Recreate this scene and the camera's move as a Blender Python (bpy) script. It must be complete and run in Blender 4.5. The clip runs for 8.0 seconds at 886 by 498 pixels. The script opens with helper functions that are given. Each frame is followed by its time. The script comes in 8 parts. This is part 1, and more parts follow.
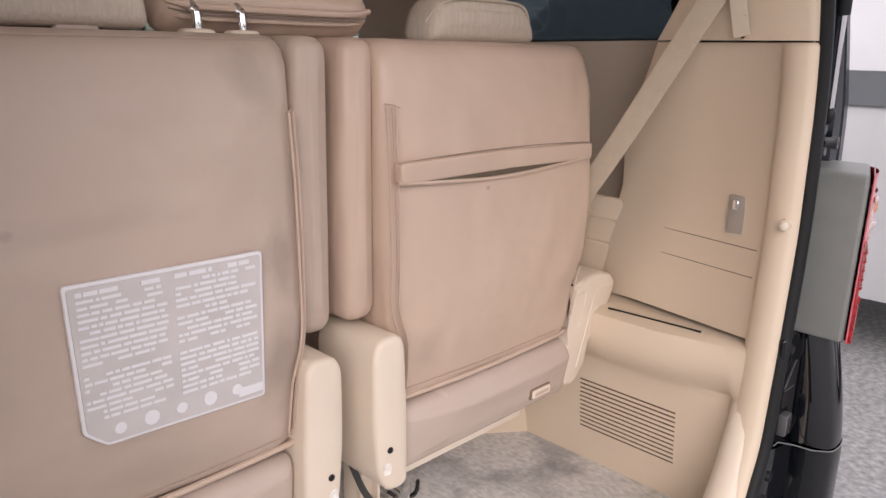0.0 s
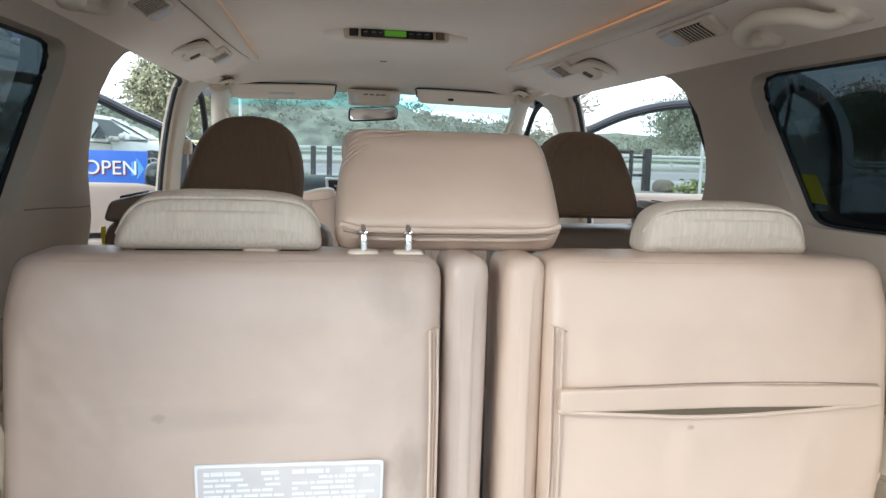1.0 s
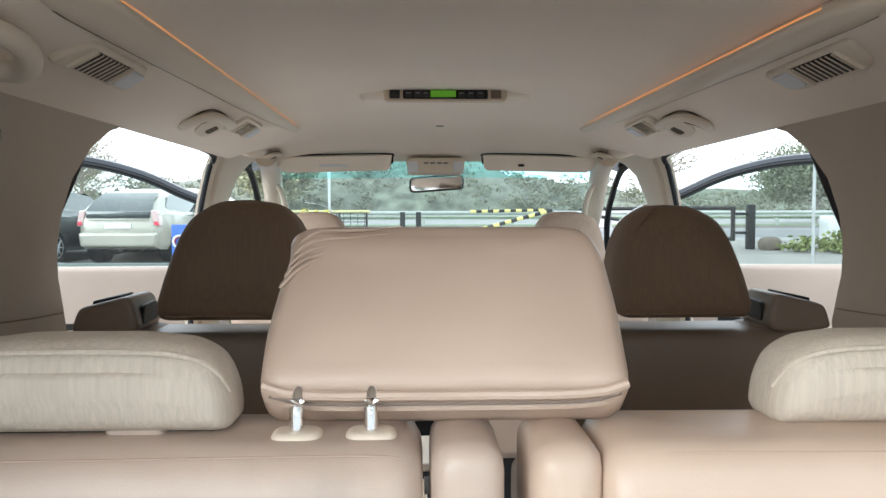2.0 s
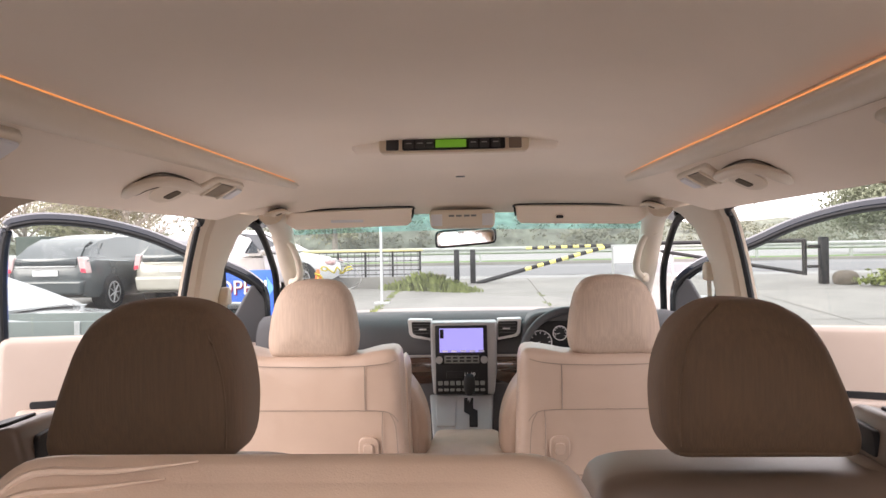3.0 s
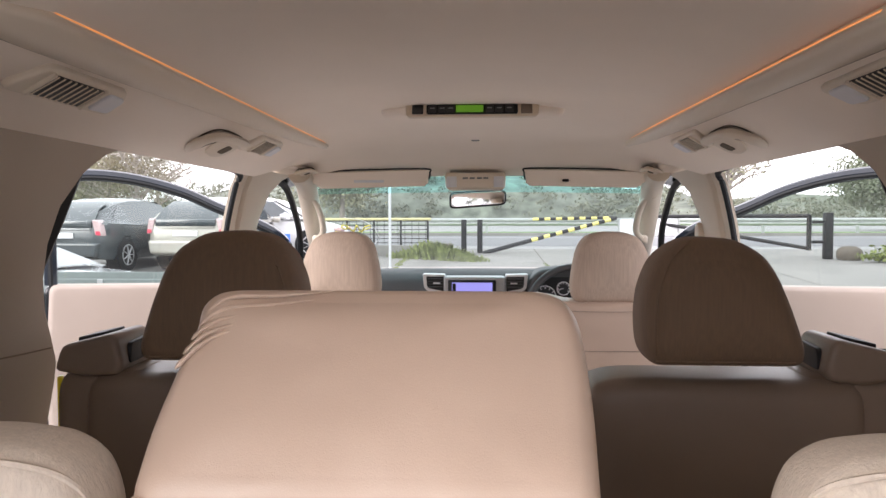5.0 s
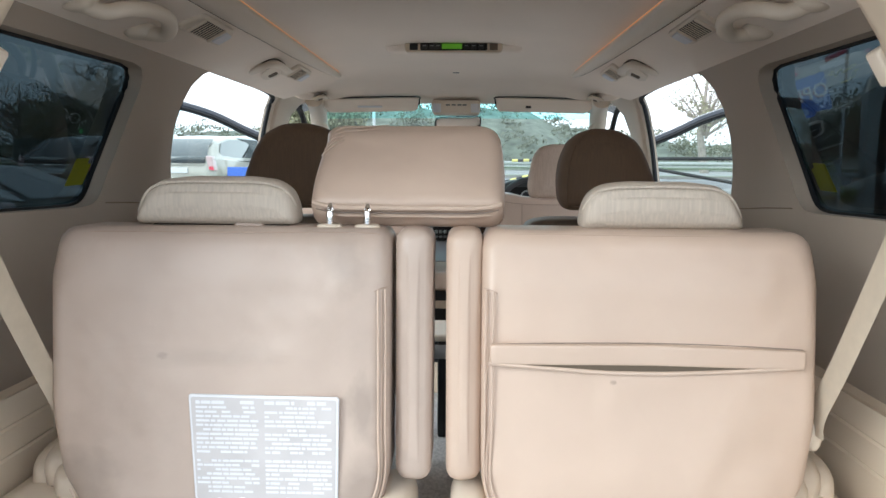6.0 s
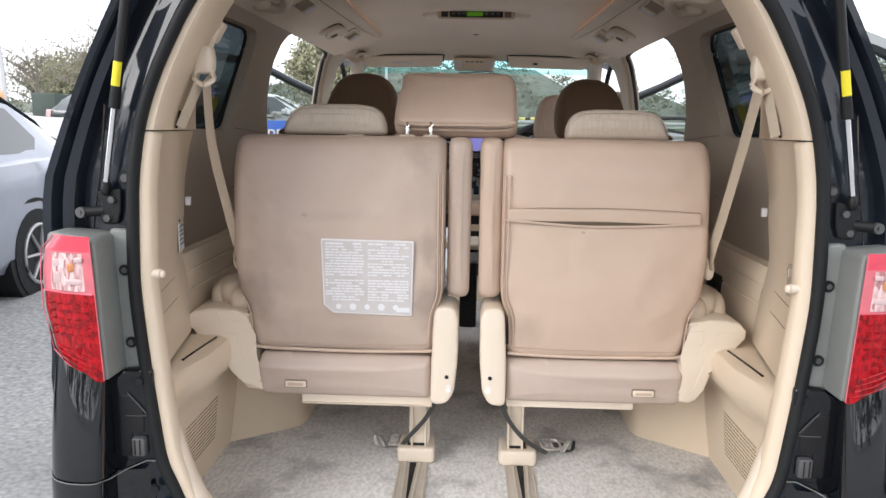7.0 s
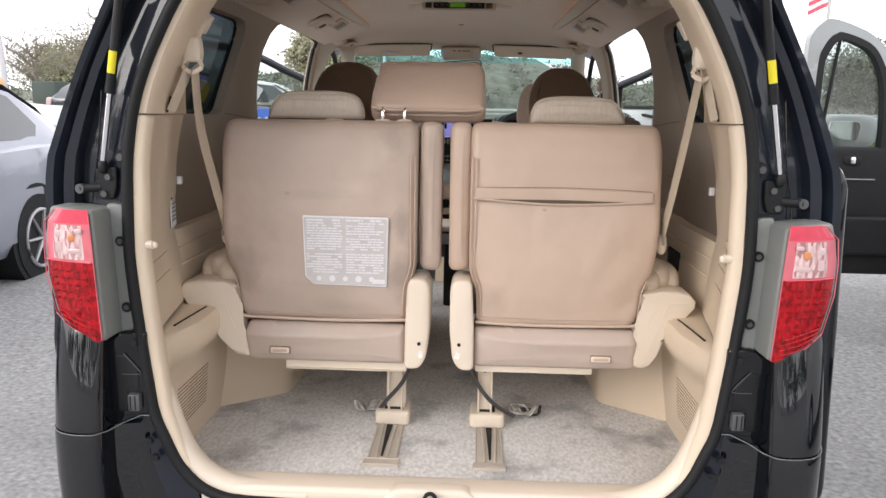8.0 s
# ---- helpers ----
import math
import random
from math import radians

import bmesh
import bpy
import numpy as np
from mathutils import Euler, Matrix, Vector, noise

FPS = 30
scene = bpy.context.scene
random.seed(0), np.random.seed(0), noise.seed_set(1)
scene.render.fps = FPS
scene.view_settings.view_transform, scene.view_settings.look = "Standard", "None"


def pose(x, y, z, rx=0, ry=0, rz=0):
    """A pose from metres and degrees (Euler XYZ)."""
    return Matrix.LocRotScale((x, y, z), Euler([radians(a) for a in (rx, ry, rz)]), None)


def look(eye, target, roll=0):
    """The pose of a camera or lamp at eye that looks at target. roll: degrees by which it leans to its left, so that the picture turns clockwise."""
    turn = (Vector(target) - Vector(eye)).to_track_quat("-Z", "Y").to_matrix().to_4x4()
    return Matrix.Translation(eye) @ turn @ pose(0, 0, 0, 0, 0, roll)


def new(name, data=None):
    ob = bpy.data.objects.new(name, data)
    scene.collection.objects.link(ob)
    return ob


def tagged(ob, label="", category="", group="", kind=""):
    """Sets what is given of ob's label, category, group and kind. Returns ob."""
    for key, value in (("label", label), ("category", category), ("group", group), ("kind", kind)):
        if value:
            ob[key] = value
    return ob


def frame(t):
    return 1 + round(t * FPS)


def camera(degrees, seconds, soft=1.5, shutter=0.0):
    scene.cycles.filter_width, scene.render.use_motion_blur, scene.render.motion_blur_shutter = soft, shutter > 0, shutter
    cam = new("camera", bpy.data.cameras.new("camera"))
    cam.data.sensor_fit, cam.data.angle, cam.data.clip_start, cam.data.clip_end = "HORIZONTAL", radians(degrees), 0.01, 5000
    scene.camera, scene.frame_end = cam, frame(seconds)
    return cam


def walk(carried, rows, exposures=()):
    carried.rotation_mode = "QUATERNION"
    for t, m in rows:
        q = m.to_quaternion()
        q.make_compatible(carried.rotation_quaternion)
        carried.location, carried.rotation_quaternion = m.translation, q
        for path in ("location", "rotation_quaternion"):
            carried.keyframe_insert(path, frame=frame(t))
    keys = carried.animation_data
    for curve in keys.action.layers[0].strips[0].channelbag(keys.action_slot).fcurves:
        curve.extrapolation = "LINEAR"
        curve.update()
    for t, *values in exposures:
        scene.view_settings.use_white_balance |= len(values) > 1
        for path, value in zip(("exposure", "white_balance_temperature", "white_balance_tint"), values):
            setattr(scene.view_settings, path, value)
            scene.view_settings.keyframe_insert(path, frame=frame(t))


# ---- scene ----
cam = camera(61.3, 8.0)
PATH = [
    (0, (-0.614, -0.455, 1.364), (0.758, 0.907, 0.852), 1.1),
    (0.5, (-0.376, -0.531, 1.424), (0.415, 1.26, 1.013), 1.8),
    (1, (-0.218, -0.585, 1.514), (0.093, 1.375, 1.26), 1.6),
    (1.5, (-0.142, -0.493, 1.515), (0.012, 1.49, 1.308), 0.8),
    (2, (-0.067, -0.197, 1.559), (-0.008, 1.8, 1.466), -0.1),
    (2.2, (-0.046, -0.077, 1.591), (-0.008, 1.922, 1.547), -0.3),
    (3.3, (0.068, 0.208, 1.67), (-0.052, 2.204, 1.671), -1.1),
    (3.5, (0.055, 0.231, 1.691), (-0.056, 2.227, 1.657), -1.0),
    (4, (0.036, 0.28, 1.706), (-0.078, 2.275, 1.633), -0.7),
    (4.2, (0.039, 0.274, 1.697), (-0.085, 2.269, 1.624), -0.6),
    (5.3, (0.031, -0.243, 1.57), (-0.062, 1.753, 1.488), 0.6),
    (5.5, (0.015, -0.371, 1.552), (-0.041, 1.625, 1.436), 0.7),
    (6, (0.051, -0.781, 1.478), (-0.012, 1.206, 1.256), 0.4),
    (6.5, (0.037, -1.179, 1.427), (-0.039, 0.799, 1.135), 0.6),
    (7, (0.001, -1.505, 1.408), (-0.075, 0.467, 1.082), 0.9),
    (7.5, (0.062, -1.66, 1.39), (-0.017, 0.308, 1.042), 1.1),
    (8, (0.084, -1.658, 1.399), (0.007, 0.309, 1.045), 1.0),
]
walk(cam, [(t, look(eye, target, roll)) for t, eye, target, roll in PATH],
     [(0.0, -0.2, 6650, 21), (0.5, 0.18, 5850, 9), (1.0, 0.58, 5780, 4), (1.5, 0.68, 5830, 4), (2.0, 0.77, 5950, 4), (3.3, 1.04, 7000, 25), (4.2, 1.02, 7050, 26),
      (5.3, 0.70, 6170, 13), (6.0, 0.53, 5820, 5), (6.5, 0.27, 5740, 4), (7.0, 0.13, 6300, 12), (8.0, 0.03, 6530, 14)])

# ---- world and light ----
world = bpy.data.worlds.new("overcast")
scene.world = world
world.use_nodes = True
wn = world.node_tree.nodes
wl = world.node_tree.links
sky = wn.new("ShaderNodeTexSky")
sky.sky_type = "NISHITA"
sky.sun_disc = False
sky.sun_elevation = radians(24)
sky.sun_rotation = radians(227)
sky.dust_density = 4.0
pale = wn.new("ShaderNodeHueSaturation")
pale.inputs["Saturation"].default_value = 0.25
wl.new(sky.outputs[0], pale.inputs["Color"])
cloud = wn.new("ShaderNodeTexNoise")
cloud.inputs["Scale"].default_value = 2.5
cloud.inputs["Detail"].default_value = 6
veil = wn.new("ShaderNodeMix")
veil.data_type = "RGBA"
veil.inputs[7].default_value = (15.0, 15.2, 15.6, 1)
ramp = wn.new("ShaderNodeMapRange")
ramp.inputs[1].default_value, ramp.inputs[2].default_value = 0.2, 0.7
ramp.inputs[3].default_value, ramp.inputs[4].default_value = 0.6, 0.95
wl.new(cloud.outputs["Fac"], ramp.inputs[0])
wl.new(ramp.outputs[0], veil.inputs[0])
wl.new(pale.outputs[0], veil.inputs[6])
wl.new(veil.outputs[2], wn["Background"].inputs["Color"])
wn["Background"].inputs["Strength"].default_value = 0.145

sun = new("sun", bpy.data.lights.new("sun", "SUN"))
sun.data.energy, sun.data.angle, sun.data.color = 1.4, radians(35), (1.0, 0.96, 0.90)
sun.matrix_world = look((-8.0, -8.5, 5.2), (0, 0, 0))


# ---- materials ----
def mat(name, color, rough=0.5, metal=0.0, vary=0.08, scale=6.0, grain=0.0, grain_scale=400.0, stain=0.0,
        stain_scale=2.5, stain_color=None, coat=0.0, stretch=None, spec=0.5, glow=None, trans=0.0, dent=0.0, dent_scale=9.0, spots=()):
    """A node material: base colour with variation at two scales, grain bump and stains of their own shape."""
    m = bpy.data.materials.new(name)
    m.use_nodes = True
    n, l = m.node_tree.nodes, m.node_tree.links
    b = n["Principled BSDF"]
    b.inputs["Roughness"].default_value = rough
    b.inputs["Metallic"].default_value = metal
    b.inputs["Coat Weight"].default_value = coat
    b.inputs["Coat Roughness"].default_value = 0.03
    b.inputs["Specular IOR Level"].default_value = spec
    b.inputs["Transmission Weight"].default_value = trans
    co = n.new("ShaderNodeTexCoord")
    mp = n.new("ShaderNodeMapping")
    mp.inputs["Scale"].default_value = stretch or (1, 1, 1)
    l.new(co.outputs["Object"], mp.inputs["Vector"])
    big = n.new("ShaderNodeTexNoise")
    big.inputs["Scale"].default_value, big.inputs["Detail"].default_value = scale, 8
    l.new(mp.outputs[0], big.inputs["Vector"])
    fac = n.new("ShaderNodeMapRange")
    fac.inputs[1].default_value, fac.inputs[2].default_value = 0.3, 0.7
    fac.inputs[3].default_value, fac.inputs[4].default_value = 1 - vary, 1 + vary
    l.new(big.outputs["Fac"], fac.inputs[0])
    mul = n.new("ShaderNodeVectorMath")
    mul.operation = "SCALE"
    mul.inputs[0].default_value = color[:3]
    l.new(fac.outputs[0], mul.inputs["Scale"])
    out = mul.outputs[0]
    if stain:
        st = n.new("ShaderNodeTexNoise")
        st.inputs["Scale"].default_value, st.inputs["Detail"].default_value = stain_scale, 9
        st.inputs["Roughness"].default_value = 0.65
        l.new(co.outputs["Object"], st.inputs["Vector"])
        sr = n.new("ShaderNodeMapRange")
        sr.inputs[1].default_value, sr.inputs[2].default_value = 0.52, 0.72
        sr.inputs[3].default_value, sr.inputs[4].default_value = 0.0, stain
        l.new(st.outputs["Fac"], sr.inputs[0])
        mx = n.new("ShaderNodeMix")
        mx.data_type = "RGBA"
        mx.inputs[7].default_value = (*(stain_color or [c * 0.6 for c in color[:3]]), 1)
        l.new(sr.outputs[0], mx.inputs[0])
        l.new(out, mx.inputs[6])
        out = mx.outputs[2]
    for sx, sy, sz, sr_, amount, wide in spots:
        dist = n.new("ShaderNodeVectorMath")
        dist.operation = "DISTANCE"
        sq = n.new("ShaderNodeVectorMath")
        sq.operation = "MULTIPLY"
        sq.inputs[1].default_value = (1 / wide, 1, 1)
        l.new(co.outputs["Object"], sq.inputs[0])
        dist.inputs[1].default_value = (sx / wide, sy, sz)
        l.new(sq.outputs[0], dist.inputs[0])
        wob = n.new("ShaderNodeTexNoise")
        wob.inputs["Scale"].default_value, wob.inputs["Detail"].default_value = 0.9 / sr_, 6
        l.new(sq.outputs[0], wob.inputs["Vector"])
        add = n.new("ShaderNodeMath")
        add.operation = "MULTIPLY_ADD"
        add.inputs[1].default_value, add.inputs[2].default_value = sr_ * 2.0, -sr_
        l.new(wob.outputs["Fac"], add.inputs[0])
        far = n.new("ShaderNodeMath")
        l.new(dist.outputs["Value"], far.inputs[0])
        l.new(add.outputs[0], far.inputs[1])
        fade = n.new("ShaderNodeMapRange")
        fade.inputs[1].default_value, fade.inputs[2].default_value = sr_ * 0.2, sr_
        fade.inputs[3].default_value, fade.inputs[4].default_value = amount, 0.0
        l.new(far.outputs[0], fade.inputs[0])
        mx = n.new("ShaderNodeMix")
        mx.data_type = "RGBA"
        mx.inputs[7].default_value = (*[c * 0.42 for c in color[:3]], 1)
        l.new(fade.outputs[0], mx.inputs[0])
        l.new(out, mx.inputs[6])
        out = mx.outputs[2]
    l.new(out, b.inputs["Base Color"])
    rv = n.new("ShaderNodeMapRange")
    rv.inputs[1].default_value, rv.inputs[2].default_value = 0.3, 0.7
    rv.inputs[3].default_value, rv.inputs[4].default_value = max(0.0, rough * 0.85), min(1.0, rough * 1.15)
    l.new(big.outputs["Fac"], rv.inputs[0])
    l.new(rv.outputs[0], b.inputs["Roughness"])
    if grain:
        gr = n.new("ShaderNodeTexNoise")
        gr.inputs["Scale"].default_value, gr.inputs["Detail"].default_value = grain_scale, 3
        l.new(mp.outputs[0], gr.inputs["Vector"])
        bp = n.new("ShaderNodeBump")
        bp.inputs["Strength"].default_value, bp.inputs["Distance"].default_value = grain, 0.002
        l.new(gr.outputs["Fac"], bp.inputs["Height"])
        l.new(bp.outputs[0], b.inputs["Normal"])
        if dent:
            dn = n.new("ShaderNodeTexNoise")
            dn.inputs["Scale"].default_value, dn.inputs["Detail"].default_value = dent_scale, 2
            l.new(co.outputs["Object"], dn.inputs["Vector"])
            db = n.new("ShaderNodeBump")
            db.inputs["Strength"].default_value, db.inputs["Distance"].default_value = dent, 0.022
            l.new(dn.outputs["Fac"], db.inputs["Height"])
            l.new(db.outputs[0], bp.inputs["Normal"])
    if glow:
        b.inputs["Emission Color"].default_value = (*glow[:3], 1)
        b.inputs["Emission Strength"].default_value = glow[3]
    return m


def glass(name, tint, gloss=0.03, haze=0.0):
    """A thin pane: it lets light through, tinted, and mirrors more at a slant; a film that scatters a little of the
    daylight paints haze on it.
    """
    m = bpy.data.materials.new(name)
    m.use_nodes = True
    n, l = m.node_tree.nodes, m.node_tree.links
    n.remove(n["Principled BSDF"])
    tr, gl, mx, fr, pw, mr = (n.new("ShaderNodeBsdfTransparent"), n.new("ShaderNodeBsdfGlossy"), n.new("ShaderNodeMixShader"), n.new("ShaderNodeLayerWeight"), n.new("ShaderNodeMath"), n.new("ShaderNodeMapRange"))
    tr.inputs[0].default_value = (*tint, 1)
    gl.inputs["Roughness"].default_value = 0.02
    pw.operation = "POWER"
    pw.inputs[1].default_value = 4.0
    l.new(fr.outputs["Facing"], pw.inputs[0])
    mr.inputs[3].default_value, mr.inputs[4].default_value = gloss, 0.6
    l.new(pw.outputs[0], mr.inputs[0])
    l.new(mr.outputs[0], mx.inputs[0])
    l.new(tr.outputs[0], mx.inputs[1])
    l.new(gl.outputs[0], mx.inputs[2])
    out = mx.outputs[0]
    # A translucent film stands in for glare on the pane.
    if haze:
        film, soft, mottle = n.new("ShaderNodeBsdfTranslucent"), n.new("ShaderNodeMixShader"), n.new("ShaderNodeTexNoise")
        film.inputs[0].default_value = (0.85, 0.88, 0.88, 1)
        mottle.inputs["Scale"].default_value, mottle.inputs["Detail"].default_value = 3.0, 8
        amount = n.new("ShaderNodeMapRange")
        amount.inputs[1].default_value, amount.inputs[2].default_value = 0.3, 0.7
        amount.inputs[3].default_value, amount.inputs[4].default_value = haze * 0.5, haze * 1.5
        l.new(mottle.outputs["Fac"], amount.inputs[0])
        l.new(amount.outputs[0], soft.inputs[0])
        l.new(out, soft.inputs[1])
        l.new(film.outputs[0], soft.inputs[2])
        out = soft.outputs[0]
    l.new(out, n["Material Output"].inputs[0])
    return m


def lens(name, deep, light, scale, stretch=(1, 1, 1), coat=0.7):
    """Moulded lamp plastic: small reflector facets under a clear coat."""
    m = bpy.data.materials.new(name)
    m.use_nodes = True
    n, l = m.node_tree.nodes, m.node_tree.links
    b = n["Principled BSDF"]
    b.inputs["Roughness"].default_value, b.inputs["Coat Weight"].default_value, b.inputs["Coat Roughness"].default_value = 0.25, coat, 0.03
    b.inputs["Specular IOR Level"].default_value = coat * 0.6
    co, mp, vo, no, mx, bp = (n.new("ShaderNodeTexCoord"), n.new("ShaderNodeMapping"), n.new("ShaderNodeTexVoronoi"), n.new("ShaderNodeTexNoise"), n.new("ShaderNodeMix"), n.new("ShaderNodeBump"))
    mp.inputs["Scale"].default_value = stretch
    vo.inputs["Scale"].default_value, no.inputs["Scale"].default_value = scale, scale * 0.6
    l.new(co.outputs["Object"], mp.inputs["Vector"])
    l.new(mp.outputs[0], vo.inputs["Vector"])
    l.new(mp.outputs[0], no.inputs["Vector"])
    bw = n.new("ShaderNodeSeparateColor")
    l.new(vo.outputs["Color"], bw.inputs[0])
    av = n.new("ShaderNodeMath")
    av.operation = "MULTIPLY"
    l.new(bw.outputs[0], av.inputs[0])
    l.new(no.outputs["Fac"], av.inputs[1])
    rg = n.new("ShaderNodeMapRange")
    rg.inputs[1].default_value, rg.inputs[2].default_value = 0.05, 0.42
    l.new(av.outputs[0], rg.inputs[0])
    mx.data_type = "RGBA"
    mx.inputs[6].default_value, mx.inputs[7].default_value = (*deep, 1), (*light, 1)
    l.new(rg.outputs[0], mx.inputs[0])
    l.new(mx.outputs[2], b.inputs["Base Color"])
    bp.inputs["Strength"].default_value, bp.inputs["Distance"].default_value = 0.5, 0.003
    l.new(vo.outputs["Distance"], bp.inputs["Height"])
    l.new(bp.outputs[0], b.inputs["Normal"])
    return m


M_SEAT = mat("vinyl_taupe", (0.485, 0.385, 0.318), 0.37, vary=0.05, scale=5, grain=0.12, grain_scale=900, stain=0.35, stain_scale=3.4, stain_color=(0.33, 0.26, 0.215), dent=0.6, dent_scale=8, spots=((0.081, -0.132, 0.805, 0.0065, 0.55, 1.5), (-0.089, -0.136, 0.703, 0.007, 0.35, 2.0), (-0.02, -0.136, 0.703, 0.026, 0.14, 5.0), (0.205, -0.128, 0.855, 0.05, 0.30, 1.0), (0.225, -0.136, 0.62, 0.06, 0.45, 0.5), (0.24, -0.13, 0.48, 0.075, 0.5, 1.0), (-0.225, -0.13, 0.50, 0.07, 0.4, 1.0), (0.02, -0.13, 0.40, 0.09, 0.25, 2.0)))
# Lighter copy of the taupe vinyl, with the right seat's sunlight in its tone.
M_SEAT2 = mat("vinyl_beige_sunlit", (0.54, 0.412, 0.322), 0.34, vary=0.05, scale=4, grain=0.12, grain_scale=900, stain=0.16, stain_scale=3.0, stain_color=(0.40, 0.31, 0.25), dent=0.7, dent_scale=7, spots=((-0.055, -0.14, 0.673, 0.006, 0.6, 1.0), (-0.20, -0.14, 0.42, 0.06, 0.25, 1.0)))
M_ROLL = mat("satin_vinyl", (0.50, 0.405, 0.345), 0.26, vary=0.05, scale=5, grain=0.10, grain_scale=900, dent=0.4, dent_scale=9)
M_BOLSTER = mat("pale_vinyl", (0.64, 0.545, 0.44), 0.4, vary=0.06, scale=6, grain=0.12, grain_scale=900, dent=0.6, dent_scale=14)
M_BROWN = mat("brown_cloth", (0.185, 0.122, 0.080), 0.8, vary=0.12, scale=30, grain=0.35, grain_scale=60, stretch=(8, 8, 0.4))
M_BROWNV = mat("brown_vinyl", (0.19, 0.140, 0.105), 0.45, vary=0.06, scale=5, grain=0.12, grain_scale=900)
M_FAB = mat("ribbed_cloth", (0.54, 0.468, 0.388), 0.75, vary=0.10, scale=30, grain=0.35, grain_scale=60, stretch=(8, 8, 0.4))
M_SEAT3 = mat("vinyl_rose_beige", (0.43, 0.318, 0.248), 0.38, vary=0.05, scale=4, grain=0.12, grain_scale=900, stain=0.15, stain_scale=3.0, dent=0.5, dent_scale=6)
M_FAB2 = mat("ribbed_rose_cloth", (0.44, 0.335, 0.262), 0.75, vary=0.10, scale=30, grain=0.35, grain_scale=60, stretch=(8, 8, 0.4))
M_STITCH = mat("stitch_line", (0.23, 0.18, 0.15), 0.7)
M_TRIM = mat("beige_plastic", (0.68, 0.565, 0.43), 0.45, vary=0.03, scale=3, grain=0.10, grain_scale=1200)
# Beige trim darkened: the side walls' shade is put into this colour.
M_WALL = mat("shaded_wall_trim", (0.43, 0.36, 0.288), 0.6, vary=0.04, scale=3, grain=0.12, grain_scale=1200)
M_PALE = mat("pale_plastic", (0.72, 0.625, 0.51), 0.42, vary=0.03, scale=3, grain=0.06, grain_scale=1200)
M_LINER = mat("roof_cloth", (0.88, 0.775, 0.67), 0.9, vary=0.03, scale=3, grain=0.2, grain_scale=1500)
M_CARPET = mat("carpet_pile", (0.64, 0.625, 0.60), 0.95, vary=0.20, scale=110, grain=0.9, grain_scale=520, stain=1.0, stain_scale=5.0, stain_color=(0.25, 0.248, 0.25), stretch=(1, 0.55, 1))
M_SEAM = mat("seam_brown", (0.22, 0.165, 0.115), 0.7)
M_GLOSS = mat("deep_black_gloss", (0.004, 0.005, 0.007), 0.4, vary=0.1, scale=3, coat=1.0, spec=0.0)
M_GLOSS.node_tree.nodes["Principled BSDF"].inputs["Coat IOR"].default_value = 1.7
M_LINE = mat("dull_edge", (0.075, 0.075, 0.078), 0.4)
M_DOORTRIM = mat("door_trim_vinyl", (0.37, 0.30, 0.255), 0.5, vary=0.04, scale=4, grain=0.1, grain_scale=900)
M_BLACK = mat("black_paint", (0.004, 0.005, 0.007), 0.4, vary=0.1, scale=3, coat=1.0, spec=0.0)
M_NAVY = mat("jamb_paint", (0.010, 0.014, 0.022), 0.35, vary=0.25, scale=8, coat=0.7, spec=0.1, stain=0.35, stain_scale=9, stain_color=(0.022, 0.024, 0.026))
M_NAVY.node_tree.nodes["Principled BSDF"].inputs["Coat IOR"].default_value = 1.6
M_RUBBER = mat("black_rubber", (0.010, 0.011, 0.012), 0.6, vary=0.2, scale=20, spec=0.3)
M_DARK = mat("dark_plastic", (0.012, 0.012, 0.013), 0.5, vary=0.2, scale=20, grain=0.1, spec=0.3)
M_GREYP = mat("grey_plastic", (0.20, 0.21, 0.20), 0.5, vary=0.08, scale=9, stain=0.3, stain_scale=8)
M_CHROME = mat("chrome", (0.85, 0.85, 0.86), 0.08, 1.0, vary=0.02)
M_SILVER = mat("silver_trim", (0.40, 0.40, 0.41), 0.34, 0.55, vary=0.03)
M_BRIGHT = mat("bright_silver_trim", (0.66, 0.66, 0.67), 0.32, 0.45, vary=0.03)
M_DASH = mat("dash_vinyl", (0.060, 0.060, 0.064), 0.6, vary=0.06, scale=8, grain=0.2, grain_scale=700)
M_WOOD = mat("dark_wood_trim", (0.05, 0.026, 0.018), 0.15, vary=0.5, scale=9, coat=1.0, stretch=(1, 4, 6))
M_RED = lens("red_lens", (0.17, 0.0, 0.002), (0.42, 0.002, 0.008), 150, (1, 1, 0.6), coat=0.35)
M_PINK = mat("pink_lens", (0.66, 0.06, 0.10), 0.15, vary=0.12, scale=30, coat=0.5)
M_PINKRIM = mat("pale_pink_rim", (0.60, 0.14, 0.17), 0.15, vary=0.1, scale=30, coat=0.5)
M_TAPE = mat("torn_tape", (0.78, 0.74, 0.69), 0.6, vary=0.2, scale=90)
M_CLEAR = lens("clear_lens", (0.40, 0.18, 0.18), (0.74, 0.55, 0.54), 170, (1, 1, 0.3))
M_LAMP = mat("pale_lamp_lens", (0.58, 0.42, 0.42), 0.15, vary=0.15, scale=20, coat=1.0)
M_AMBER = mat("amber_bulb", (0.62, 0.26, 0.10), 0.2)
M_YELLOW = mat("yellow_sticker", (0.80, 0.68, 0.02), 0.5, vary=0.05)
M_FILM = mat("yellow_film", (0.95, 0.80, 0.04), 0.5, vary=0.05)
shine = M_FILM.node_tree.nodes.new("ShaderNodeBsdfTranslucent")
shine.inputs["Color"].default_value = (0.98, 0.85, 0.05, 1)
blend = M_FILM.node_tree.nodes.new("ShaderNodeMixShader")
blend.inputs[0].default_value = 0.7
film_out = next(n for n in M_FILM.node_tree.nodes if n.type == "OUTPUT_MATERIAL")
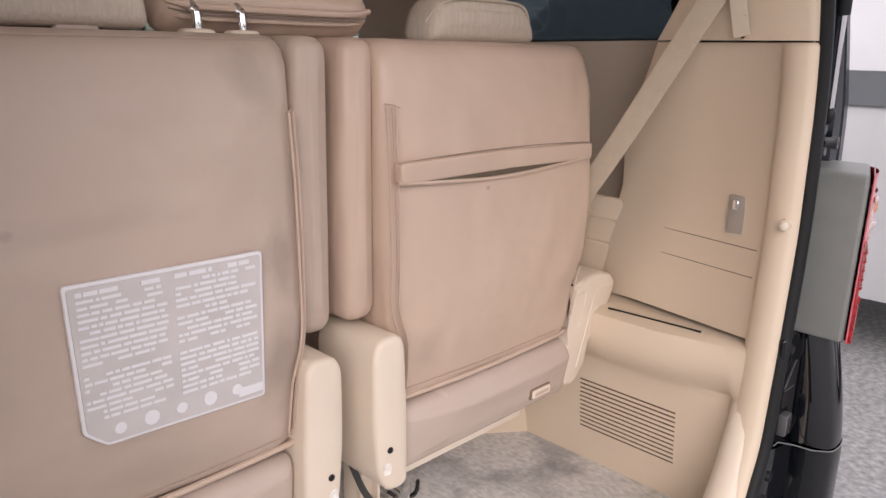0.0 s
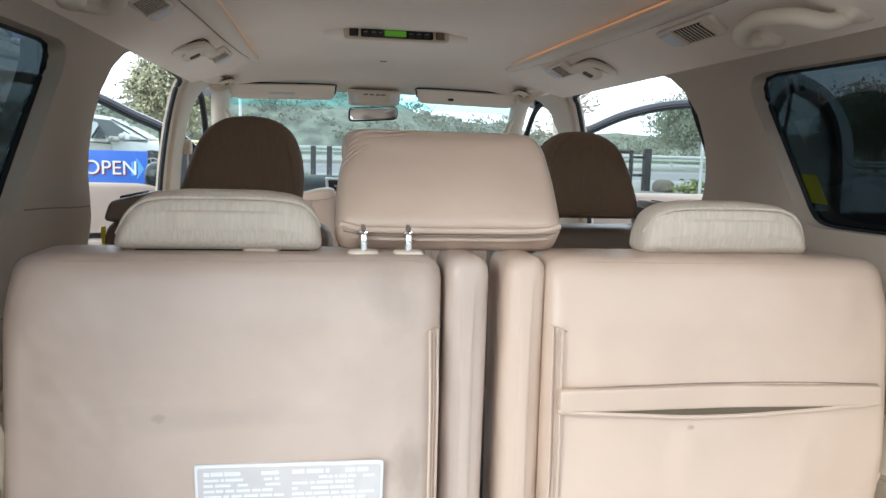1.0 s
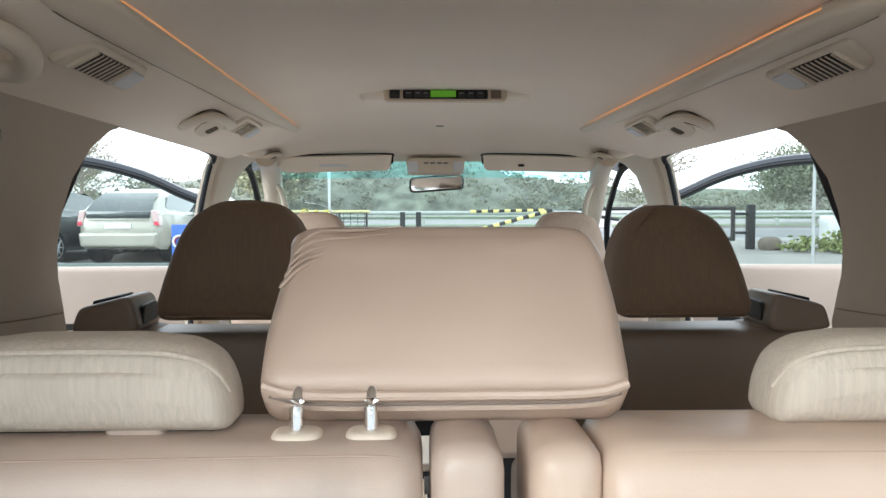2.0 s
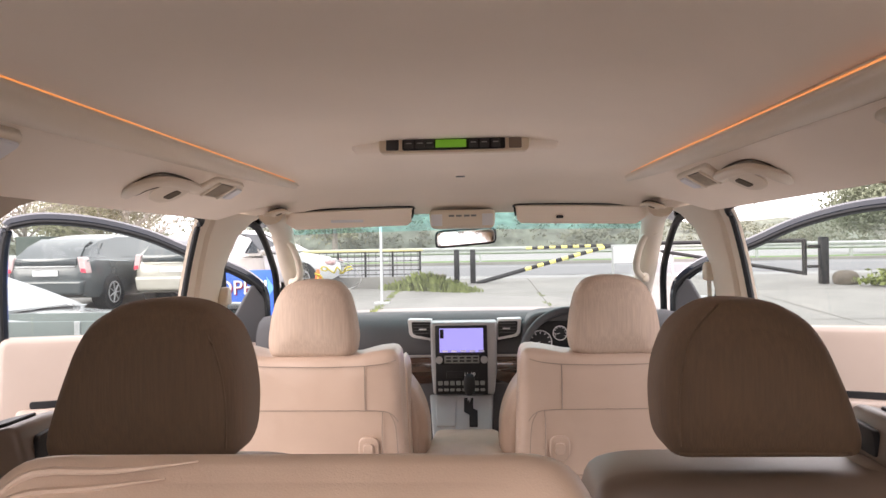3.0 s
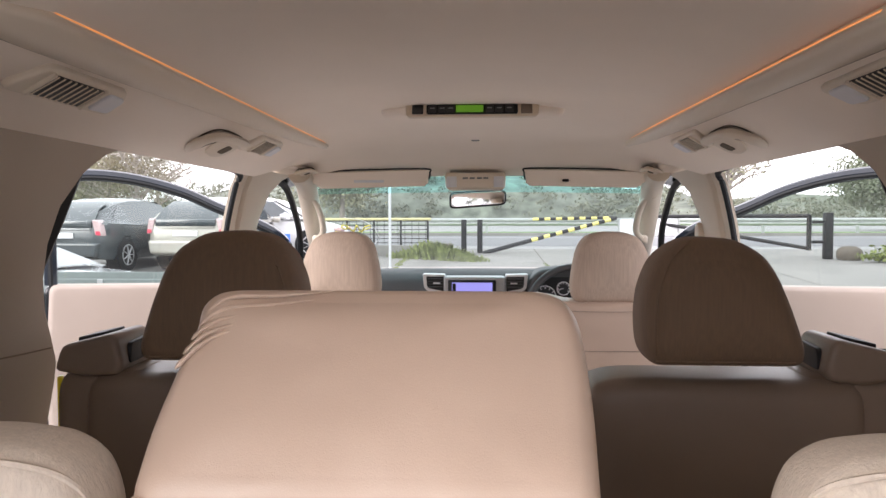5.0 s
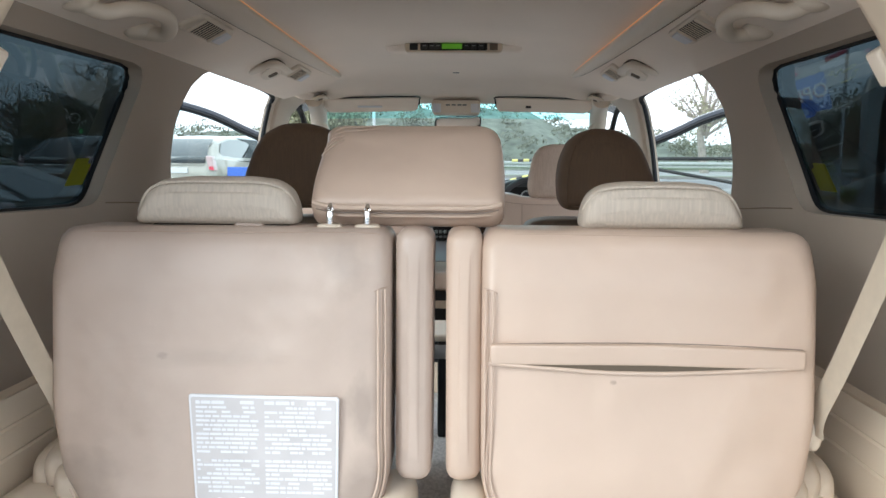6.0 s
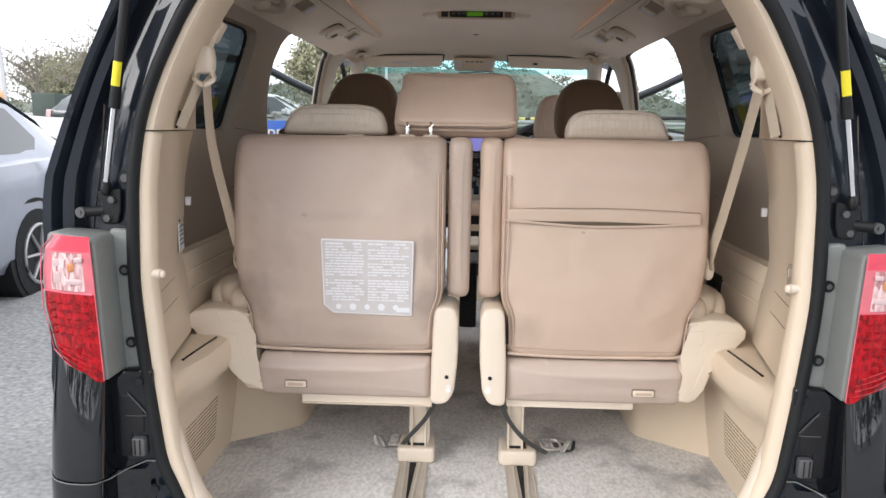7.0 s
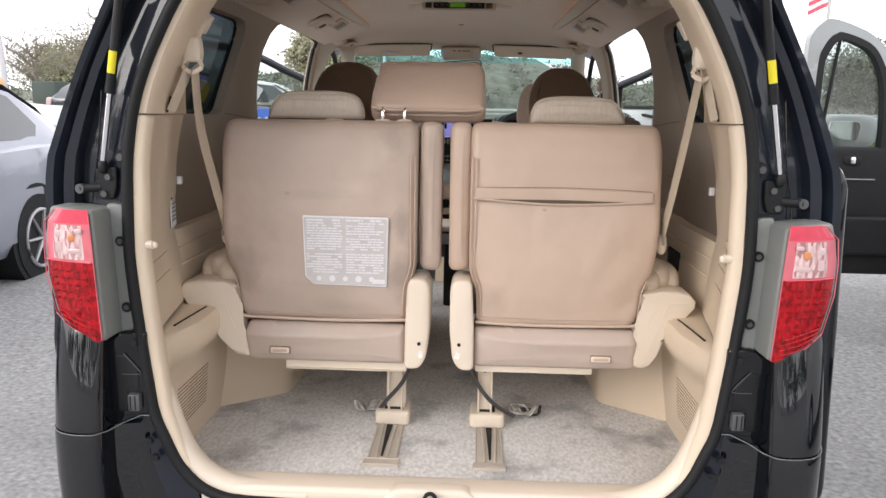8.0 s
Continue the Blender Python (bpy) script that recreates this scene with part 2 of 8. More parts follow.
M_FILM.node_tree.links.new(M_FILM.node_tree.nodes["Principled BSDF"].outputs[0], blend.inputs[1])
M_FILM.node_tree.links.new(shine.outputs[0], blend.inputs[2])
M_FILM.node_tree.links.new(blend.outputs[0], film_out.inputs["Surface"])
M_VENT = mat("vent_ivory", (0.82, 0.76, 0.68), 0.4, vary=0.03)
M_WHITE = mat("white_print", (0.72, 0.72, 0.74), 0.5, vary=0.05)
M_KEY = mat("key_black", (0.03, 0.03, 0.032), 0.45, vary=0.1)
M_PRINT = mat("dim_print", (0.30, 0.31, 0.31), 0.5, vary=0.05)
M_LABEL = mat("label_grey", (0.54, 0.51, 0.50), 0.35, vary=0.06, scale=20)
M_SCREEN = mat("lit_screen", (0.1, 0.1, 0.2), 0.2, glow=(0.31, 0.30, 0.78, 0.62))
M_LCD = mat("green_display", (0.05, 0.12, 0.02), 0.3, glow=(0.16, 0.42, 0.02, 0.22))
M_LED = mat("orange_strip", (0.8, 0.4, 0.1), 0.4, glow=(1.0, 0.36, 0.11, 0.34))
M_GLASS = glass("clear_glass", (0.64, 0.71, 0.69), haze=0.022)
M_BAND = glass("shade_band_glass", (0.40, 0.78, 0.79), haze=0.03)
M_PRIVACY = glass("privacy_glass", (0.150, 0.178, 0.190))
M_MIRROR = mat("mirror", (0.8, 0.8, 0.8), 0.03, 1.0, vary=0.01)
M_ASPHALT = mat("asphalt", (0.275, 0.275, 0.272), 0.9, vary=0.38, scale=38, grain=0.9, grain_scale=70, stain=0.6, stain_scale=1.3, stain_color=(0.15, 0.15, 0.15))
M_CONCRETE = mat("concrete", (0.212, 0.205, 0.190), 0.9, vary=0.15, scale=1.0, grain=0.5, grain_scale=60, stain=0.4, stain_scale=0.7)
M_JOINT = mat("joint_dirt", (0.09, 0.085, 0.07), 0.95, vary=0.3, scale=12)
M_WEED = mat("weed_green", (0.17, 0.20, 0.065), 0.8, vary=0.5, scale=9)
M_GRASS = mat("grass", (0.10, 0.19, 0.035), 0.9, vary=0.4, scale=4, grain=0.8, grain_scale=40)
# Leaf green raised in tone: distance haze is put into it.
M_LEAF = mat("foliage", (0.16, 0.18, 0.12), 0.8, vary=0.5, scale=1.5)
# Bark lightened so that distance haze sits in its colour.
M_HAZEDBARK = mat("hazed_bark", (0.30, 0.27, 0.235), 0.9, vary=0.2, scale=6)
M_BARK = mat("bark", (0.12, 0.10, 0.08), 0.9, vary=0.3, scale=6)
M_CHAMP = mat("champagne_paint", (0.42, 0.40, 0.35), 0.22, 0.2, vary=0.03, coat=0.8)
M_WHITEP = mat("white_paint", (0.54, 0.55, 0.56), 0.2, vary=0.03, coat=0.8)
M_DOORGREY = mat("pale_door_paint", (0.27, 0.29, 0.29), 0.25, vary=0.04, coat=0.6)
M_CHALK = mat("yellow_chalk", (0.75, 0.66, 0.12), 0.8, vary=0.3, scale=60)
M_SILVP = mat("silver_blue_paint", (0.31, 0.335, 0.39), 0.22, 0.2, vary=0.03, coat=0.8)
M_GREYCAR = mat("dark_grey_paint", (0.045, 0.055, 0.06), 0.2, vary=0.05, coat=0.8)
M_CARGLASS = mat("car_glass", (0.03, 0.04, 0.045), 0.05, vary=0.1, coat=1.0)
M_BLUE = mat("blue_sign", (0.015, 0.10, 0.50), 0.5, vary=0.05)
M_ORANGE = mat("orange_plastic", (0.75, 0.16, 0.03), 0.6)
M_GALV = mat("galvanised_steel", (0.42, 0.43, 0.43), 0.45, 0.5, vary=0.1)
M_BOARD = mat("grey_board", (0.13, 0.155, 0.15), 0.6, vary=0.1)
# Distance haze is mixed into this base colour.
M_TEAL = mat("hazy_hill", (0.15, 0.168, 0.135), 1.0, vary=0.45, scale=0.7, stain=0.5, stain_scale=0.12, stain_color=(0.11, 0.112, 0.09))


# ---- building helpers ----
def thing(name, at, label, category, group="", kind=""):
    e = new(name)
    e.location = at
    e.empty_display_size = 0.05
    return tagged(e, label, category, group, kind)


def finish(bm, material, origin, name, angle=38):
    bmesh.ops.recalc_face_normals(bm, faces=bm.faces)
    bmesh.ops.translate(bm, verts=bm.verts, vec=-Vector(origin))
    me = bpy.data.meshes.new(name)
    bm.to_mesh(me)
    bm.free()
    me.materials.append(material)
    me.shade_smooth()
    me.set_sharp_from_angle(angle=radians(angle))
    return me


def root_of(ob):
    while ob.parent:
        ob = ob.parent
    return ob


def part(name, bm, material, parent, label="", angle=38):
    """One mesh, given in world metres, under a thing or a part."""
    ob = new(name, finish(bm, material, root_of(parent).location, name, angle))
    ob.parent = parent
    return tagged(ob, label)


def piece(name, bm, material, label="", category="", kind="", group="", angle=38, at=None):
    """One top-level mesh, given in world metres."""
    if at is None:
        at = sum((v.co for v in bm.verts), Vector()) / max(1, len(bm.verts))
    ob = new(name, finish(bm, material, at, name, angle))
    ob.location = at
    return tagged(ob, label, category, group, kind)


def grid_faces(bm, rows, closed=False):
    n = len(rows[0])
    for a, b in zip(rows, rows[1:]):
        for i in range(n if closed else n - 1):
            j = (i + 1) % n
            try:
                bm.faces.new((a[i], a[j], b[j], b[i]))
            except ValueError:
                pass


def loft(sections, closed=False, caps=True, bm=None):
    """A skin over rows of points; closed: each row is a ring."""
    bm = bm or bmesh.new()
    rows = [[bm.verts.new(p) for p in s] for s in sections]
    grid_faces(bm, rows, closed)
    if closed and caps:
        for r in (rows[0], rows[-1]):
            bm.faces.new(r)
    return bm


def box(x0, x1, y0, y1, z0, z1, r=0.004, seg=2, bm=None):
    bm = bm or bmesh.new()
    res = bmesh.ops.create_cube(bm, size=1)
    vs = res["verts"]
    for v in vs:
        v.co = Vector(((x0 + x1) / 2 + v.co.x * (x1 - x0), (y0 + y1) / 2 + v.co.y * (y1 - y0), (z0 + z1) / 2 + v.co.z * (z1 - z0)))
    if r > 0:
        es = list({e for v in vs for e in v.link_edges})
        bmesh.ops.bevel(bm, geom=es, offset=min(r, 0.45 * min(abs(x1 - x0), abs(y1 - y0), abs(z1 - z0))), segments=seg, affect="EDGES", profile=0.5)
    return bm


def moved(bm, m):
    bmesh.ops.transform(bm, matrix=m, verts=bm.verts)
    return bm


def tube(path, r, n=8, bm=None, closed=False, flat=1.0, up=None):
    """A round (or flattened) bar along a path."""
    bm = bm or bmesh.new()
    P = [Vector(p) for p in path]
    rows = []
    for i, p in enumerate(P):
        a = P[(i - 1) % len(P)] if closed or i else P[0]
        b = P[(i + 1) % len(P)] if closed or i < len(P) - 1 else P[-1]
        d = (b - a).normalized()
        ref = Vector(up) if up else (Vector((0, 0, 1)) if abs(d.z) < 0.9 else Vector((0, 1, 0)))
        u = d.cross(ref).normalized()
        v = u.cross(d).normalized()
        rr = r[i] if isinstance(r, (list, tuple)) else r
        rows.append([bm.verts.new(p + (u * math.cos(2 * math.pi * k / n) + v * flat * math.sin(2 * math.pi * k / n)) * rr) for k in range(n)])
    if closed:
        rows.append(rows[0])
    grid_faces(bm, rows, True)
    if not closed:
        bm.faces.new(rows[0])
        bm.faces.new(rows[-1])
    return bm


def smooth_path(pts, n=6, closed=False):
    """A Catmull-Rom curve through points."""
    P = [Vector(p) for p in pts]
    out = []
    m = len(P)
    for i in range(m if closed else m - 1):
        p0 = P[(i - 1) % m] if closed or i else P[0]
        p1, p2 = P[i], P[(i + 1) % m]
        p3 = P[(i + 2) % m] if closed or i + 2 < m else P[-1]
        for k in range(n):
            t = k / n
            out.append(0.5 * (2 * p1 + (p2 - p0) * t + (2 * p0 - 5 * p1 + 4 * p2 - p3) * t * t + (3 * p1 - p0 - 3 * p2 + p3) * t ** 3))
    if not closed:
        out.append(P[-1])
    return out


def rounded(outline, r, n=4):
    """A polygon's corners rounded with radius about r."""
    P = [Vector(p) for p in outline]
    out = []
    for i, p in enumerate(P):
        a, b = P[i - 1], P[(i + 1) % len(P)]
        ra = min(r, (a - p).length * 0.45)
        rb = min(r, (b - p).length * 0.45)
        s, e = p + (a - p).normalized() * ra, p + (b - p).normalized() * rb
        for k in range(n + 1):
            t = k / n
            out.append((1 - t) ** 2 * s + 2 * t * (1 - t) * p + t * t * e)
    return out



def pad(outline, d0, d1, r, puff0=0.0, puff1=0.0, to=None, corner=0.02, rings=5, wave=None, bm=None):
    """A padded slab: a 2D outline, thick from depth d0 to d1, with round edges and swelling faces. to maps (u, v, depth) to the world."""
    bm = bm or bmesh.new()
    to = to or (lambda u, v, d: (u, d, v))
    base = [Vector(p[:2]) for p in rounded([Vector((*p, 0)) for p in outline], corner)]
    c = sum(base, Vector((0, 0))) / len(base)
    ext = [max(abs(p[i] - c[i]) for p in base if (p[i] - c[i]) * g > 0) for i in (0, 1) for g in (1, -1)]

    def shrink(t):
        """The outline drawn in by t on every side."""
        out = []
        for p in base:
            q = p - c
            ex, ey = ext[0 if q.x > 0 else 1], ext[2 if q.y > 0 else 3]
            out.append(c + Vector((q.x * (1 - t / max(ex, t * 1.05)), q.y * (1 - t / max(ey, t * 1.05)))))
        return out

    rows = []

    def ring(loop, d):
        rows.append([bm.verts.new(to(p.x, p.y, d)) for p in loop])

    def face(side):
        d, puff, sg = (d0, puff0, 1) if side == 0 else (d1, puff1, -1)
        loops = []
        inner = shrink(r)
        for k in range(rings, 0, -1):
            f = ((k - 0.55) / (rings - 0.3)) ** 0.75
            loop = [c + (p - c) * f for p in inner]
            loops.append((loop, d - sg * puff * (1 - f ** 3)))
        edge = []
        for k in range(5):
            a = math.pi / 2 * k / 4
            edge.append((shrink(r * (1 - math.sin(a))), d + sg * r * (1 - math.cos(a))))
        seq = list(reversed(loops)) + edge
        return seq

    for loop, d in face(0):
        ring(loop, d)
    for loop, d in reversed(face(1)):
        ring(loop, d)
    grid_faces(bm, rows, True)
    for r_ in (rows[0], rows[-1]):
        cv = bm.verts.new(sum((v.co for v in r_), Vector()) / len(r_))
        for i in range(len(r_)):
            bm.faces.new((r_[i], r_[(i + 1) % len(r_)], cv))
    if wave:
        for v in bm.verts:
            v.co = Vector(wave(v.co))
    return bm


def squash(cx, cy, cz, sx, sy, sz, e=0.5, n=20, bm=None):
    """A superellipsoid: a pillow-like solid with half sizes sx, sy, sz."""
    bm = bm or bmesh.new()
    pw = lambda v, k: math.copysign(abs(v) ** k, v)
    rows = []
    for i in range(1, n // 2 + 1):
        a = -math.pi / 2 + math.pi * i / (n // 2 + 1)
        rows.append([bm.verts.new((cx + sx * pw(math.cos(a), e) * pw(math.cos(2 * math.pi * k / n), e),
                                   cy + sy * pw(math.cos(a), e) * pw(math.sin(2 * math.pi * k / n), e),
                                   cz + sz * pw(math.sin(a), e))) for k in range(n)])
    grid_faces(bm, rows, True)
    for r, z in ((rows[0], cz - sz), (rows[-1], cz + sz)):
        cv = bm.verts.new((cx, cy, z))
        for i in range(n):
            bm.faces.new((r[i], r[(i + 1) % n], cv))
    return bm


def prism(outline, d0, d1, to, r=0.0, bm=None):
    """A 2D outline pushed from depth d0 to d1."""
    bm = bm or bmesh.new()
    lo = [bm.verts.new(to(u, v, d0)) for u, v in outline]
    hi = [bm.verts.new(to(u, v, d1)) for u, v in outline]
    grid_faces(bm, [lo, hi], True)
    fs = [bm.faces.new(lo), bm.faces.new(hi)]
    if r:
        es = list({e for f in fs for e in f.edges})
        bmesh.ops.bevel(bm, geom=es, offset=r, segments=2, affect="EDGES", profile=0.5)
    return bm


def interp(x, table):
    if x <= table[0][0]:
        return table[0][1]
    for (a, va), (b, vb) in zip(table, table[1:]):
        if x <= b:
            return va + (vb - va) * (x - a) / (b - a)
    return table[-1][1]


def annulus(outer, inner, m, to):
    """A panel with a hole: rows from the outer outline to the inner one, with as many points each."""
    return loft([[to(*(Vector(o).lerp(Vector(i), k / m))) for o, i in zip(outer, inner)] for k in range(m + 1)], closed=True, caps=False)



# ---- the van's shell, inside ----
FLOOR = 0.48
XYZ = lambda u, v, d: (u, d, v)


def wall_x(y, z):
    return interp(z, [(1.08, 0.800), (1.20, 0.792), (1.30, 0.772), (1.38, 0.762), (1.45, 0.755), (1.60, 0.732), (1.70, 0.712), (1.76, 0.69)])


def ray_to(outline, c, a):
    d = Vector((math.cos(a), math.sin(a)))
    best = None
    for i in range(len(outline)):
        p, q = Vector(outline[i]) - c, Vector(outline[(i + 1) % len(outline)]) - c
        e = q - p
        det = d.x * -e.y + d.y * e.x
        if abs(det) < 1e-9:
            continue
        t = (p.x * -e.y + p.y * e.x) / det
        s = (d.x * p.y - d.y * p.x) / det
        if t > 0 and -1e-6 <= s <= 1 + 1e-6 and (best is None or t < best):
            best = t
    return c + d * (best or 0.1)


piece("floor", box(-0.80, 0.80, 0.06, 3.30, FLOOR - 0.05, FLOOR, 0.003), M_CARPET, "grey-beige pile carpet on the van's load floor", "floor", "structure")

# roof lining: one curved sheet
ROOF_Z = [(-0.02, 1.79), (0.15, 1.84), (0.6, 1.878), (1.3, 1.895), (1.78, 1.898), (1.88, 1.886), (2.2, 1.876), (2.42, 1.864), (2.6, 1.848), (2.8, 1.812), (2.95, 1.780)]
ys = [-0.02 + 2.97 * k / 40 for k in range(41)]
secs = []
for y in ys:
    zc = interp(y, ROOF_Z)
    half = [(0.0, zc), (0.12, zc), (0.24, zc - 0.003), (0.36, zc - 0.011), (0.445, min(zc - 0.020, 1.854)), (0.50, min(zc - 0.04, 1.834)), (0.545, min(zc - 0.05, 1.804)),
            (0.60, min(zc - 0.045, 1.776)), (0.65, min(zc - 0.04, 1.758)), (0.70, min(zc - 0.035, 1.742))]
    if y > 2.3:
        f = min(1.0, (y - 2.3) / 0.4)
        soft = [0.0, 0.0, 0.001, 0.004, 0.008, 0.014, 0.020, 0.028, 0.036, 0.046]
        half = [(x, z + (zc - q - z) * f) for (x, z), q in zip(half, soft)]
        k = (y - 2.3) / 0.65
        half = [(x * (1 - 0.06 * k), z) for x, z in half]
    row = [(-x, y, z) for x, z in reversed(half[1:])] + [(x, y, z) for x, z in half]
    secs.append(row)
bm = loft(secs)
piece("ceiling", bm, M_LINER, "beige cloth roof lining, gently domed", "ceiling", "structure", angle=60)

WINDOW = [(0.12, 1.395), (0.80, 1.385), (0.845, 1.40), (0.995, 1.66), (0.985, 1.706), (0.12, 1.70)]
WALL = [(0.02, 0.45), (1.30, 0.45), (1.29, 1.34), (1.24, 1.44), (1.222, 1.50), (1.222, 1.56), (1.245, 1.63), (1.30, 1.69), (1.36, 1.73), (1.42, 1.748), (0.02, 1.748)]

for s, tag in ((-1, "left"), (1, "right")):
    c = Vector((0.56, 1.54))
    hole = [Vector(p[:2]) for p in rounded([Vector((*p, 0)) for p in WINDOW], 0.05)]
    angs = [2 * math.pi * k / 120 for k in range(120)]
    extra = [math.atan2(p[1] - c.y, p[0] - c.x) % (2 * math.pi) for p in WALL]
    angs = sorted(set(round(a, 5) for a in angs + extra))
    outer = [ray_to(WALL, c, a) for a in angs]
    inner = [ray_to(hole, c, a) for a in angs]
    bm = annulus(outer, inner, 8, lambda y, z: (s * wall_x(y, z), y, z))
    # returns: the window's reveal and the pillar's rounded edge
    rows = [[bm.verts.new((s * (wall_x(p.x, p.y) + d), p.x, p.y)) for p in inner] for d in (0, 0.006, 0.042)]
    grid_faces(bm, rows, True)
    ro = sorted((o for o in outer if o.x > 1.2), key=lambda o: (math.atan2(o.y - c.y, o.x - c.x)))
    rows = [[bm.verts.new((s * (wall_x(p.x, p.y) + d), p.x + e, p.y)) for p in ro] for d, e in ((0, 0), (0.012, 0.008), (0.10, 0.012))]
    grid_faces(bm, rows)
    bmesh.ops.remove_doubles(bm, verts=bm.verts, dist=0.0005)
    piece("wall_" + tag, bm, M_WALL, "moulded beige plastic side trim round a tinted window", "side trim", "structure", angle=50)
    part("seam", tube(smooth_path([(s * (wall_x(0, z) - 0.0003), y, z) for y, z in ((0.875, 1.390), (1.02, 1.383), (1.15, 1.374), (1.268, 1.369))]), 0.0014, 5), M_SEAM, bpy.data.objects["wall_" + tag])
    # quarter pane
    bm = bmesh.new()
    vs = [bm.verts.new((s * (wall_x(p.x, p.y) + 0.042), p.x, p.y)) for p in [c + (q - c) * 1.03 for q in hole]]
    bm.faces.new(vs)
    w = piece("window_1" if s < 0 else "window_2", bm, M_PRIVACY, "dark tinted quarter window with a black edge", "window", "structure")
    loop = [(s * (wall_x(p.x, p.y) + 0.037), p.x, p.y) for p in hole]
    part("window_seal", moved(tube(loop, 0.006, 6, closed=True), Matrix()), M_RUBBER, w)

# Dark brown that paints shade in louvre slits, pocket mouth and grip hollows.
M_SLIT = mat("slit_shade_brown", (0.10, 0.075, 0.05), 0.8)
# pillar trims by the tailgate
DX = [(0.46, 0.50), (0.52, 0.555), (0.60, 0.594), (0.70, 0.625), (0.87, 0.645), (1.07, 0.662), (1.265, 0.656), (1.34, 0.647), (1.40, 0.635), (1.45, 0.620), (1.50, 0.600), (1.55, 0.576), (1.63, 0.532), (1.70, 0.48), (1.76, 0.43)]
DF = [(0.88, 0.40), (1.0, 0.40), (1.06, 0.385), (1.10, 0.375), (1.18, 0.37), (1.26, 0.35), (1.385, 0.28), (1.5, 0.20), (1.76, 0.16)]
FLARE = [(0.88, 0.085), (1.10, 0.085), (1.26, 0.065), (1.387, 0.03)]
for s, tag in ((-1, "left"), (1, "right")):
    rows = []
    for k in range(28):
        z = 0.875 + (1.387 - 0.875) * k / 27
        x, yf = interp(z, DX), interp(z, DF)
        rows.append([(s * a, b, z) for a, b in ((x + 0.022, -0.012), (x + 0.006, -0.01), (x, 0.0), (x + 0.004, 0.03), (x + 0.018, 0.045), (x + 0.018 + (interp(z, FLARE) - 0.018) * 0.5, (yf + 0.045) / 2), (x + interp(z, FLARE) - 0.008, yf - 0.03), (x + interp(z, FLARE), yf - 0.006), (x + interp(z, FLARE) + 0.012, yf), (0.81, yf + 0.004))])
    panel = piece("pillar_trim", loft(rows), M_TRIM, "tall beige plastic corner trim beside the tailgate opening", "pillar trim", "structure", angle=40)
    for z, y1 in ((1.034, 0.37), (0.985, 0.26)):
        x = interp(z, DX)
        part("seam", tube([(s * (x + 0.0178 + 0.067 * (y - 0.045) / (interp(z, DF) - 0.051)), y, z + 0.004 * y) for y in (0.05, 0.12, 0.20, y1)], 0.0010, 5), M_SEAM, panel)
    band = [(s * (interp(z, DX) + a), b, z) for z in [0.56 + 0.0305 * k for k in range(28)] for a, b in ((0.020, -0.014), (0.003, -0.013), (-0.004, -0.004), (-0.005, 0.012), (-0.001, 0.030), (0.010, 0.040), (0.024, 0.046))]
    part("edge_band", loft([band[k:k + 7] for k in range(0, len(band), 7)]), M_TRIM, panel, angle=60)
    rows = []
    for k in range(20):
        z = 1.390 + (1.775 - 1.390) * k / 19
        x, yf = interp(z, DX), interp(z, DF)
        rows.append([(s * a, b, z) for a, b in ((x + 0.022, -0.012), (x + 0.006, -0.01), (x, 0.0), (x + 0.006, 0.05), (x + 0.014, yf - 0.03), (x + 0.022, yf - 0.008), (x + 0.035, yf), (0.76, yf + 0.004))])
    piece("upper_pillar_trim", loft(rows), M_TRIM, "beige upper pillar trim with a seat belt guide", "pillar trim", "structure", angle=40)
    # lower box with ledge, slot and grille
    rows = []
    prof = [(0.46, 0.698), (0.60, 0.680), (0.735, 0.668), (0.752, 0.652), (0.775, 0.628), (0.805, 0.616), (0.835, 0.614), (0.856, 0.622), (0.865, 0.645), (0.866, 0.70), (0.868, 0.80)]
    dense = [(z, interp(z, prof)) for z in (0.46, 0.48, 0.50, 0.52, 0.54, 0.57, 0.60, 0.63, 0.66, 0.70, 0.735)] + prof[3:]
    yy = [-0.01, 0.0, 0.03, 0.06, 0.13, 0.2, 0.35, 0.50, 0.58]
    for y in yy:
        row = []
        for z, x in dense:
            xs = x + (0.026 * (1 - (y - 0.06) / 0.14) if z > 0.74 and y < 0.2 else 0.0)
            if y < 0.045 and z < 0.87:
                xs = interp(z, DX) + (0.0 if y > -0.005 else 0.008)
            row.append((s * xs, y, z))
        rows.append(row)
    lower = thing("side_storage_box", (s * 0.68, 0.25, FLOOR), "beige plastic lower side box with a louvred grille and ledge", "side box", kind="structure")
    part("body", loft(rows), M_TRIM, lower, angle=45)
    part("slot", moved(box(-0.0025, 0.0025, -0.097, 0.097, -0.002, 0.002, 0.001), pose(s * 0.652, 0.222, 0.8655, 0, 0, s * 4)), M_DARK, lower, "narrow dark slot in the ledge")
    for k in range(12):
        z = 0.562 + 0.0104 * k
        x = interp(z, [(p, q) for p, q in prof[:4]])
        for y0, y1 in (((0.165, 0.238), (0.242, 0.315), (0.319, 0.392)) if s < 0 else ((0.165, 0.392),)):
            part("louvre_slit", box(min(s * (x - 0.0008), s * (x + 0.006)), max(s * (x - 0.0008), s * (x + 0.006)), y0, y1, z, z + 0.0040, 0.0008, 1), M_SLIT, lower)
            part("louvre_lip", tube([(s * (x - 0.0006), y0, z + 0.0052), (s * (x - 0.0006), y1, z + 0.0052)], 0.0014, 5), M_TRIM, lower)
    # shelf with a cup tray behind the pillar
    rows = []
    for y in (0.26, 0.34, 0.42, 0.60, 0.80, 1.0, 1.27):
        dip = 0.012 if 0.4 < y < 0.9 else 0.0
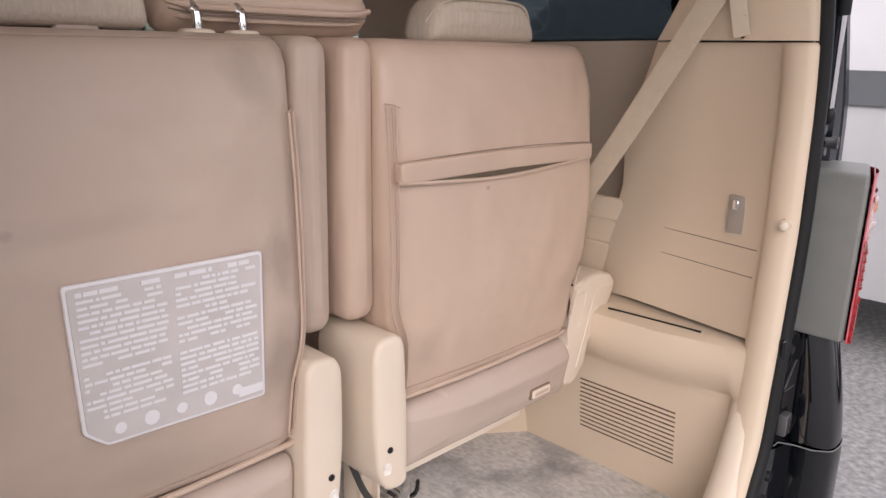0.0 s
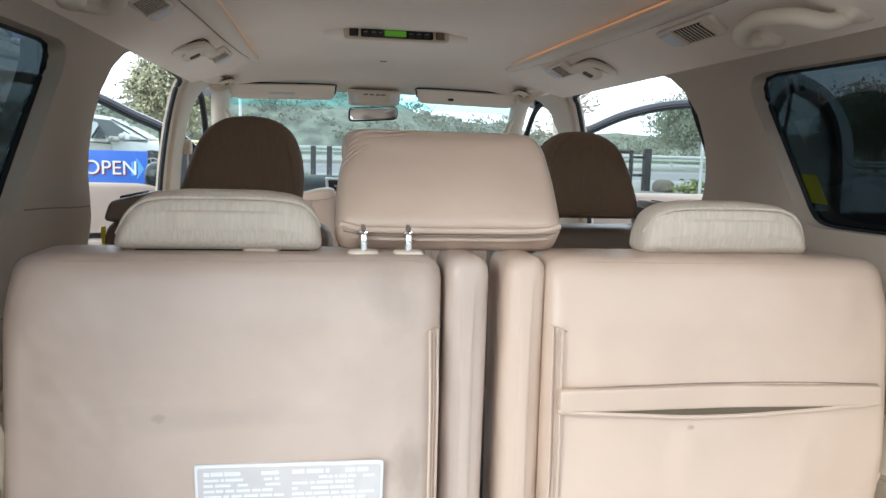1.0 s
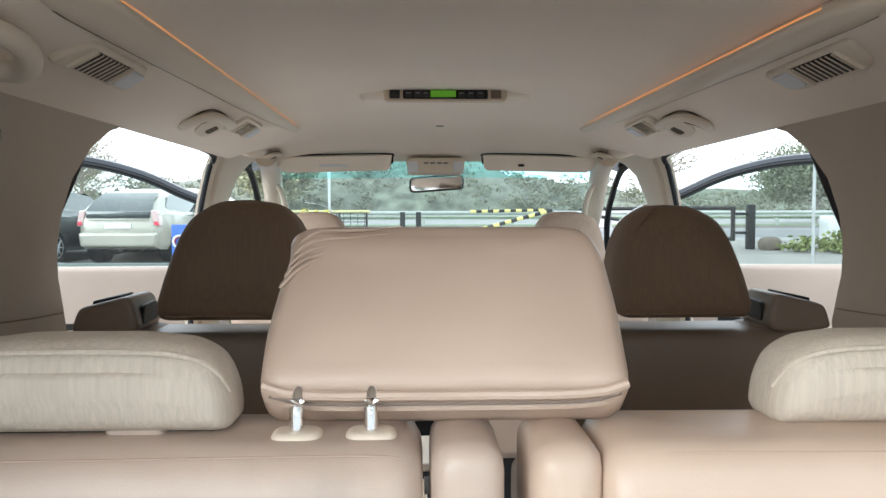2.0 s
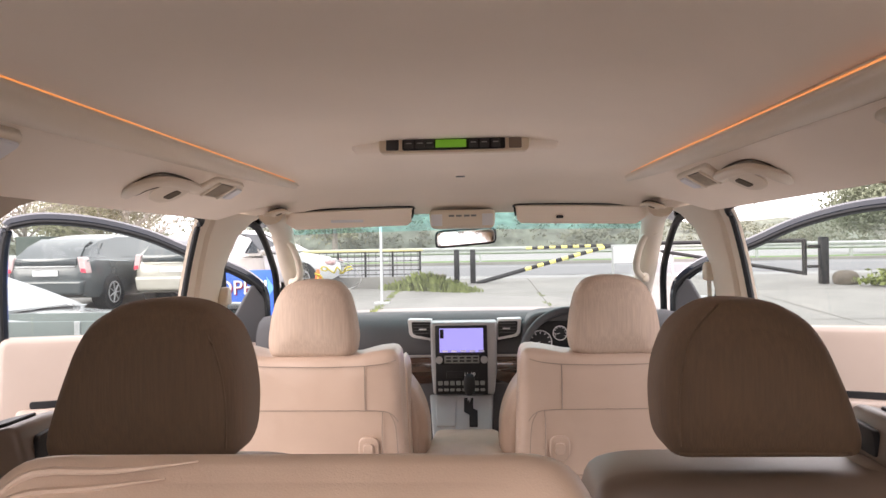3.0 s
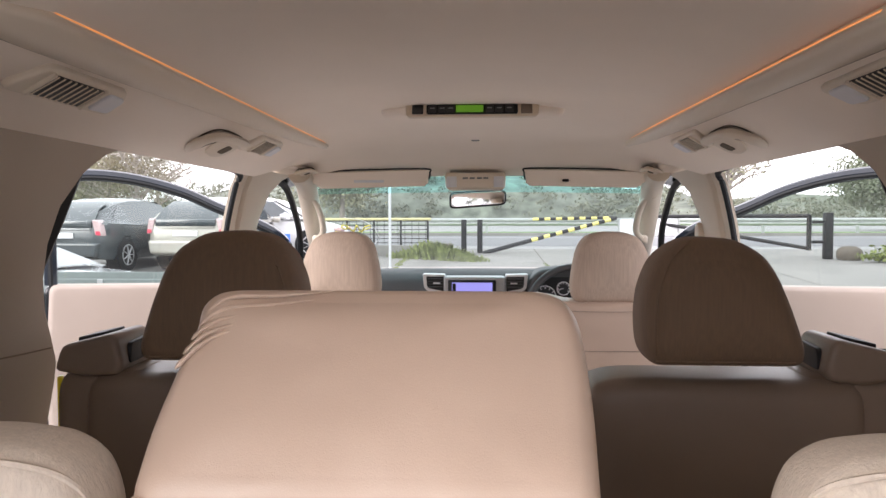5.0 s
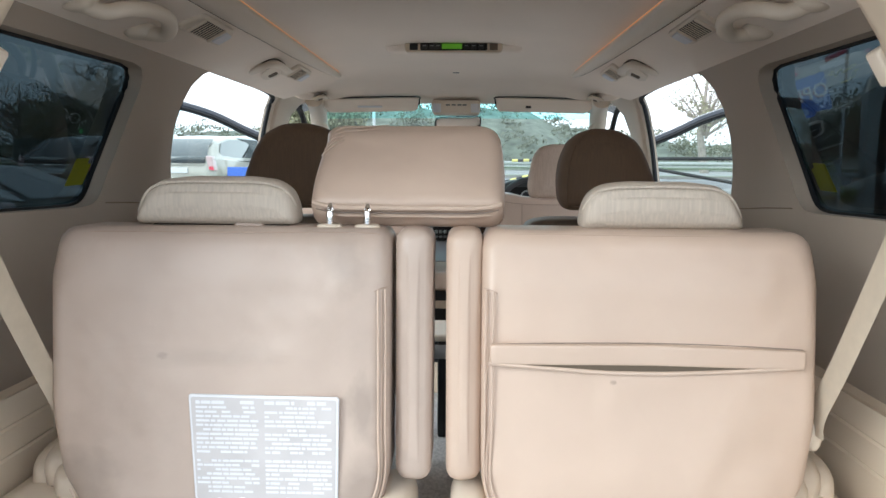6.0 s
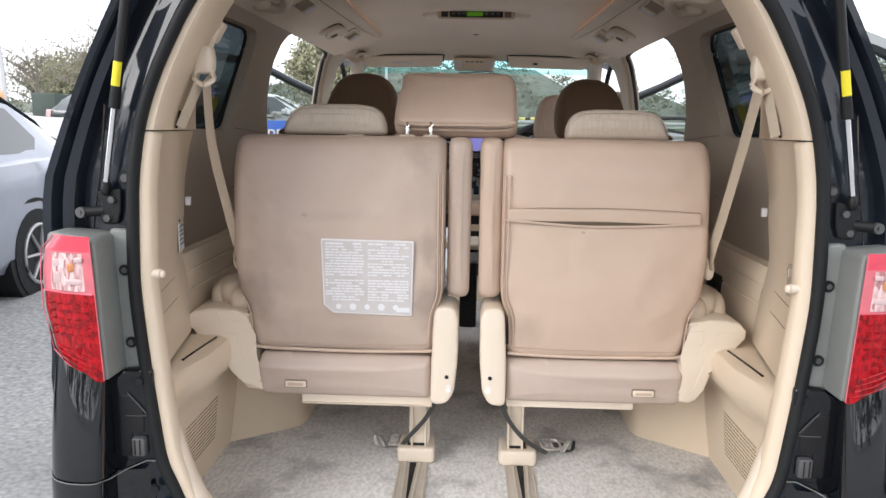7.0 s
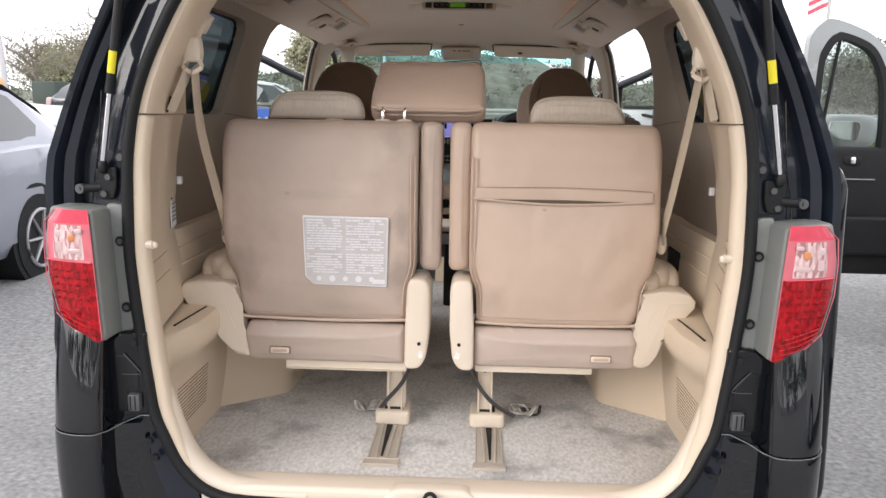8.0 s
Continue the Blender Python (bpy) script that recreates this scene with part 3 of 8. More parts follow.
        rows.append([(s * x, y, z) for x, z in ((0.808, 1.072), (0.790, 1.062 - dip), (0.765, 1.058 - dip), (0.752, 1.068), (0.745, 1.070), (0.740, 1.060), (0.738, 1.026), (0.741, 1.022), (0.737, 1.018), (0.736, 0.976), (0.739, 0.972), (0.735, 0.968), (0.734, 0.92), (0.735, 0.85))])
    shelf = thing("side_shelf", (s * 0.72, 0.7, 1.0), "beige side shelf with a cup tray under the window", "side shelf", kind="structure")
    part("moulding", loft(rows), M_TRIM, shelf, angle=35)
    seam = smooth_path([(s * (wall_x(0, z) - 0.0005), y, z) for y, z in ((0.20, 1.235), (0.40, 1.222), (0.70, 1.200), (1.1, 1.195))])
    part("seam", tube(seam, 0.0016, 5), M_SEAM, shelf)
    part("clip", box(min(s * 0.706, s * 0.720), max(s * 0.706, s * 0.720), 0.335, 0.348, 1.200, 1.222, 0.003), M_WHITE, shelf, "white plastic clip")
    if s > 0:
        # Not hollow; the box's dark colour paints the shade inside a pocket.
        part("pocket", box(0.730, 0.75, 0.67, 0.80, 0.925, 0.985, 0.004), M_DARK, shelf, "solid dark box painting the shade of an open pocket")
    # wheel arch cover
    foot = [(0.702, 0.540), (0.530, 0.668), (0.512, 0.688), (0.506, 0.73), (0.50, 1.28), (0.78, 1.28), (0.78, 0.540)]
    bm = prism([(s * x, y) for x, y in foot], FLOOR - 0.01, 0.86, lambda u, v, d: (u, v, d), 0.012)
    piece("wheel_arch_cover", bm, M_TRIM, "beige moulded wheel arch cover on the carpet", "arch cover", "structure")

    # B pillar and A pillar trims
    rows = []
    for z, y0, y1, x in ((0.45, 2.20, 2.53, 0.80), (1.0, 2.22, 2.51, 0.79), (1.30, 2.245, 2.50, 0.785), (1.46, 2.27, 2.515, 0.775), (1.60, 2.285, 2.54, 0.757), (1.70, 2.288, 2.61, 0.735), (1.75, 2.29, 2.70, 0.715), (1.77, 2.29, 2.76, 0.70)):
        rows.append([(s * a, b, z) for a, b in ((x + 0.045, y0 - 0.006), (x + 0.03, y0), (x + 0.022, y0 + 0.03), (x + 0.022, y0 + 0.055), (x + 0.008, y0 + 0.06), (x, y0 + 0.075), (x - 0.004, y1 - 0.06), (x + 0.004, y1 - 0.02), (x + 0.02, y1), (x + 0.09, y1 + 0.01))])
    # Added filler, shaped to close a hole in the camera's view.
    piece("roof_corner_filler", squash(s * 0.70, 2.66, 1.791, 0.078, 0.17, 0.017, 0.6, 20), M_LINER, "beige filler closing a see-through hole above the centre pillar", "roof trim", "structure")
    piece("door_pillar_trim", loft(rows), M_PALE, "beige centre pillar trim between the door openings", "pillar trim", "structure", angle=35)
    line = smooth_path([(s * 0.812, 2.215, 1.00), (s * 0.812, 2.24, 1.30), (s * 0.803, 2.265, 1.46), (s * 0.785, 2.282, 1.60), (s * 0.760, 2.285, 1.71), (s * 0.738, 2.262, 1.748), (s * 0.715, 2.0, 1.755), (s * 0.70, 1.6, 1.752)])
    piece("door_seal", tube(line, 0.009, 8), M_RUBBER, "black rubber seal round a door opening", "door seal", "structure")
    path = smooth_path([(s * 0.66, 2.70, 1.775), (s * 0.675, 2.86, 1.748), (s * 0.70, 3.03, 1.68), (s * 0.725, 3.22, 1.57), (s * 0.745, 3.42, 1.44), (s * 0.76, 3.55, 1.34)])
    piece("windscreen_pillar", tube(path, 0.042, 12, flat=0.8), M_PALE, "beige windscreen pillar trim", "pillar trim", "structure")
    edge = smooth_path([(s * 0.765, 2.60, 1.748), (s * 0.765, 2.80, 1.752), (s * 0.772, 2.95, 1.725), (s * 0.785, 3.12, 1.635), (s * 0.80, 3.26, 1.53), (s * 0.81, 3.30, 1.35), (s * 0.81, 3.28, 1.00)])
    piece("door_seal", tube(edge, 0.014, 8), M_RUBBER, "black rubber seal round a front door opening", "door seal", "structure")

# windscreen
def screen_row(k, x0=0.66, x1=0.76):
    y, z = 2.94 + 0.78 * k, 1.812 - 0.457 * k
    w = x0 + (x1 - x0) * k
    return [(w * u / 6, y + 0.07 * (1 - (u / 6) ** 2), z + 0.01 * (1 - (u / 6) ** 2)) for u in range(-6, 7)]


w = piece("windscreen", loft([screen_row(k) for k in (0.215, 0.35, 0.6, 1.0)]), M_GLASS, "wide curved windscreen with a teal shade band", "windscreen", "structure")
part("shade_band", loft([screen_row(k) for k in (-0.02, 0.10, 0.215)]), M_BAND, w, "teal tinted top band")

# chalk scrawl and a wiped ring on the glass
def on_screen(x, k):
    u = x / (0.66 + 0.10 * k)
    return (x, 2.94 + 0.78 * k + 0.07 * (1 - u * u) - 0.012, 1.812 - 0.457 * k + 0.01 * (1 - u * u))


for path, r in (([(-0.630, 0.530), (-0.618, 0.510), (-0.602, 0.525), (-0.612, 0.552), (-0.630, 0.540)], 0.0032), ([(-0.600, 0.540), (-0.580, 0.575), (-0.560, 0.520), (-0.548, 0.585), (-0.525, 0.535), (-0.500, 0.520)], 0.0034),
                ([(-0.560, 0.585), (-0.525, 0.560), (-0.498, 0.540)], 0.0026), ([(-0.662, 0.575), (-0.652, 0.600), (-0.660, 0.640), (-0.646, 0.670)], 0.0036), ([(-0.648, 0.585), (-0.640, 0.620), (-0.650, 0.655)], 0.003), ([(-0.635, 0.675), (-0.620, 0.690), (-0.608, 0.672), (-0.600, 0.700)], 0.003)):
    part("chalk_stroke", tube(smooth_path([on_screen(x, k) for x, k in path], 4), r, 6), M_CHALK, w, "yellow chalk scrawl")
ring = [(-0.605, 0.436), (-0.513, 0.484), (-0.473, 0.610), (-0.498, 0.709), (-0.577, 0.762), (-0.631, 0.732)]
part("wiped_ring", tube(smooth_path([on_screen(x, k) for x, k in ring], 4), 0.0014, 5), M_WHITE, w, "thin pale ring on the glass")

# ---- the van's body, outside ----
BX = [(0.25, 0.885), (0.48, 0.895), (0.68, 0.90), (1.0, 0.905), (1.20, 0.903), (1.28, 0.896), (1.39, 0.851), (1.50, 0.804), (1.63, 0.738), (1.75, 0.674), (1.86, 0.60)]
for s, tag in ((-1, "left"), (1, "right")):
    # jamb between the seal and the body's corner
    rows = []
    for k in range(34):
        z = 0.30 + (1.86 - 0.30) * k / 33
        xi = max(interp(z, DX) + 0.02, 0.0) if z > 0.5 else 0.56
        xo = interp(z, BX)
        y1 = 0.0 if z > 0.9 else -0.01
        w_ = xo - xi
        rows.append([(s * (xi + w_ * f), y1 + d, z) for f, d in ((0.0, 0.0), (0.22, 0.0), (0.30, 0.006), (0.42, 0.008), (0.46, 0.022), (0.60, 0.026), (0.64, 0.0), (0.74, -0.004), (0.80, 0.02), (0.86, 0.0), (0.94, 0.0), (1.0, 0.03))])
    corner = piece("rear_pillar", loft(rows), M_NAVY, "dark blue-black painted door jamb with drain channels", "body pillar", "structure", angle=30)
    # side skin
    rows = []
    for k in range(30):
        z = 0.25 + (1.80 - 0.25) * k / 29
        xo = interp(z, BX)
        rows.append([(s * (xo + b), y, z) for y, b in ((0.02, -0.012), (0.05, 0.0), (0.34, 0.005))])
    bm = loft(rows)
    rows = []
    for k in range(12):
        z = 0.25 + (1.34 - 0.25) * k / 11
        rows.append([(s * (interp(z, BX) + 0.005), y, z) for y in (0.34, 0.7, 1.0, 1.30)])
    loft(rows, bm=bm)
    piece("quarter_panel", bm, M_BLACK, "glossy black rear quarter of the van", "body panel", "structure")
    # rubber seal round the tailgate opening
    soft = smooth_path([(x, 0, z) for z, x in DX if z > 0.55], 6)
    soft = [(p.z, p.x) for p in soft]
    seal = [(s * (interp(z, soft) + 0.032), -0.016, z) for z in [1.76 - 0.03 * k for k in range(37)]]
    seal += [(s * 0.632, -0.016, 0.63), (s * 0.606, -0.016, 0.570), (s * 0.566, -0.016, 0.520), (s * 0.515, -0.016, 0.490), (s * 0.44, -0.016, 0.477), (s * 0.2, -0.016, 0.472), (0, -0.016, 0.472)]
    seal = smooth_path(seal, 3)
    piece("tailgate_seal", tube(seal, 0.013, 10, up=(0, 1, 0)), M_RUBBER, "thick black rubber seal round the tailgate opening", "door seal", "structure")

    # lower rear corner: gutter panel below the lamp
    g = thing("lamp_gutter", (s * 0.72, -0.02, 0.75), "black plastic gutter with a bump stop below the tail lamp", "body trim", kind="structure")
    part("panel", pad([(0.664, 0.893), (0.722, 0.893), (0.752, 0.868), (0.752, 0.66), (0.70, 0.685), (0.664, 0.690)], -0.026, 0.0, 0.006, to=lambda u, v, d: (s * u, d, v), corner=0.008, rings=2), M_BLACK, g)
    part("pocket", pad([(0.684, 0.800), (0.712, 0.838), (0.738, 0.838), (0.738, 0.70), (0.715, 0.70), (0.712, 0.755), (0.684, 0.755)], -0.0285, -0.02, 0.003, to=lambda u, v, d: (s * u, d, v), corner=0.006, rings=2), M_DARK, g)
    part("edge_line", tube(smooth_path([(s * 0.716, -0.030, 0.842), (s * 0.683, -0.030, 0.804), (s * 0.681, -0.030, 0.793), (s * 0.722, -0.030, 0.792)], 3), 0.0011, 5), M_LINE, g)
    bs = part("bump_stop", box(min(s * 0.680, s * 0.709), max(s * 0.680, s * 0.709), -0.040, -0.02, 0.704, 0.746, 0.005), M_LINE, g, "square grey rubber bump stop")
    for x in (0.689, 0.700):
        part("groove", box(min(s * x, s * (x + 0.003)), max(s * x, s * (x + 0.003)), -0.0412, -0.038, 0.708, 0.742, 0.0005, 1), M_DARK, bs)
    for x, z in ((0.690, 0.868), (0.668, 0.627), (0.655, 0.585)):
        part("plug", tube([(s * x, -0.024, z), (s * x, -0.031, z)], [0.010, 0.008], 16), M_DARK, g)
    corner_line = [(0.745, -0.03), (0.748, -0.066), (0.754, -0.086), (0.768, -0.097), (0.80, -0.099), (0.83, -0.093), (0.856, -0.078), (0.878, -0.05), (0.893, -0.012), (0.901, 0.02), (0.905, 0.06)]
    wing_top = lambda x: interp(x, [(0.745, 0.905), (0.80, 0.93), (0.83, 0.955), (0.85, 1.0), (0.878, 1.10), (0.893, 1.20), (0.905, 1.26)])
    fine = [Vector(p) for p in smooth_path([(x, y, 0) for x, y in corner_line], 3)]
    rows = []
    for k in range(15):
        row = []
        for p in fine:
            z = 0.673 + (wing_top(p.x) - 0.673) * k / 14
            q = (z - 0.673) / 0.25
            row.append((s * (p.x - 0.012 * max(0.0, q - 1)), p.y + 0.045 * min(q, 1.2) ** 1.4 + 0.02 * max(0.0, q - 1.0), z))
        rows.append(row)
    piece("rear_wing", loft(rows), M_GLOSS, "glossy black rear wing beside the tail lamp", "body panel", "structure", angle=50)
    rows = []
    for z, o in ((0.20, 0.03), (0.40, 0.005), (0.56, -0.003), (0.64, -0.003), (0.664, -0.002), (0.668, -0.001)):
        inner = [(0.662, 0.0), (0.675, -0.012), (0.690, -0.018), (0.715, -0.024)] if z > 0.5 else [(0.60, 0.0), (0.63, -0.012), (0.67, -0.018), (0.71, -0.024)]
        row = [(s * x, y, z + (0.018 if z > 0.6 and x < 0.69 else 0.0)) for x, y in inner]
        row += [(s * (p.x - o * 0.6), p.y + o, z) for p in fine]
        rows.append(row)
    bumper = piece("bumper_corner", loft(rows), M_GLOSS, "glossy black rear bumper corner with a bright joint line", "bumper", "structure", angle=50)
    joint = [(s * 0.662, -0.030, 0.692), (s * 0.682, -0.030, 0.692), (s * 0.72, -0.045, 0.678), (s * 0.744, -0.07, 0.668)] + [(s * (p.x + 0.001), p.y - 0.002, 0.669) for p in fine[6:-6]]
    part("joint_line", tube(joint, 0.0010, 6), M_GREYP, bumper, "thin bright joint line")

piece("rear_panel", box(-0.62, 0.62, -0.004, 0.03, 0.25, 0.466, 0.006), M_NAVY, "dark painted panel below the load sill", "body panel", "structure")
# load sill with the lock striker
bm = box(-0.56, 0.56, -0.008, 0.075, 0.455, 0.512, 0.012, 3)
sill = thing("load_sill", (0, 0.03, 0.455), "pale beige plastic load sill with a metal lock striker", "sill", kind="structure")
part("cover", bm, M_PALE, sill)
for s in (-1, 1):
    crv = smooth_path([(s * 0.30, 0.022, 0.484), (s * 0.42, 0.022, 0.486), (s * 0.49, 0.022, 0.497), (s * 0.548, 0.022, 0.525), (s * 0.592, 0.022, 0.572), (s * 0.618, 0.022, 0.63), (s * 0.642, 0.022, 0.72), (s * 0.661, 0.022, 0.80), (s * 0.680, 0.026, 0.88), (s * 0.71, 0.03, 0.94)])
    part("corner_cover", tube(crv, [0.027 - 0.017 * max(0.0, (k / (len(crv) - 1) - 0.5) / 0.5) for k in range(len(crv))], 14, flat=1.25, up=(0, 1, 0)), M_PALE, sill)
part("lock_cover", pad([(-0.13, 0.462), (-0.095, 0.520), (0.095, 0.520), (0.13, 0.462)], -0.016, 0.03, 0.010, to=XYZ, corner=0.03, rings=2), M_PALE, sill)
part("striker", tube(smooth_path([(-0.012, -0.03, 0.478), (-0.012, -0.03, 0.510), (0, -0.03, 0.520), (0.012, -0.03, 0.510), (0.012, -0.03, 0.478)]), 0.005, 8), M_DARK, sill, "black steel lock loop")

# outer roof
rows = []
for y in [-0.05 + 3.05 * k / 16 for k in range(17)]:
    zc = interp(y, ROOF_Z) + 0.05
    rows.append([(x, y, zc - 0.10 * abs(x / 0.8) ** 3 - 0.06 * (abs(x) > 0.8)) for x in (-0.79, -0.75, -0.7, -0.5, -0.25, 0, 0.25, 0.5, 0.7, 0.75, 0.79)])
piece("roof_shell", loft(rows), M_BLACK, "glossy black van roof", "roof", "structure")


# raised tailgate, above and behind the opening
t = thing("tailgate", (0, -0.5, 2.05), "raised black tailgate over the opening", "tailgate", kind="structure")
rows = []
for y, z, w in ((0.02, 1.93, 0.66), (-0.20, 2.02, 0.70), (-0.55, 2.12, 0.76), (-0.95, 2.20, 0.80), (-1.10, 2.18, 0.80)):
    rows.append([(w * u, y, z + 0.03 * (1 - u * u)) for u in (-1, -0.6, 0, 0.6, 1)])
part("outer_panel", loft(rows), M_BLACK, t)
part("inner_trim", loft([[(p[0] * 0.92, p[1], p[2] - 0.05) for p in r] for r in rows]), M_TRIM, t)


# ---- tail lamps, struts ----
M_RED2 = mat("dark_red_lens", (0.24, 0.0, 0.004), 0.4, vary=0.5, scale=60, spec=0.2)


def tail_lamp(s):
    t = thing("tail_lamp", (s * 0.79, -0.05, 0.89), "tall red and clear tail lamp on the black van corner", "tail lamp", "tail lamps")
    mp = lambda u, v, d: (s * u, d, v)
    y0 = -0.101
    slant = lambda x: 0.36 * max(0.0, x - 0.737)
    spread = lambda x: x + 0.20 * max(0.0, x - 0.737)
    at = lambda x, z, d=0.0: Vector((s * spread(x), y0 + slant(x) - d, z))
    outline = [(0.735, 1.180), (0.828, 1.188), (0.846, 1.10), (0.845, 1.03), (0.828, 0.945), (0.80, 0.915), (0.722, 0.888)]
    skew = lambda p: (s * spread(abs(p.x)), p.y + slant(abs(p.x)) if p.y < -0.03 else p.y, p.z)
    part("housing", pad(outline, -0.095, 0.02, 0.008, to=mp, corner=0.012, wave=skew), M_GREYP, t)

    def sub(zlo, zhi, name, m, grow=0.0, depth=0.006, label=""):
        xi = lambda z: interp(z, [(0.888, 0.7235), (1.18, 0.737)])
        xo = lambda z: interp(z, [(0.888, 0.735), (0.915, 0.80), (0.945, 0.828), (1.03, 0.845), (1.10, 0.846), (1.155, 0.838), (1.188, 0.812)])
        rows = []
        for k in range(11):
            z = zlo + (zhi - zlo) * k / 10
            a, b = xi(z) + 0.003 - grow, xo(z) - 0.003 + grow
            rows.append([at(a + (b - a) * f, z, depth * math.sin(math.pi * f) ** 0.5 - 0.05 * max(0, f - 0.75) ** 1.3) for f in (0.0, 0.1, 0.25, 0.4, 0.55, 0.7, 0.82, 0.92, 1.0)])
        return part(name, loft(rows), m, t, label)

    sub(0.892, 1.068, "red_lens", M_RED, label="ribbed red lens")
    sub(1.068, 1.153, "clear_surround", M_PINKRIM, label="pale pink surround")
    sub(1.074, 1.150, "clear_lens", M_CLEAR, grow=-0.011, depth=0.010, label="clear lens over chrome")
    sub(1.153, 1.184, "upper_lens", M_PINK, label="pale red top band")
    for k in range(5):
        for j in range(5):
            p = at(0.752 + 0.0165 * j + 0.002 * k / 4, 0.985 + 0.0155 * k, 0.0062)
            part("led_cell", squash(p.x, p.y, p.z, 0.0066, 0.0018, 0.0022, 0.5, 8), M_RED2, t)
    p = at(0.770, 0.957, 0.006)
    part("lamp_bowl", squash(p.x, p.y, p.z, 0.010, 0.003, 0.008, 0.9, 12), M_RED2, t)
    for k in range(4):
        part("lens_step", tube(smooth_path([at(0.737 + 0.002 * k, 0.904 + 0.011 * k, 0.004), at(0.775, 0.914 + 0.011 * k, 0.007), at(0.806 + 0.004 * k, 0.931 + 0.010 * k, 0.004)], 3), 0.0018, 5), M_RED, t)
    p = at(0.775, 1.122, 0.0095)
    part("bulb", squash(p.x, p.y, p.z, 0.008, 0.0025, 0.009, 0.7, 12), M_AMBER, t, "amber bulb")
    for x, z, w, h in ((0.770, 1.093, 0.018, 0.006), (0.803, 1.10, 0.009, 0.012), (0.803, 1.130, 0.009, 0.008), (0.760, 1.138, 0.009, 0.005)):
        p = at(x, z, 0.0095)
        part("reflector", squash(p.x, p.y, p.z, w, 0.002, h, 0.5, 10), M_LAMP, t, "bright reflector")
    edge = [(0.727, 0.894), (0.741, 1.180), (0.812, 1.184), (0.838, 1.152), (0.843, 1.10), (0.842, 1.03), (0.825, 0.947), (0.798, 0.918)]
    part("lens_rim", tube([at(x, z, 0.0) for x, z in edge], 0.0014, 6, closed=True), M_PINKRIM, t, "pale pink lens rim")
    part("lens_edge", tube([at(0.739, 1.069, 0.002), at(0.79, 1.069, 0.008), at(0.838, 1.070, 0.002)], 0.0018, 6), M_PINK, t)
    # bracket plate with two bolts in cups
    part("bracket", pad([(0.690, 0.893), (0.697, 1.176), (0.708, 1.188), (0.745, 1.190), (0.745, 0.885)], -0.014, 0.004, 0.007, to=mp, corner=0.012, rings=2), M_GREYP, t, "grey plastic bracket")
    for x, z in ((0.714, 1.103), (0.708, 0.949)):
        part("bolt_cup", tube([(s * x, -0.0135, z), (s * x, -0.0165, z)], 0.012, 16), M_DARK, t)
        part("bolt", tube([(s * x, -0.016, z), (s * x, -0.021, z)], 0.006, 6), M_LINE, t)
    return t


def strut(s):
    t = thing("gas_strut", (s * 0.775, 0.04, 1.26), "black gas strut with a chrome rod and yellow sticker", "gas strut", "tailgate struts")
    a, b = Vector((s * 0.744, -0.014, 1.280)), Vector((s * 0.622, -0.05, 1.90))
    at = lambda k: a.lerp(b, k)
    part("rod", tube([at(0.0), at(0.26)], 0.0062, 12), M_CHROME, t, "polished chrome rod")
    part("cylinder", tube([at(0.25), at(1.0)], 0.0102, 14), M_DARK, t)
    part("collar", tube([at(0.245), at(0.30)], 0.0108, 14), M_RUBBER, t)
    part("sticker", tube([at(0.315) + Vector((0, -0.0020, 0)), at(0.390) + Vector((0, -0.0020, 0))], 0.0096, 14), M_YELLOW, t, "yellow warning sticker")
    part("ball_joint", squash(s * 0.745, -0.012, 1.272, 0.010, 0.012, 0.016, 0.8, 14), M_DARK, t)
    part("bracket", pad([(0.716, 1.272), (0.735, 1.268), (0.748, 1.262), (0.765, 1.268), (0.766, 1.252), (0.756, 1.238), (0.762, 1.214), (0.758, 1.196), (0.726, 1.198), (0.718, 1.225)], -0.010, 0.012, 0.004, to=lambda u, v, d: (s * u, d, v), corner=0.008), M_RUBBER, t, "black pressed steel bracket")
    for x, z in ((0.735, 1.248), (0.746, 1.210)):
        part("bolt", tube([(s * x, -0.006, z), (s * x, -0.016, z)], 0.0075, 6), M_LINE, t)
    return t


for s in (-1, 1):
    tail_lamp(s)
    strut(s)
    b = thing("bump_stop", (s * 0.708, 0.0, 1.292), "round grey rubber bump stop on the jamb", "bump stop", "jamb bump stops")
    part("base", tube([(s * 0.708, 0.012, 1.292), (s * 0.708, -0.004, 1.292)], 0.016, 18), M_RUBBER, b)
    part("cap", tube([(s * 0.708, -0.003, 1.292), (s * 0.708, -0.010, 1.292)], [0.011, 0.008], 16), M_LINE, b)
    b = thing("door_buffer", (s * 0.806, 0.0, 1.222), "black rubber door buffer with a grey end", "buffer", "door buffers")
    part("arm", tube([(s * 0.755, -0.002, 1.224), (s * 0.800, -0.010, 1.221)], 0.010, 12), M_DARK, b)
    part("cap", tube([(s * 0.798, -0.006, 1.221), (s * 0.800, -0.018, 1.221)], 0.011, 14), M_LINE, b)


# ---- seats ----
M_STRAP = mat("grey_strap", (0.045, 0.045, 0.045), 0.6, vary=0.2, scale=80, grain=0.3)
M_RAIL = mat("rail_plastic", (0.52, 0.465, 0.395), 0.4, vary=0.08, scale=12, grain=0.1, stain=0.3, stain_scale=20)
M_BUCKLE = mat("scuffed_buckle", (0.50, 0.485, 0.455), 0.4, 0.3, vary=0.35, scale=60, stain=0.6, stain_scale=50, stain_color=(0.12, 0.11, 0.10))


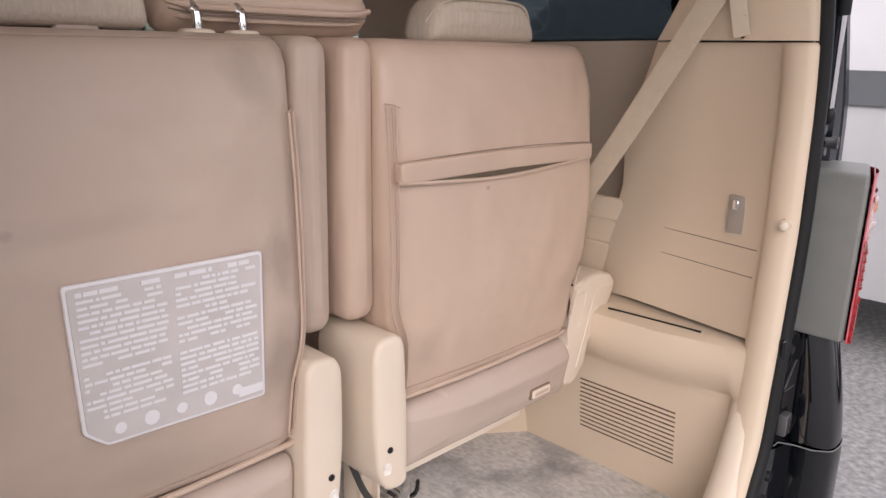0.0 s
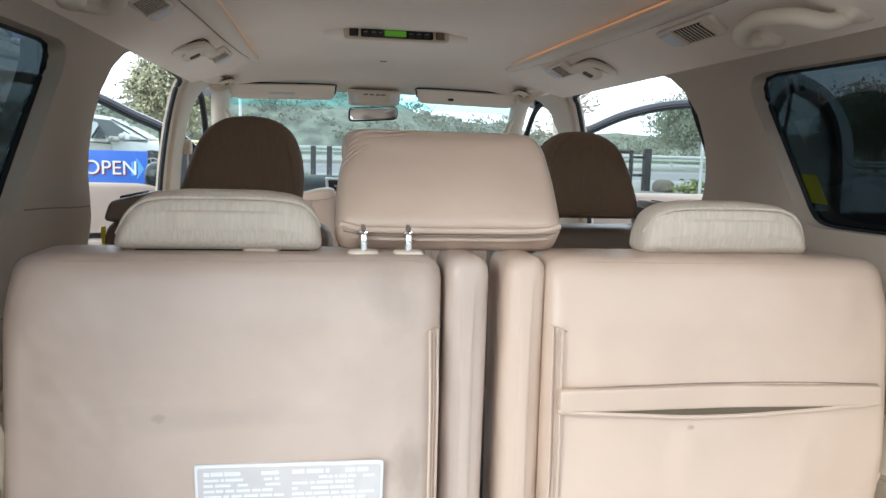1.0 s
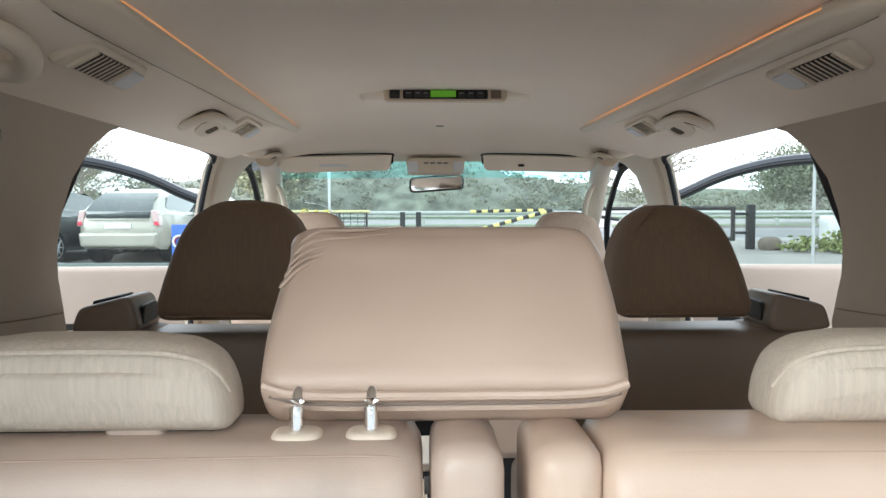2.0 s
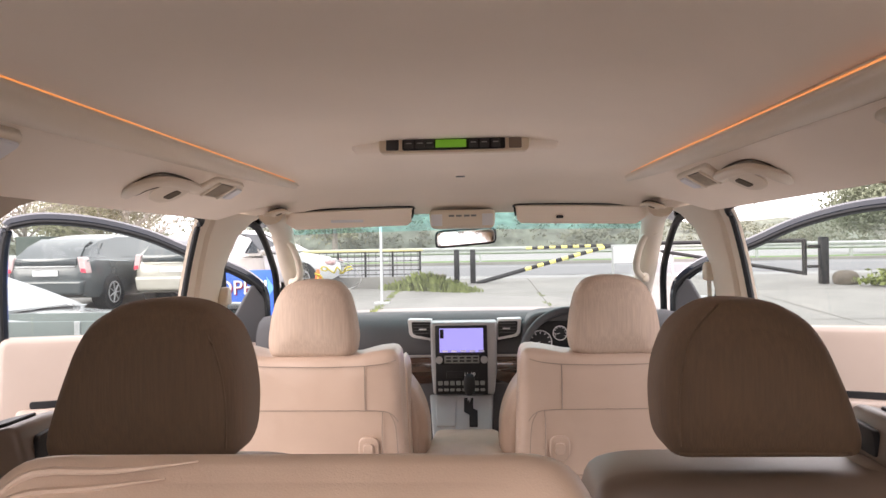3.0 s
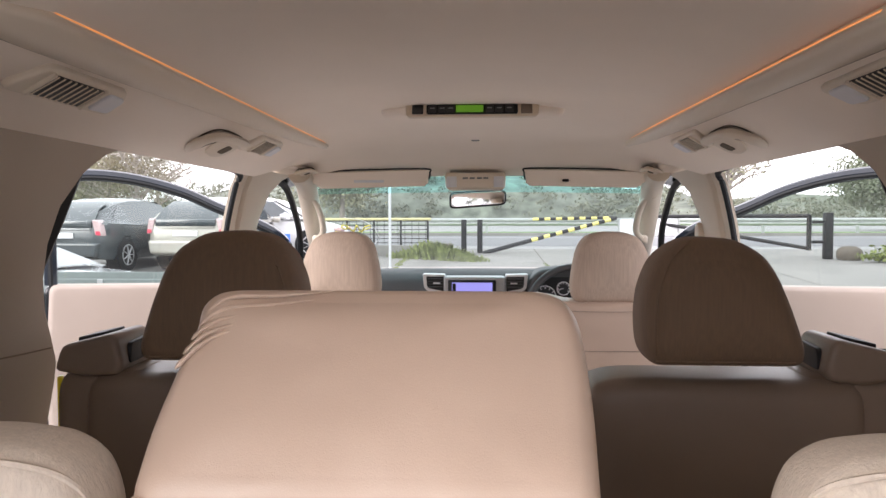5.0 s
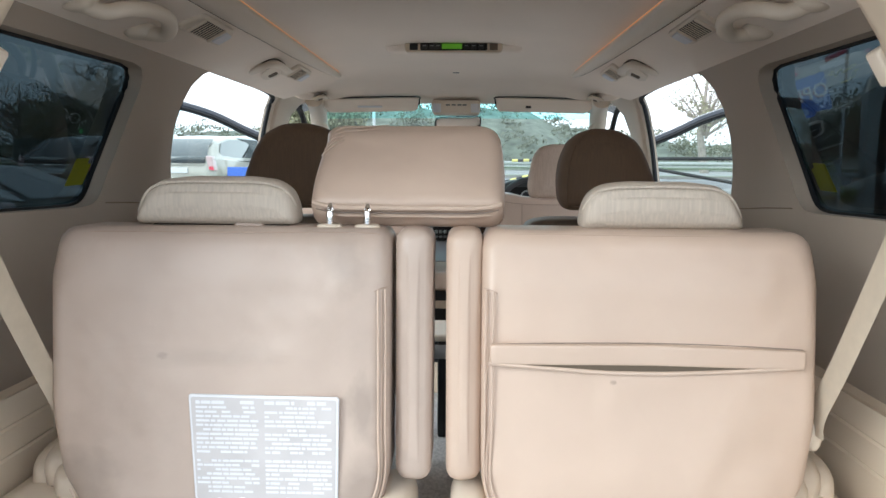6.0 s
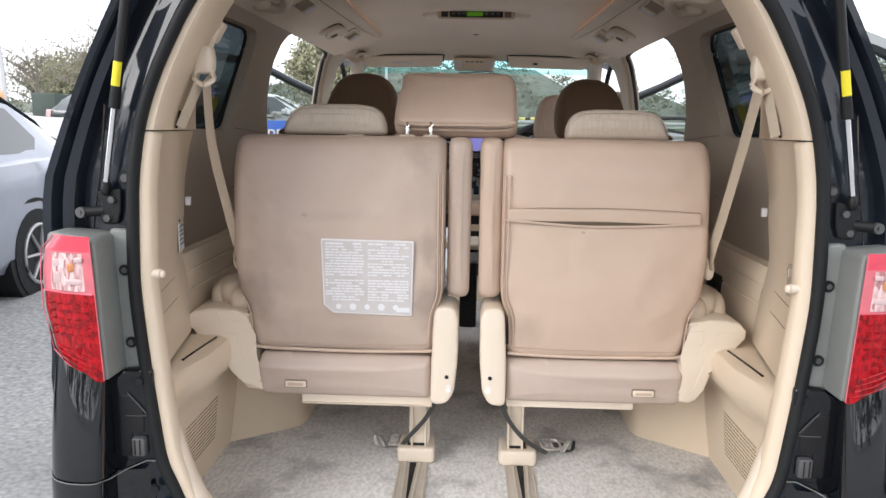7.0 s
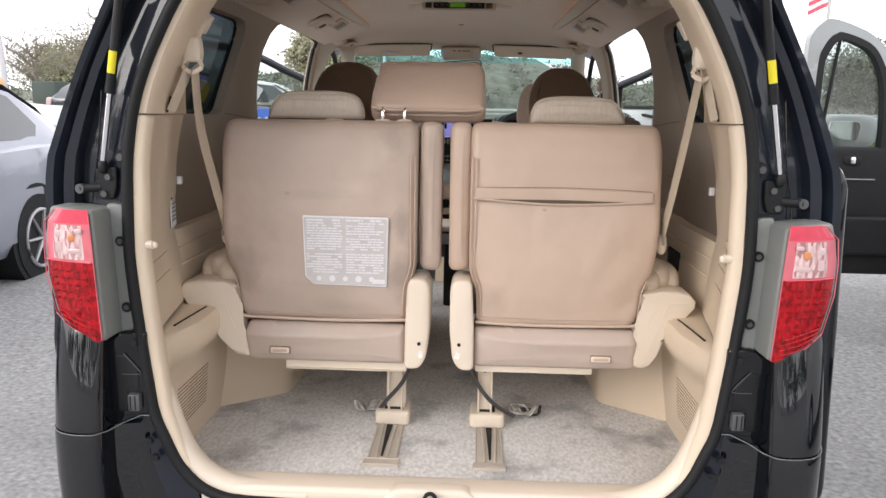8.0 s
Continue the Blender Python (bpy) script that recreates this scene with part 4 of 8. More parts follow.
def rear_seat(s):
    """Flip-up third-row seat, seen from the back. s: -1 left, 1 right."""
    mp = lambda u, v, d: (s * u, d, v)
    m_back = M_SEAT if s < 0 else M_SEAT2
    t = thing("folding_seat", (s * 0.33, 0.45, FLOOR), "taupe vinyl third-row seat with an instruction label on its back" if s < 0 else "vinyl third-row seat, toned lighter for sun, with a map pocket on its back", "car seat", "third-row seats")
    yb = lambda z: interp(z, [(0.82, 0.322), (0.95, 0.314), (1.12, 0.314), (1.30, 0.326), (1.375, 0.346)])
    sag = lambda x, z: 0.0016 * math.sin(x * 31 + z * 9) * math.sin(z * 23 + 1.3 * s) + 0.0012 * math.sin(x * 57 - z * 38 + s) + 0.004 * math.exp(-((abs(x) - 0.535) / 0.03) ** 2 - ((z - 0.90) / 0.05) ** 2) + 0.004 * math.exp(-((abs(x) - 0.105) / 0.02) ** 2 - ((z - 0.91) / 0.07) ** 2) - (0.010 * math.exp(-((x - 0.36) / 0.15) ** 2 - ((z - 1.02) / 0.10) ** 2) if s > 0 else -0.002)
    lean = lambda p: (p.x, p.y + (yb(p.z) - 0.315) * (1 if p.y < 0.40 else 0.6) + (sag(p.x, p.z) if p.y < 0.33 else 0.0), p.z)
    i, o = (0.0, 0.0) if s < 0 else (0.009, -0.016)
    outline = [(0.066 + i, 1.380), (0.592 + o, 1.379), (0.601 + o, 1.325), (0.604 + o, 1.08), (0.594 + o, 0.99), (0.574 + o, 0.955), (0.566 + o, 0.93), (0.562 + o, 0.855), (0.54 + o, 0.828), (0.096 + i, 0.826), (0.083 + i, 0.86), (0.082 + i, 0.935), (0.068 + i, 0.985)]
    back = part("backrest", pad(outline, 0.315, 0.455, 0.024, 0.006, 0.02, to=mp, corner=0.03, rings=16, wave=lean), m_back, t)
    P = lambda x, z, k=0.0: (s * (x + (i if x < 0.3 else o)), yb(z) - 0.0015 - k, z)
    pipes = [[P(0.084, 1.288, -0.002), P(0.083, 1.20, -0.001), P(0.083, 1.08, -0.001), P(0.083, 0.99, -0.002), P(0.100, 0.93, 0.0), P(0.104, 0.85, -0.003)],
             [P(0.0735, 1.288, -0.009), P(0.0725, 1.20, -0.008), P(0.073, 1.08, -0.008), P(0.074, 0.99, -0.009), P(0.090, 0.93, -0.004), P(0.094, 0.86, -0.005)],
             [P(0.092, 0.838, -0.010), P(0.11, 0.834, -0.008), P(0.3, 0.830, -0.006), P(0.53, 0.834, -0.008), P(0.552, 0.842, -0.010)],
             [P(0.556, 0.86, -0.003), P(0.562, 0.93, -0.003), P(0.574, 0.965, -0.003)]]
    for path in pipes:
        part("piping", tube(smooth_path(path, 4), 0.0046 if path is pipes[2] else 0.0018, 8), M_SEAT2, back)
    # Dark tubes paint the shade between backrest cover and brackets.
    for x, z0, z1 in ((0.0885, 0.86, 0.935), (0.5665 + o, 0.865, 0.93)):
        part("side_shade", tube([(s * (x + (i if x < 0.3 else 0)), 0.326, z0), (s * (x + (i if x < 0.3 else 0)), 0.326, z1)], [0.0045, 0.003], 6), M_DARK, back, "dark tube painting the shade beside the cover")
    stitches = [[P(0.084, 1.370, -0.012), P(0.12, 1.3732, -0.0085), P(0.3, 1.3725, -0.0072), P(0.45, 1.3720, -0.0072), P(0.54, 1.371, -0.009), P(0.572, 1.366, -0.014)],
                [P(0.0785, 1.286, -0.004), P(0.0778, 1.20, -0.0035), P(0.078, 1.08, -0.0035), P(0.0785, 0.99, -0.004), P(0.095, 0.93, -0.0005), P(0.099, 0.86, -0.002)],
                [P(0.070, 1.291, -0.012), P(0.076, 1.2905, -0.006), P(0.082, 1.289, -0.0025), P(0.090, 1.285, 0.0)],
                [P(0.100, 0.853, -0.001), P(0.3, 0.8495, 0.0012), P(0.54, 0.851, -0.001)]]
    for path in stitches:
        part("stitch_line", tube(smooth_path(path, 4), 0.0008, 5), M_SEAT3, back)
    # folded armrest at the inner side
    a0, a1 = (0.001, 0.060) if s < 0 else (0.019, 0.077)
    arm = pad([(a0, 1.379), (a1, 1.381), (a1 + 0.001, 0.972), (a0 + 0.002, 0.970)], 0.348, 0.47, 0.020, 0.004, 0.0, to=mp, corner=0.024)
    part("armrest", arm, M_SEAT if s < 0 else M_SEAT2, t)
    # hinge cover, front roll, under plate, outer bracket
    part("hinge_cover", pad([(0.028, 0.935), (0.040, 0.957), (0.076, 0.959), (0.088, 0.945), (0.095, 0.82), (0.096, 0.702), (0.055, 0.703), (0.036, 0.735), (0.028, 0.82)], 0.296, 0.44, 0.009, 0.003, to=mp, corner=0.016), M_PALE, t, "pale plastic hinge cover")
    part("screw_hole", tube([(s * 0.055, 0.292, 0.778), (s * 0.055, 0.30, 0.778)], 0.0052, 14), M_DARK, t)
    part("tape_mark", pad([(0.042, 0.739), (0.056, 0.736), (0.059, 0.752), (0.052, 0.757), (0.043, 0.755)], 0.2928, 0.296, 0.001, to=mp, corner=0.002, rings=2), M_TAPE, t, "torn white tape")
    roll = pad([(0.096, 0.820), (0.535, 0.822), (0.545, 0.80), (0.545, 0.716), (0.53, 0.708), (0.096, 0.707)], 0.318, 0.46, 0.018, 0.007, 0.0, to=mp, corner=0.012, rings=8, wave=lambda p: (p.x, p.y - 0.010 * max(0.0, 1 - abs(p.z - 0.785) / 0.03), p.z) if p.y < 0.33 else (p.x, p.y, p.z))
    part("cushion_roll", roll, M_ROLL, t, angle=60)
    part("cushion", pad([(0.10, 0.82), (0.54, 0.82), (0.54, 0.715), (0.10, 0.715)], 0.36, 0.75, 0.02, to=mp), M_SEAT, t)
    lv = part("release_tab", box(min(s * 0.418, s * 0.472), max(s * 0.418, s * 0.472), 0.3045, 0.335, 0.735, 0.752, 0.003), M_PALE, t, "small pale release tab")
    part("tab_edge", box(min(s * 0.416, s * 0.474), max(s * 0.416, s * 0.474), 0.3065, 0.335, 0.733, 0.754, 0.003), M_SEAM, lv)
    part("tab_face", box(min(s * 0.424, s * 0.466), max(s * 0.424, s * 0.466), 0.3030, 0.32, 0.739, 0.748, 0.002, 1), M_SEAT2, lv)
    part("under_plate", box(s * 0.10, s * 0.43, 0.340, 0.70, 0.685, 0.725, 0.006), M_PALE, t)
    if s < 0:
        br = [(0.560, 0.925), (0.60, 0.931), (0.672, 0.935), (0.712, 0.928), (0.728, 0.914), (0.731, 0.895), (0.722, 0.876), (0.684, 0.857), (0.660, 0.838), (0.642, 0.817), (0.607, 0.777), (0.588, 0.742), (0.576, 0.722), (0.533, 0.717), (0.531, 0.745), (0.544, 0.765), (0.548, 0.812), (0.560, 0.868)]
        crease = [[(0.652, 0.933), (0.640, 0.905), (0.641, 0.890), (0.622, 0.872), (0.600, 0.868), (0.592, 0.845), (0.572, 0.800)], [(0.573, 0.902), (0.60, 0.905), (0.636, 0.906)]]
    else:
        br = [(0.545, 0.928), (0.60, 0.935), (0.644, 0.938), (0.680, 0.928), (0.697, 0.909), (0.695, 0.889), (0.674, 0.872), (0.641, 0.847), (0.626, 0.830), (0.616, 0.793), (0.598, 0.755), (0.582, 0.724), (0.563, 0.715), (0.538, 0.719), (0.533, 0.749), (0.530, 0.81), (0.545, 0.838), (0.552, 0.870)]
        crease = [[(0.678, 0.903), (0.630, 0.904), (0.618, 0.885), (0.600, 0.830), (0.572, 0.752)], [(0.556, 0.905), (0.590, 0.908)], [(0.590, 0.908), (0.588, 0.880), (0.578, 0.868), (0.572, 0.84)]]
    bk = part("outer_bracket", prism(br, 0.318, 0.46, mp, 0.011), M_PALE, t, "pale plastic outer hinge bracket", angle=30)
    for path in crease:
        part("crease", tube(smooth_path([(s * u, 0.3182, v) for u, v in path], 3), 0.0014, 6), M_PALE, bk)
    part("arm_foot", box(min(s * (br[4][0] - 0.045), s * (br[4][0] - 0.008)), max(s * (br[4][0] - 0.045), s * (br[4][0] - 0.008)), 0.35, 0.45, 0.862, 0.885, 0.004), M_PALE, bk)
    w = 0.0 if s < 0 else -0.025
    for x, y, z, sx, sy, sz in ((0.668 + w, 0.50, 0.935, 0.040, 0.10, 0.050), (0.630 + w, 0.47, 0.955, 0.045, 0.09, 0.045), (0.600 + w, 0.43, 0.945, 0.040, 0.08, 0.040)):
        part("side_bolster", squash(s * x, y, z, sx, sy, sz, 0.75, 18), M_BOLSTER, t)
    # leg, foot and tie strap
    part("leg", box(s * 0.112, s * 0.155, 0.45, 0.49, FLOOR + 0.03, 0.71, 0.006), M_PALE, t)
    ft = part("foot", pad([(0.092, 0.525), (0.190, 0.525), (0.194, 0.42), (0.088, 0.42)], FLOOR + 0.002, FLOOR + 0.045, 0.008, to=lambda u, v, d: (s * u, v, d), corner=0.016), M_PALE, t, "pale plastic floor catch")
    for x in (0.112, 0.150):
        part("leg_flange", box(min(s * x, s * (x + 0.006)), max(s * x, s * (x + 0.006)), 0.436, 0.452, FLOOR + 0.04, 0.70, 0.002, 1), M_PALE, t)
    part("leg_hole", tube([(s * 0.132, 0.4495, 0.655), (s * 0.132, 0.440, 0.655)], 0.006, 12), M_DARK, t)
    # Flat black slab painting the shade where leg meets catch.
    part("catch_shade", box(s * 0.112, s * 0.165, 0.443, 0.50, FLOOR + 0.044, FLOOR + 0.050, 0.001), M_DARK, ft)
    strap = smooth_path([(s * 0.075, 0.42, 0.70), (s * 0.11, 0.424, 0.62), (s * 0.16, 0.434, 0.555), (s * (0.19 if s < 0 else 0.225), 0.455, 0.508)])
    st = part("strap", tube(strap, 0.0062, 8, flat=0.12, up=(0, 1, 0)), M_STRAP, t, "thin dark grey tie strap")
    bx = 0.200 if s < 0 else 0.240
    B = pose(s * bx, 0.515, 0.508, 24, 10 * s, 24 * s)
    ring = [B @ Vector(p) for p in ((-0.024, -0.017, 0), (0.024, -0.017, 0.003), (0.026, 0.017, 0), (-0.024, 0.018, -0.002))]
    bk = part("buckle", tube(smooth_path(ring, 4, closed=True), 0.0042, 8, closed=True), M_BUCKLE, st, "scuffed grey metal buckle")
    part("buckle_bar", tube([B @ Vector((0.002, -0.018, 0.003)), B @ Vector((0.002, 0.018, 0.001))], 0.0036, 8), M_BUCKLE, bk)
    part("buckle_plate", moved(box(-0.023, -0.004, -0.014, 0.014, -0.002, 0.004, 0.002), B), M_BUCKLE, bk)
    part("strap_end", moved(box(0.006, 0.046, -0.009, 0.009, -0.004, 0.001, 0.0015, 1), B), M_STRAP, st)
    part("tongue", moved(box(-0.020, 0.020, -0.010, 0.010, -0.003, 0.003, 0.002), pose(s * (bx + 0.042), 0.508, 0.506, -20, -38 * s, 40 * s)), M_BUCKLE, st, "pale metal tongue")
    part("hook", tube(smooth_path([(s * (bx + 0.034), 0.505, 0.494), (s * (bx + 0.058), 0.495, 0.502), (s * (bx + 0.064), 0.495, 0.530)]), [0.0055] * 9 + [0.005] * 3 + [0.0035], 8, flat=0.6), M_BUCKLE if s < 0 else M_DARK, st)
    # headrest
    hx, hz, hy = (0.0, -0.007, 0.0) if s < 0 else (0.022, -0.011, 0.018)
    hn, hf = (0.009, 0.0) if s < 0 else (0.0, -0.012)
    hb = pad([(x + hx + (hn if x < 0.3 else hf), z + hz) for x, z in ((0.213, 1.388), (0.216, 1.420), (0.227, 1.446), (0.250, 1.460), (0.30, 1.465), (0.40, 1.465), (0.446, 1.459), (0.468, 1.440), (0.484, 1.405), (0.487, 1.388))], 0.378 + hy, 0.462 + hy, 0.024, 0.004, 0.0, to=mp, corner=0.012)
    hd = part("headrest", hb, M_FAB, t, "low ribbed cloth headrest")
    # This dark pad paints the shade between headrest and seat top.
    part("headrest_base", pad([(0.235 + hx, 1.372), (0.465 + hx, 1.372), (0.460 + hx, 1.384), (0.24 + hx, 1.384)], 0.402 + hy, 0.46, 0.003, to=mp, corner=0.005, rings=2), M_DARK, hd, "dark pad painting the shade under the headrest")
    part("headrest_base", pad([(0.277 + hx, 1.366), (0.327 + hx, 1.366), (0.325 + hx, 1.394), (0.279 + hx, 1.394)], 0.392 + hy, 0.47, 0.006, to=mp, corner=0.006, rings=2), m_back, hd)
    part("piping", tube(smooth_path([(s * (x + (hn if x < 0.3 else hf)), y, z) for x, y, z in ((0.217 + hx, 0.402 + hy, 1.420 + hz), (0.228 + hx, 0.391 + hy, 1.441 + hz), (0.25 + hx, 0.381 + hy, 1.453 + hz), (0.30 + hx, 0.379 + hy, 1.457 + hz), (0.40 + hx, 0.379 + hy, 1.457 + hz), (0.442 + hx, 0.381 + hy, 1.452 + hz), (0.465 + hx, 0.386 + hy, 1.436 + hz), (0.482 + hx, 0.396 + hy, 1.408 + hz))], 4), 0.0022, 6), M_FAB, hd)
    if s < 0:
        # instruction label
        x0, x1, z0, z1 = 0.142, 0.376, 0.931, 1.125
        plate = [(x1, z1), (x0, z1 - 0.002), (x0 + 0.004, z0), (x1 - 0.03, z0 + 0.004), (x1 - 0.006, z0 + 0.025)]
        lb = part("label", pad(plate, 0.3065, 0.3125, 0.002, to=mp, corner=0.005, rings=2), M_WHITE, t, "silvery instruction label with small print")
        inner = [(x1 - 0.004, z1 - 0.004), (x0 + 0.004, z1 - 0.006), (x0 + 0.008, z0 + 0.004), (x1 - 0.031, z0 + 0.008), (x1 - 0.010, z0 + 0.027)]
        part("ground", pad(inner, 0.3055, 0.309, 0.0008, to=mp, corner=0.004, rings=2), M_LABEL, lb)
        bm = bmesh.new()
        rng = random.Random(5)
        for row in range(21):
            z = z1 - 0.014 - row * 0.0071
            for ca, cb in ((x0 + 0.012, x0 + 0.115), (x0 + 0.125, x1 - 0.012)):
                x = cb
                if 11 < row < 13:
                    continue
                while x > ca + 0.006:
                    w = rng.uniform(0.004, 0.022)
                    e = max(ca, x - w)
                    if rng.random() < 0.86:
                        h = 0.0034 if row else 0.005
                        box(-x, -e, 0.3042, 0.3056, z, z + h, 0, bm=bm)
                    x = e - rng.uniform(0.0012, 0.003)
        part("print", bm, M_WHITE, lb, "lines of white print too small to read")
        for k in range(5):
            x = x1 - 0.045 - 0.036 * k
            part("pictogram", tube([(-x, 0.3056, z0 + 0.022), (-x, 0.3042, z0 + 0.022)], 0.009 if k % 2 else 0.007, 9), M_WHITE, lb)
        part("code_patch", box(-0.185, -0.150, 0.3038, 0.3056, z0 + 0.010, z0 + 0.022, 0.0005, 1), M_WHITE, lb)
        # centre headrest, tipped forward on two posts
        a = radians(47)
        o = Vector((-0.046, 0.390, 1.418))
        up, nrm = Vector((0, math.cos(a), math.sin(a))), Vector((0, -math.sin(a), math.cos(a)))
        tilt = lambda u, v, d: tuple(o + Vector((u, 0, 0)) + up * v - nrm * d)
        hr = part("centre_headrest", pad([(-0.158, -0.003), (0.158, -0.003), (0.160, 0.09), (0.156, 0.162), (0.140, 0.189), (-0.136, 0.189), (-0.150, 0.174), (-0.147, 0.146), (-0.153, 0.115), (-0.159, 0.06)], 0.0, 0.072, 0.024, 0.009, 0.01, to=tilt, corner=0.022, rings=7), M_SEAT2, t, "creased vinyl centre headrest tipped forward")
        for d in (0.008, 0.026):
            part("piping", tube([tilt(u, -0.004 + 0.010 * abs(u / 0.152) ** 8, d) for u in [-0.152 + 0.304 / 16 * k for k in range(17)]], 0.0042, 8), M_SEAT2, hr)
        part("stitch_line", tube([tilt(u, -0.0068 + 0.010 * abs(u / 0.152) ** 8, 0.017) for u in [-0.148 + 0.296 / 16 * k for k in range(17)]], 0.0012, 5), M_STITCH, hr)
        for k in range(5):
            part("crease", tube(smooth_path([tilt(-0.150 + 0.003 * k, 0.106 + 0.013 * k, 0.005), tilt(-0.136 + 0.004 * k, 0.122 + 0.012 * k, 0.0005), tilt(-0.118 + 0.010 * k, 0.134 + 0.009 * k, -0.0018), tilt(-0.095 + 0.014 * k, 0.139 + 0.009 * k, -0.0016)], 4), [0.001] + [0.0035] * 5 + [0.003, 0.0028, 0.0025, 0.002, 0.0015, 0.001, 0.0008], 8, flat=0.6), M_SEAT2, hr)
        for x in (-0.168, -0.108):
            part("post", tube(smooth_path([(x, 0.386, 1.372), (x, 0.387, 1.402), (x, 0.402, 1.414), (x, 0.42, 1.416)], 4), 0.006, 12), M_CHROME, hr, "chrome headrest post")
            part("post_guide", pad([(x - 0.021, 0.370), (x + 0.021, 0.370), (x + 0.021, 0.405), (x - 0.021, 0.405)], 1.368, 1.384, 0.006, to=lambda u, v, d: (u, v, d), corner=0.014), M_PALE, hr, "pale plastic post guide")
    else:
        # map pocket: band, slit and sagging pouch
        band = [(0.088, 1.209), (0.33, 1.212), (0.560, 1.206), (0.560, 1.176), (0.33, 1.180), (0.088, 1.178)]
        part("pocket_band", pad(band, 0.3058, 0.325, 0.004, 0.0005, to=mp, corner=0.006, rings=2), M_SEAT2, t, "beige pocket band")
        part("stitch_line", tube(smooth_path([(s * x, yb(z) - 0.0045, z) for x, z in ((0.090, 1.208), (0.2, 1.2115), (0.33, 1.213), (0.45, 1.211), (0.558, 1.206))], 4), 0.0010, 5), M_STITCH, back)
        # A dark sheet: the shade in the mouth is put in as colour.
        slit = [(0.105, 1.180), (0.20, 1.1795), (0.33, 1.1815), (0.46, 1.181), (0.535, 1.180), (0.44, 1.1745), (0.36, 1.1710), (0.27, 1.1706), (0.18, 1.1745)]
        part("pocket_mouth_shade", prism(slit, 0.3070, 0.316, mp), M_SLIT, t, "dark sheet painting the shade in the map pocket mouth")
        lip = [(s * x, 0.3085 - d, z) for x, z, d in ((0.086, 1.180, -0.002), (0.14, 1.1765, 0.0), (0.20, 1.1727, 0.001), (0.27, 1.1688, 0.002), (0.36, 1.1692, 0.002), (0.44, 1.1727, 0.001), (0.52, 1.1775, 0.0), (0.556, 1.180, -0.002))]
        part("pocket_lip", tube(smooth_path(lip, 4), 0.0032, 8), M_SEAT2, t, "rolled edge of the map pocket")
    t.location.y += 0.02
    return t


for s in (-1, 1):
    rear_seat(s)
    # floor rail
    r = thing("floor_rail", (s * 0.152, 0.38, FLOOR), "beige floor rail with a dark slot in the carpet", "seat rail", "floor rails")
    part("plate", box(s * 0.106, s * 0.184, 0.19, 0.46, FLOOR - 0.001, FLOOR + 0.003, 0.0015), M_RAIL, r)
    part("slot", prism([(0.138, 0.455), (0.157, 0.455), (0.1495, 0.232), (0.1445, 0.232)], FLOOR + 0.001, FLOOR + 0.0045, lambda u, v, d: (s * u, v, d)), M_RUBBER, r, "tapering black slot")
    for x, e in ((0.127, 0.134), (0.167, 0.160)):
        part("lip", tube([(s * x, 0.455, FLOOR + 0.0045), (s * e, 0.212, FLOOR + 0.0045)], [0.0042, 0.0034], 6), M_RAIL, r)
    for x in (0.109, 0.181):
        part("edge", tube([(s * x, 0.455, FLOOR + 0.003), (s * x, 0.205, FLOOR + 0.003)], 0.0022, 6), M_RAIL, r)
    part("end_cap", box(s * 0.100, s * 0.188, 0.172, 0.207, FLOOR - 0.001, FLOOR + 0.008, 0.003), M_RAIL, r)


